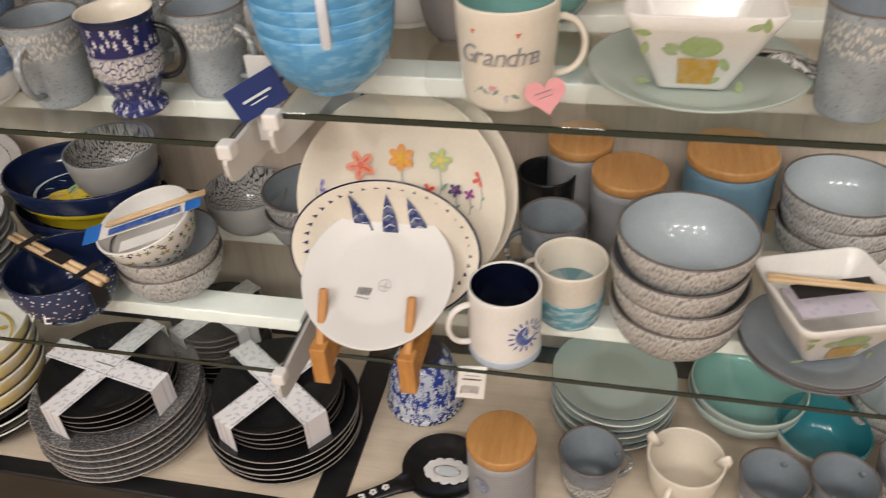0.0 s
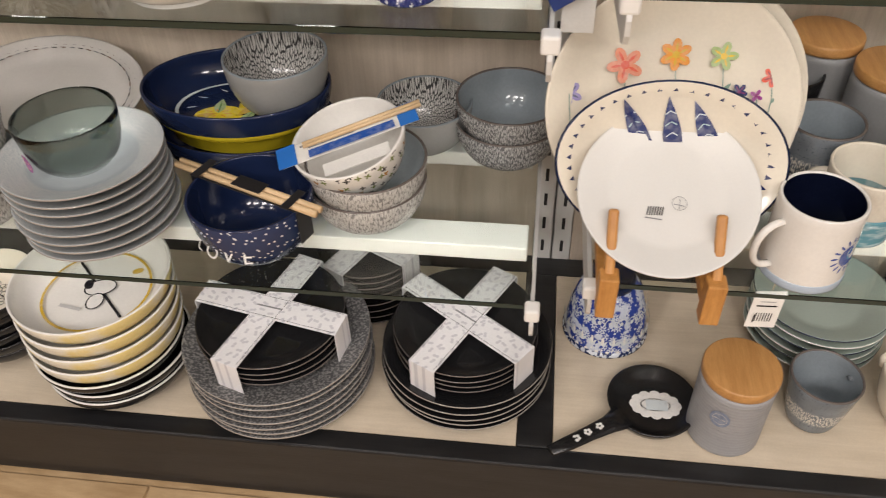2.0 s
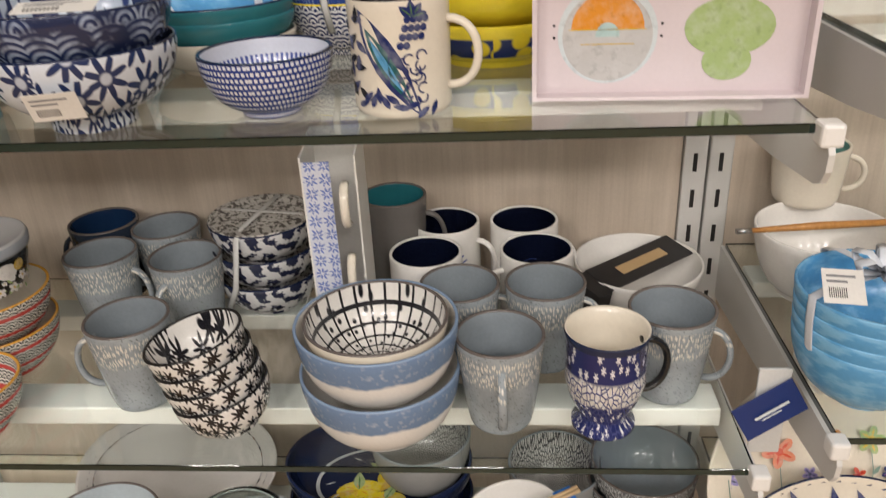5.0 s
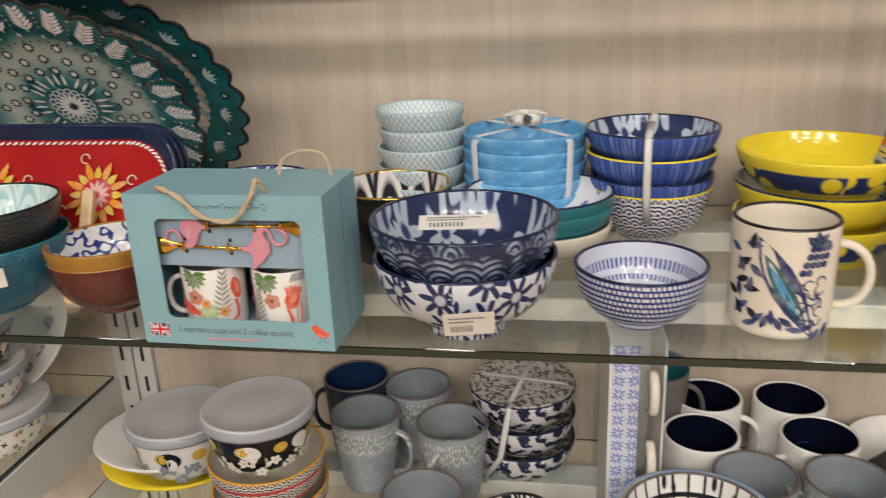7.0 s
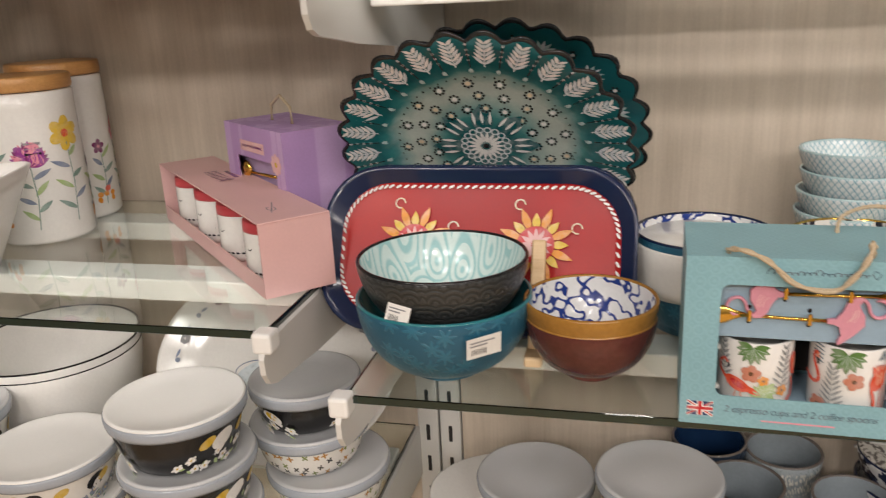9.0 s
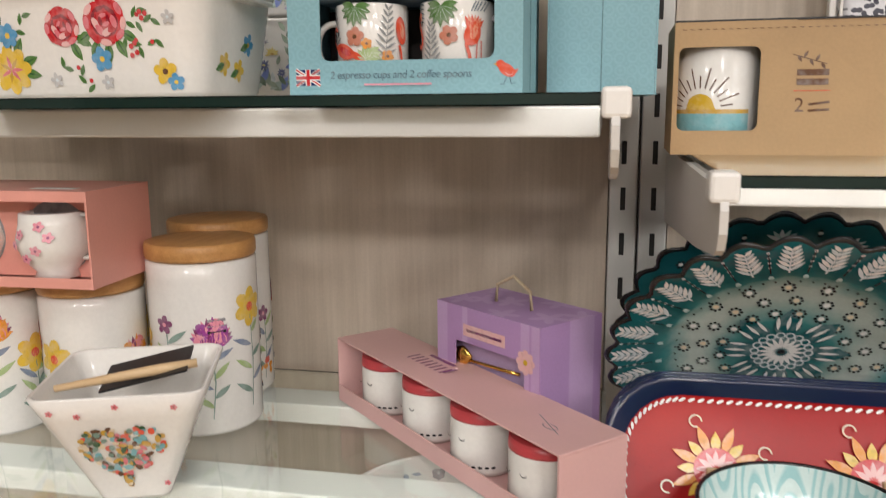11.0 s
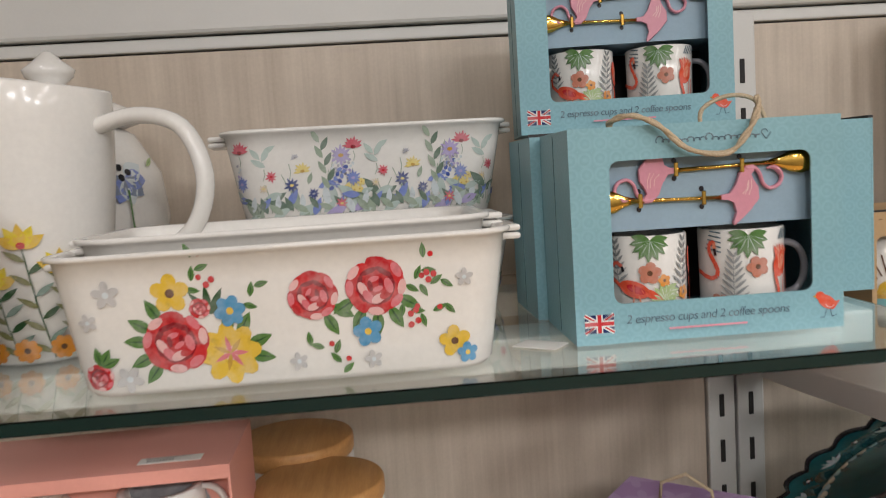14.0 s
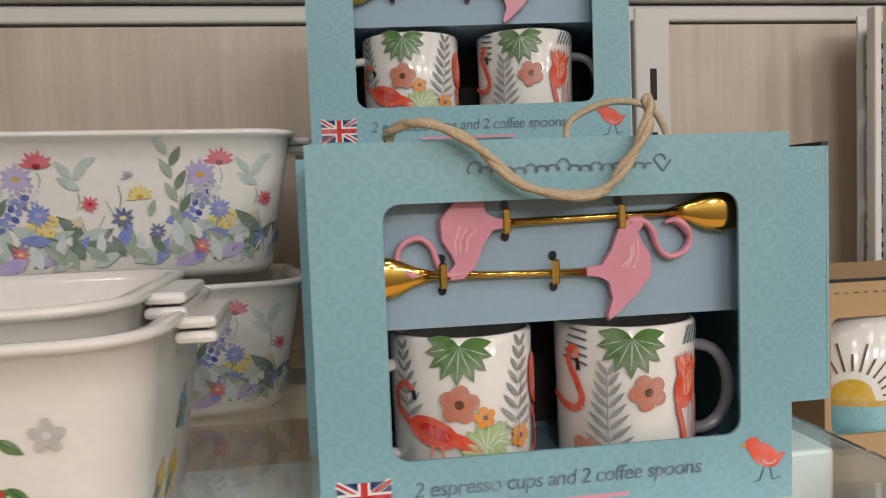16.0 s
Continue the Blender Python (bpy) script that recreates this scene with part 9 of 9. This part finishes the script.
su = under(lathe("sunrise_mug", [(0.030, 0), (0.034, 0), (0.036, 0.004), (0.036, 0.086), (0.034, 0.087), (0.032, 0.08), (0.001, 0.07)], [white_glaze], None, 48), kb, "white mug printed with a yellow sunrise")
su.matrix_basis = pose(0.0385, 0.040, 0.004)
p = Print(on_round(lambda v: 0.036, -116), 0.0006)
for k in range(24):
    u0, u1 = -0.042 + k * 0.0035, -0.0385 + k * 0.0035
    p.k = 0
    p.add([(u0, 0.004), (u1, 0.004), (u1, 0.030), (u0, 0.030)], "aqua").add([(u0, 0.030), (u1, 0.030), (u1, 0.0335), (u0, 0.0335)], "ochre")
for k in range(8):
    u0, u1 = -0.0128 + k * 0.0032, -0.0096 + k * 0.0032
    p.k = 0
    p.add([(u0, 0.0335), (u1, 0.0335), (u1, 0.0335 + math.sqrt(max(0, 0.0128 ** 2 - u1 * u1))), (u0, 0.0335 + math.sqrt(max(0, 0.0128 ** 2 - u0 * u0)))], "mustard")
for i in range(13):
    a = radians(8 + i * 13.7)
    r1 = 0.034 if i % 2 else 0.027
    p.line([(0.017 * math.cos(a), 0.034 + 0.017 * math.sin(a)), (r1 * math.cos(a), 0.034 + r1 * math.sin(a))], 0.0012, "brown")
p.put(su, "sunrise_print")
p = Print(on_plane(0.006, 0, 0.0), 0.0003)
for i in range(5):
    p.leaf(0.090 + i * 0.0045, 0.080 - i * 0.0015, 0.006, 0.0024, 60 if i % 2 else -60, "brown", False)
p.line([(0.086, 0.081), (0.112, 0.073)], 0.0006, "brown").line([(0.090, 0.0665), (0.114, 0.0665)], 0.0050, "brown").line([(0.090, 0.059), (0.114, 0.059)], 0.0050, "brown").line([(0.088, 0.052), (0.116, 0.052)], 0.0006, "coral").line([(0.100, 0.041), (0.116, 0.043)], 0.002, "brown").line([(0.100, 0.036), (0.116, 0.037)], 0.002, "brown")
for i in range(34):
    p.line([(0.0 + i * 0.006, 0.102), (0.003 + i * 0.006, 0.102)], 0.0006, "brown")
p.put(kb, "printed_text", "brown printed brand bars and leaf sprig")
words("2", kb, Matrix.Translation((0.099, -0.0005, 0.040)) @ pose(0, 0, 0, 90, 0, 0), 0.016, "brown", "numeral")
tb_ = thing("gift_box", "tall white box with blue tile and black vine mugs", "gift box", m=pose(-1.406, 1.046, TOPB))
part("frame", cuboid(0, 0.006, 0.0, 0.010, 0, 0.30, 0.0008, 1), card_white, tb_)
part("frame", cuboid(0.096, 0.102, 0.0, 0.036, 0, 0.30, 0.0008, 1), card_white, tb_)
part("back", cuboid(0.012, 0.102, 0.036, 0.038, 0, 0.30), card_white, tb_)
part("post", cuboid(0.010, 0.0125, 0.0, 0.004, 0, 0.30), card_white, tb_)
for k in range(4):
    o_ = part("mug", cuboid(-0.040, 0.040, 0, 0.029, 0, 0.070, 0.009, 3), vine_box if k % 2 else tile_box, tb_, "black vine-printed mug" if k % 2 else "blue tile-printed mug", True)
    o_.matrix_basis = pose(0.054, 0.006, 0.002 + k * 0.0735)


# ---- floor planks ----
fl = bpy.data.objects["floor"]
plank_mesh = None
for row in range(17):
    for col in range(6):
        if (row % 3) * 0.4 + col * 1.2 - 4.6 > 1.4:
            continue
        if plank_mesh is None:
            po = part("plank", cuboid(-0.598, 0.598, -0.098, 0.098, -0.0038, 0.0, 0.001, 1), floor_wood, fl)
            plank_mesh = po.data
        else:
            po = new("plank", plank_mesh)
            po.parent = fl
        po.matrix_basis = pose(-4.0 + col * 1.2 + (row % 3) * 0.4, 0.56 - row * 0.2, 0.0)
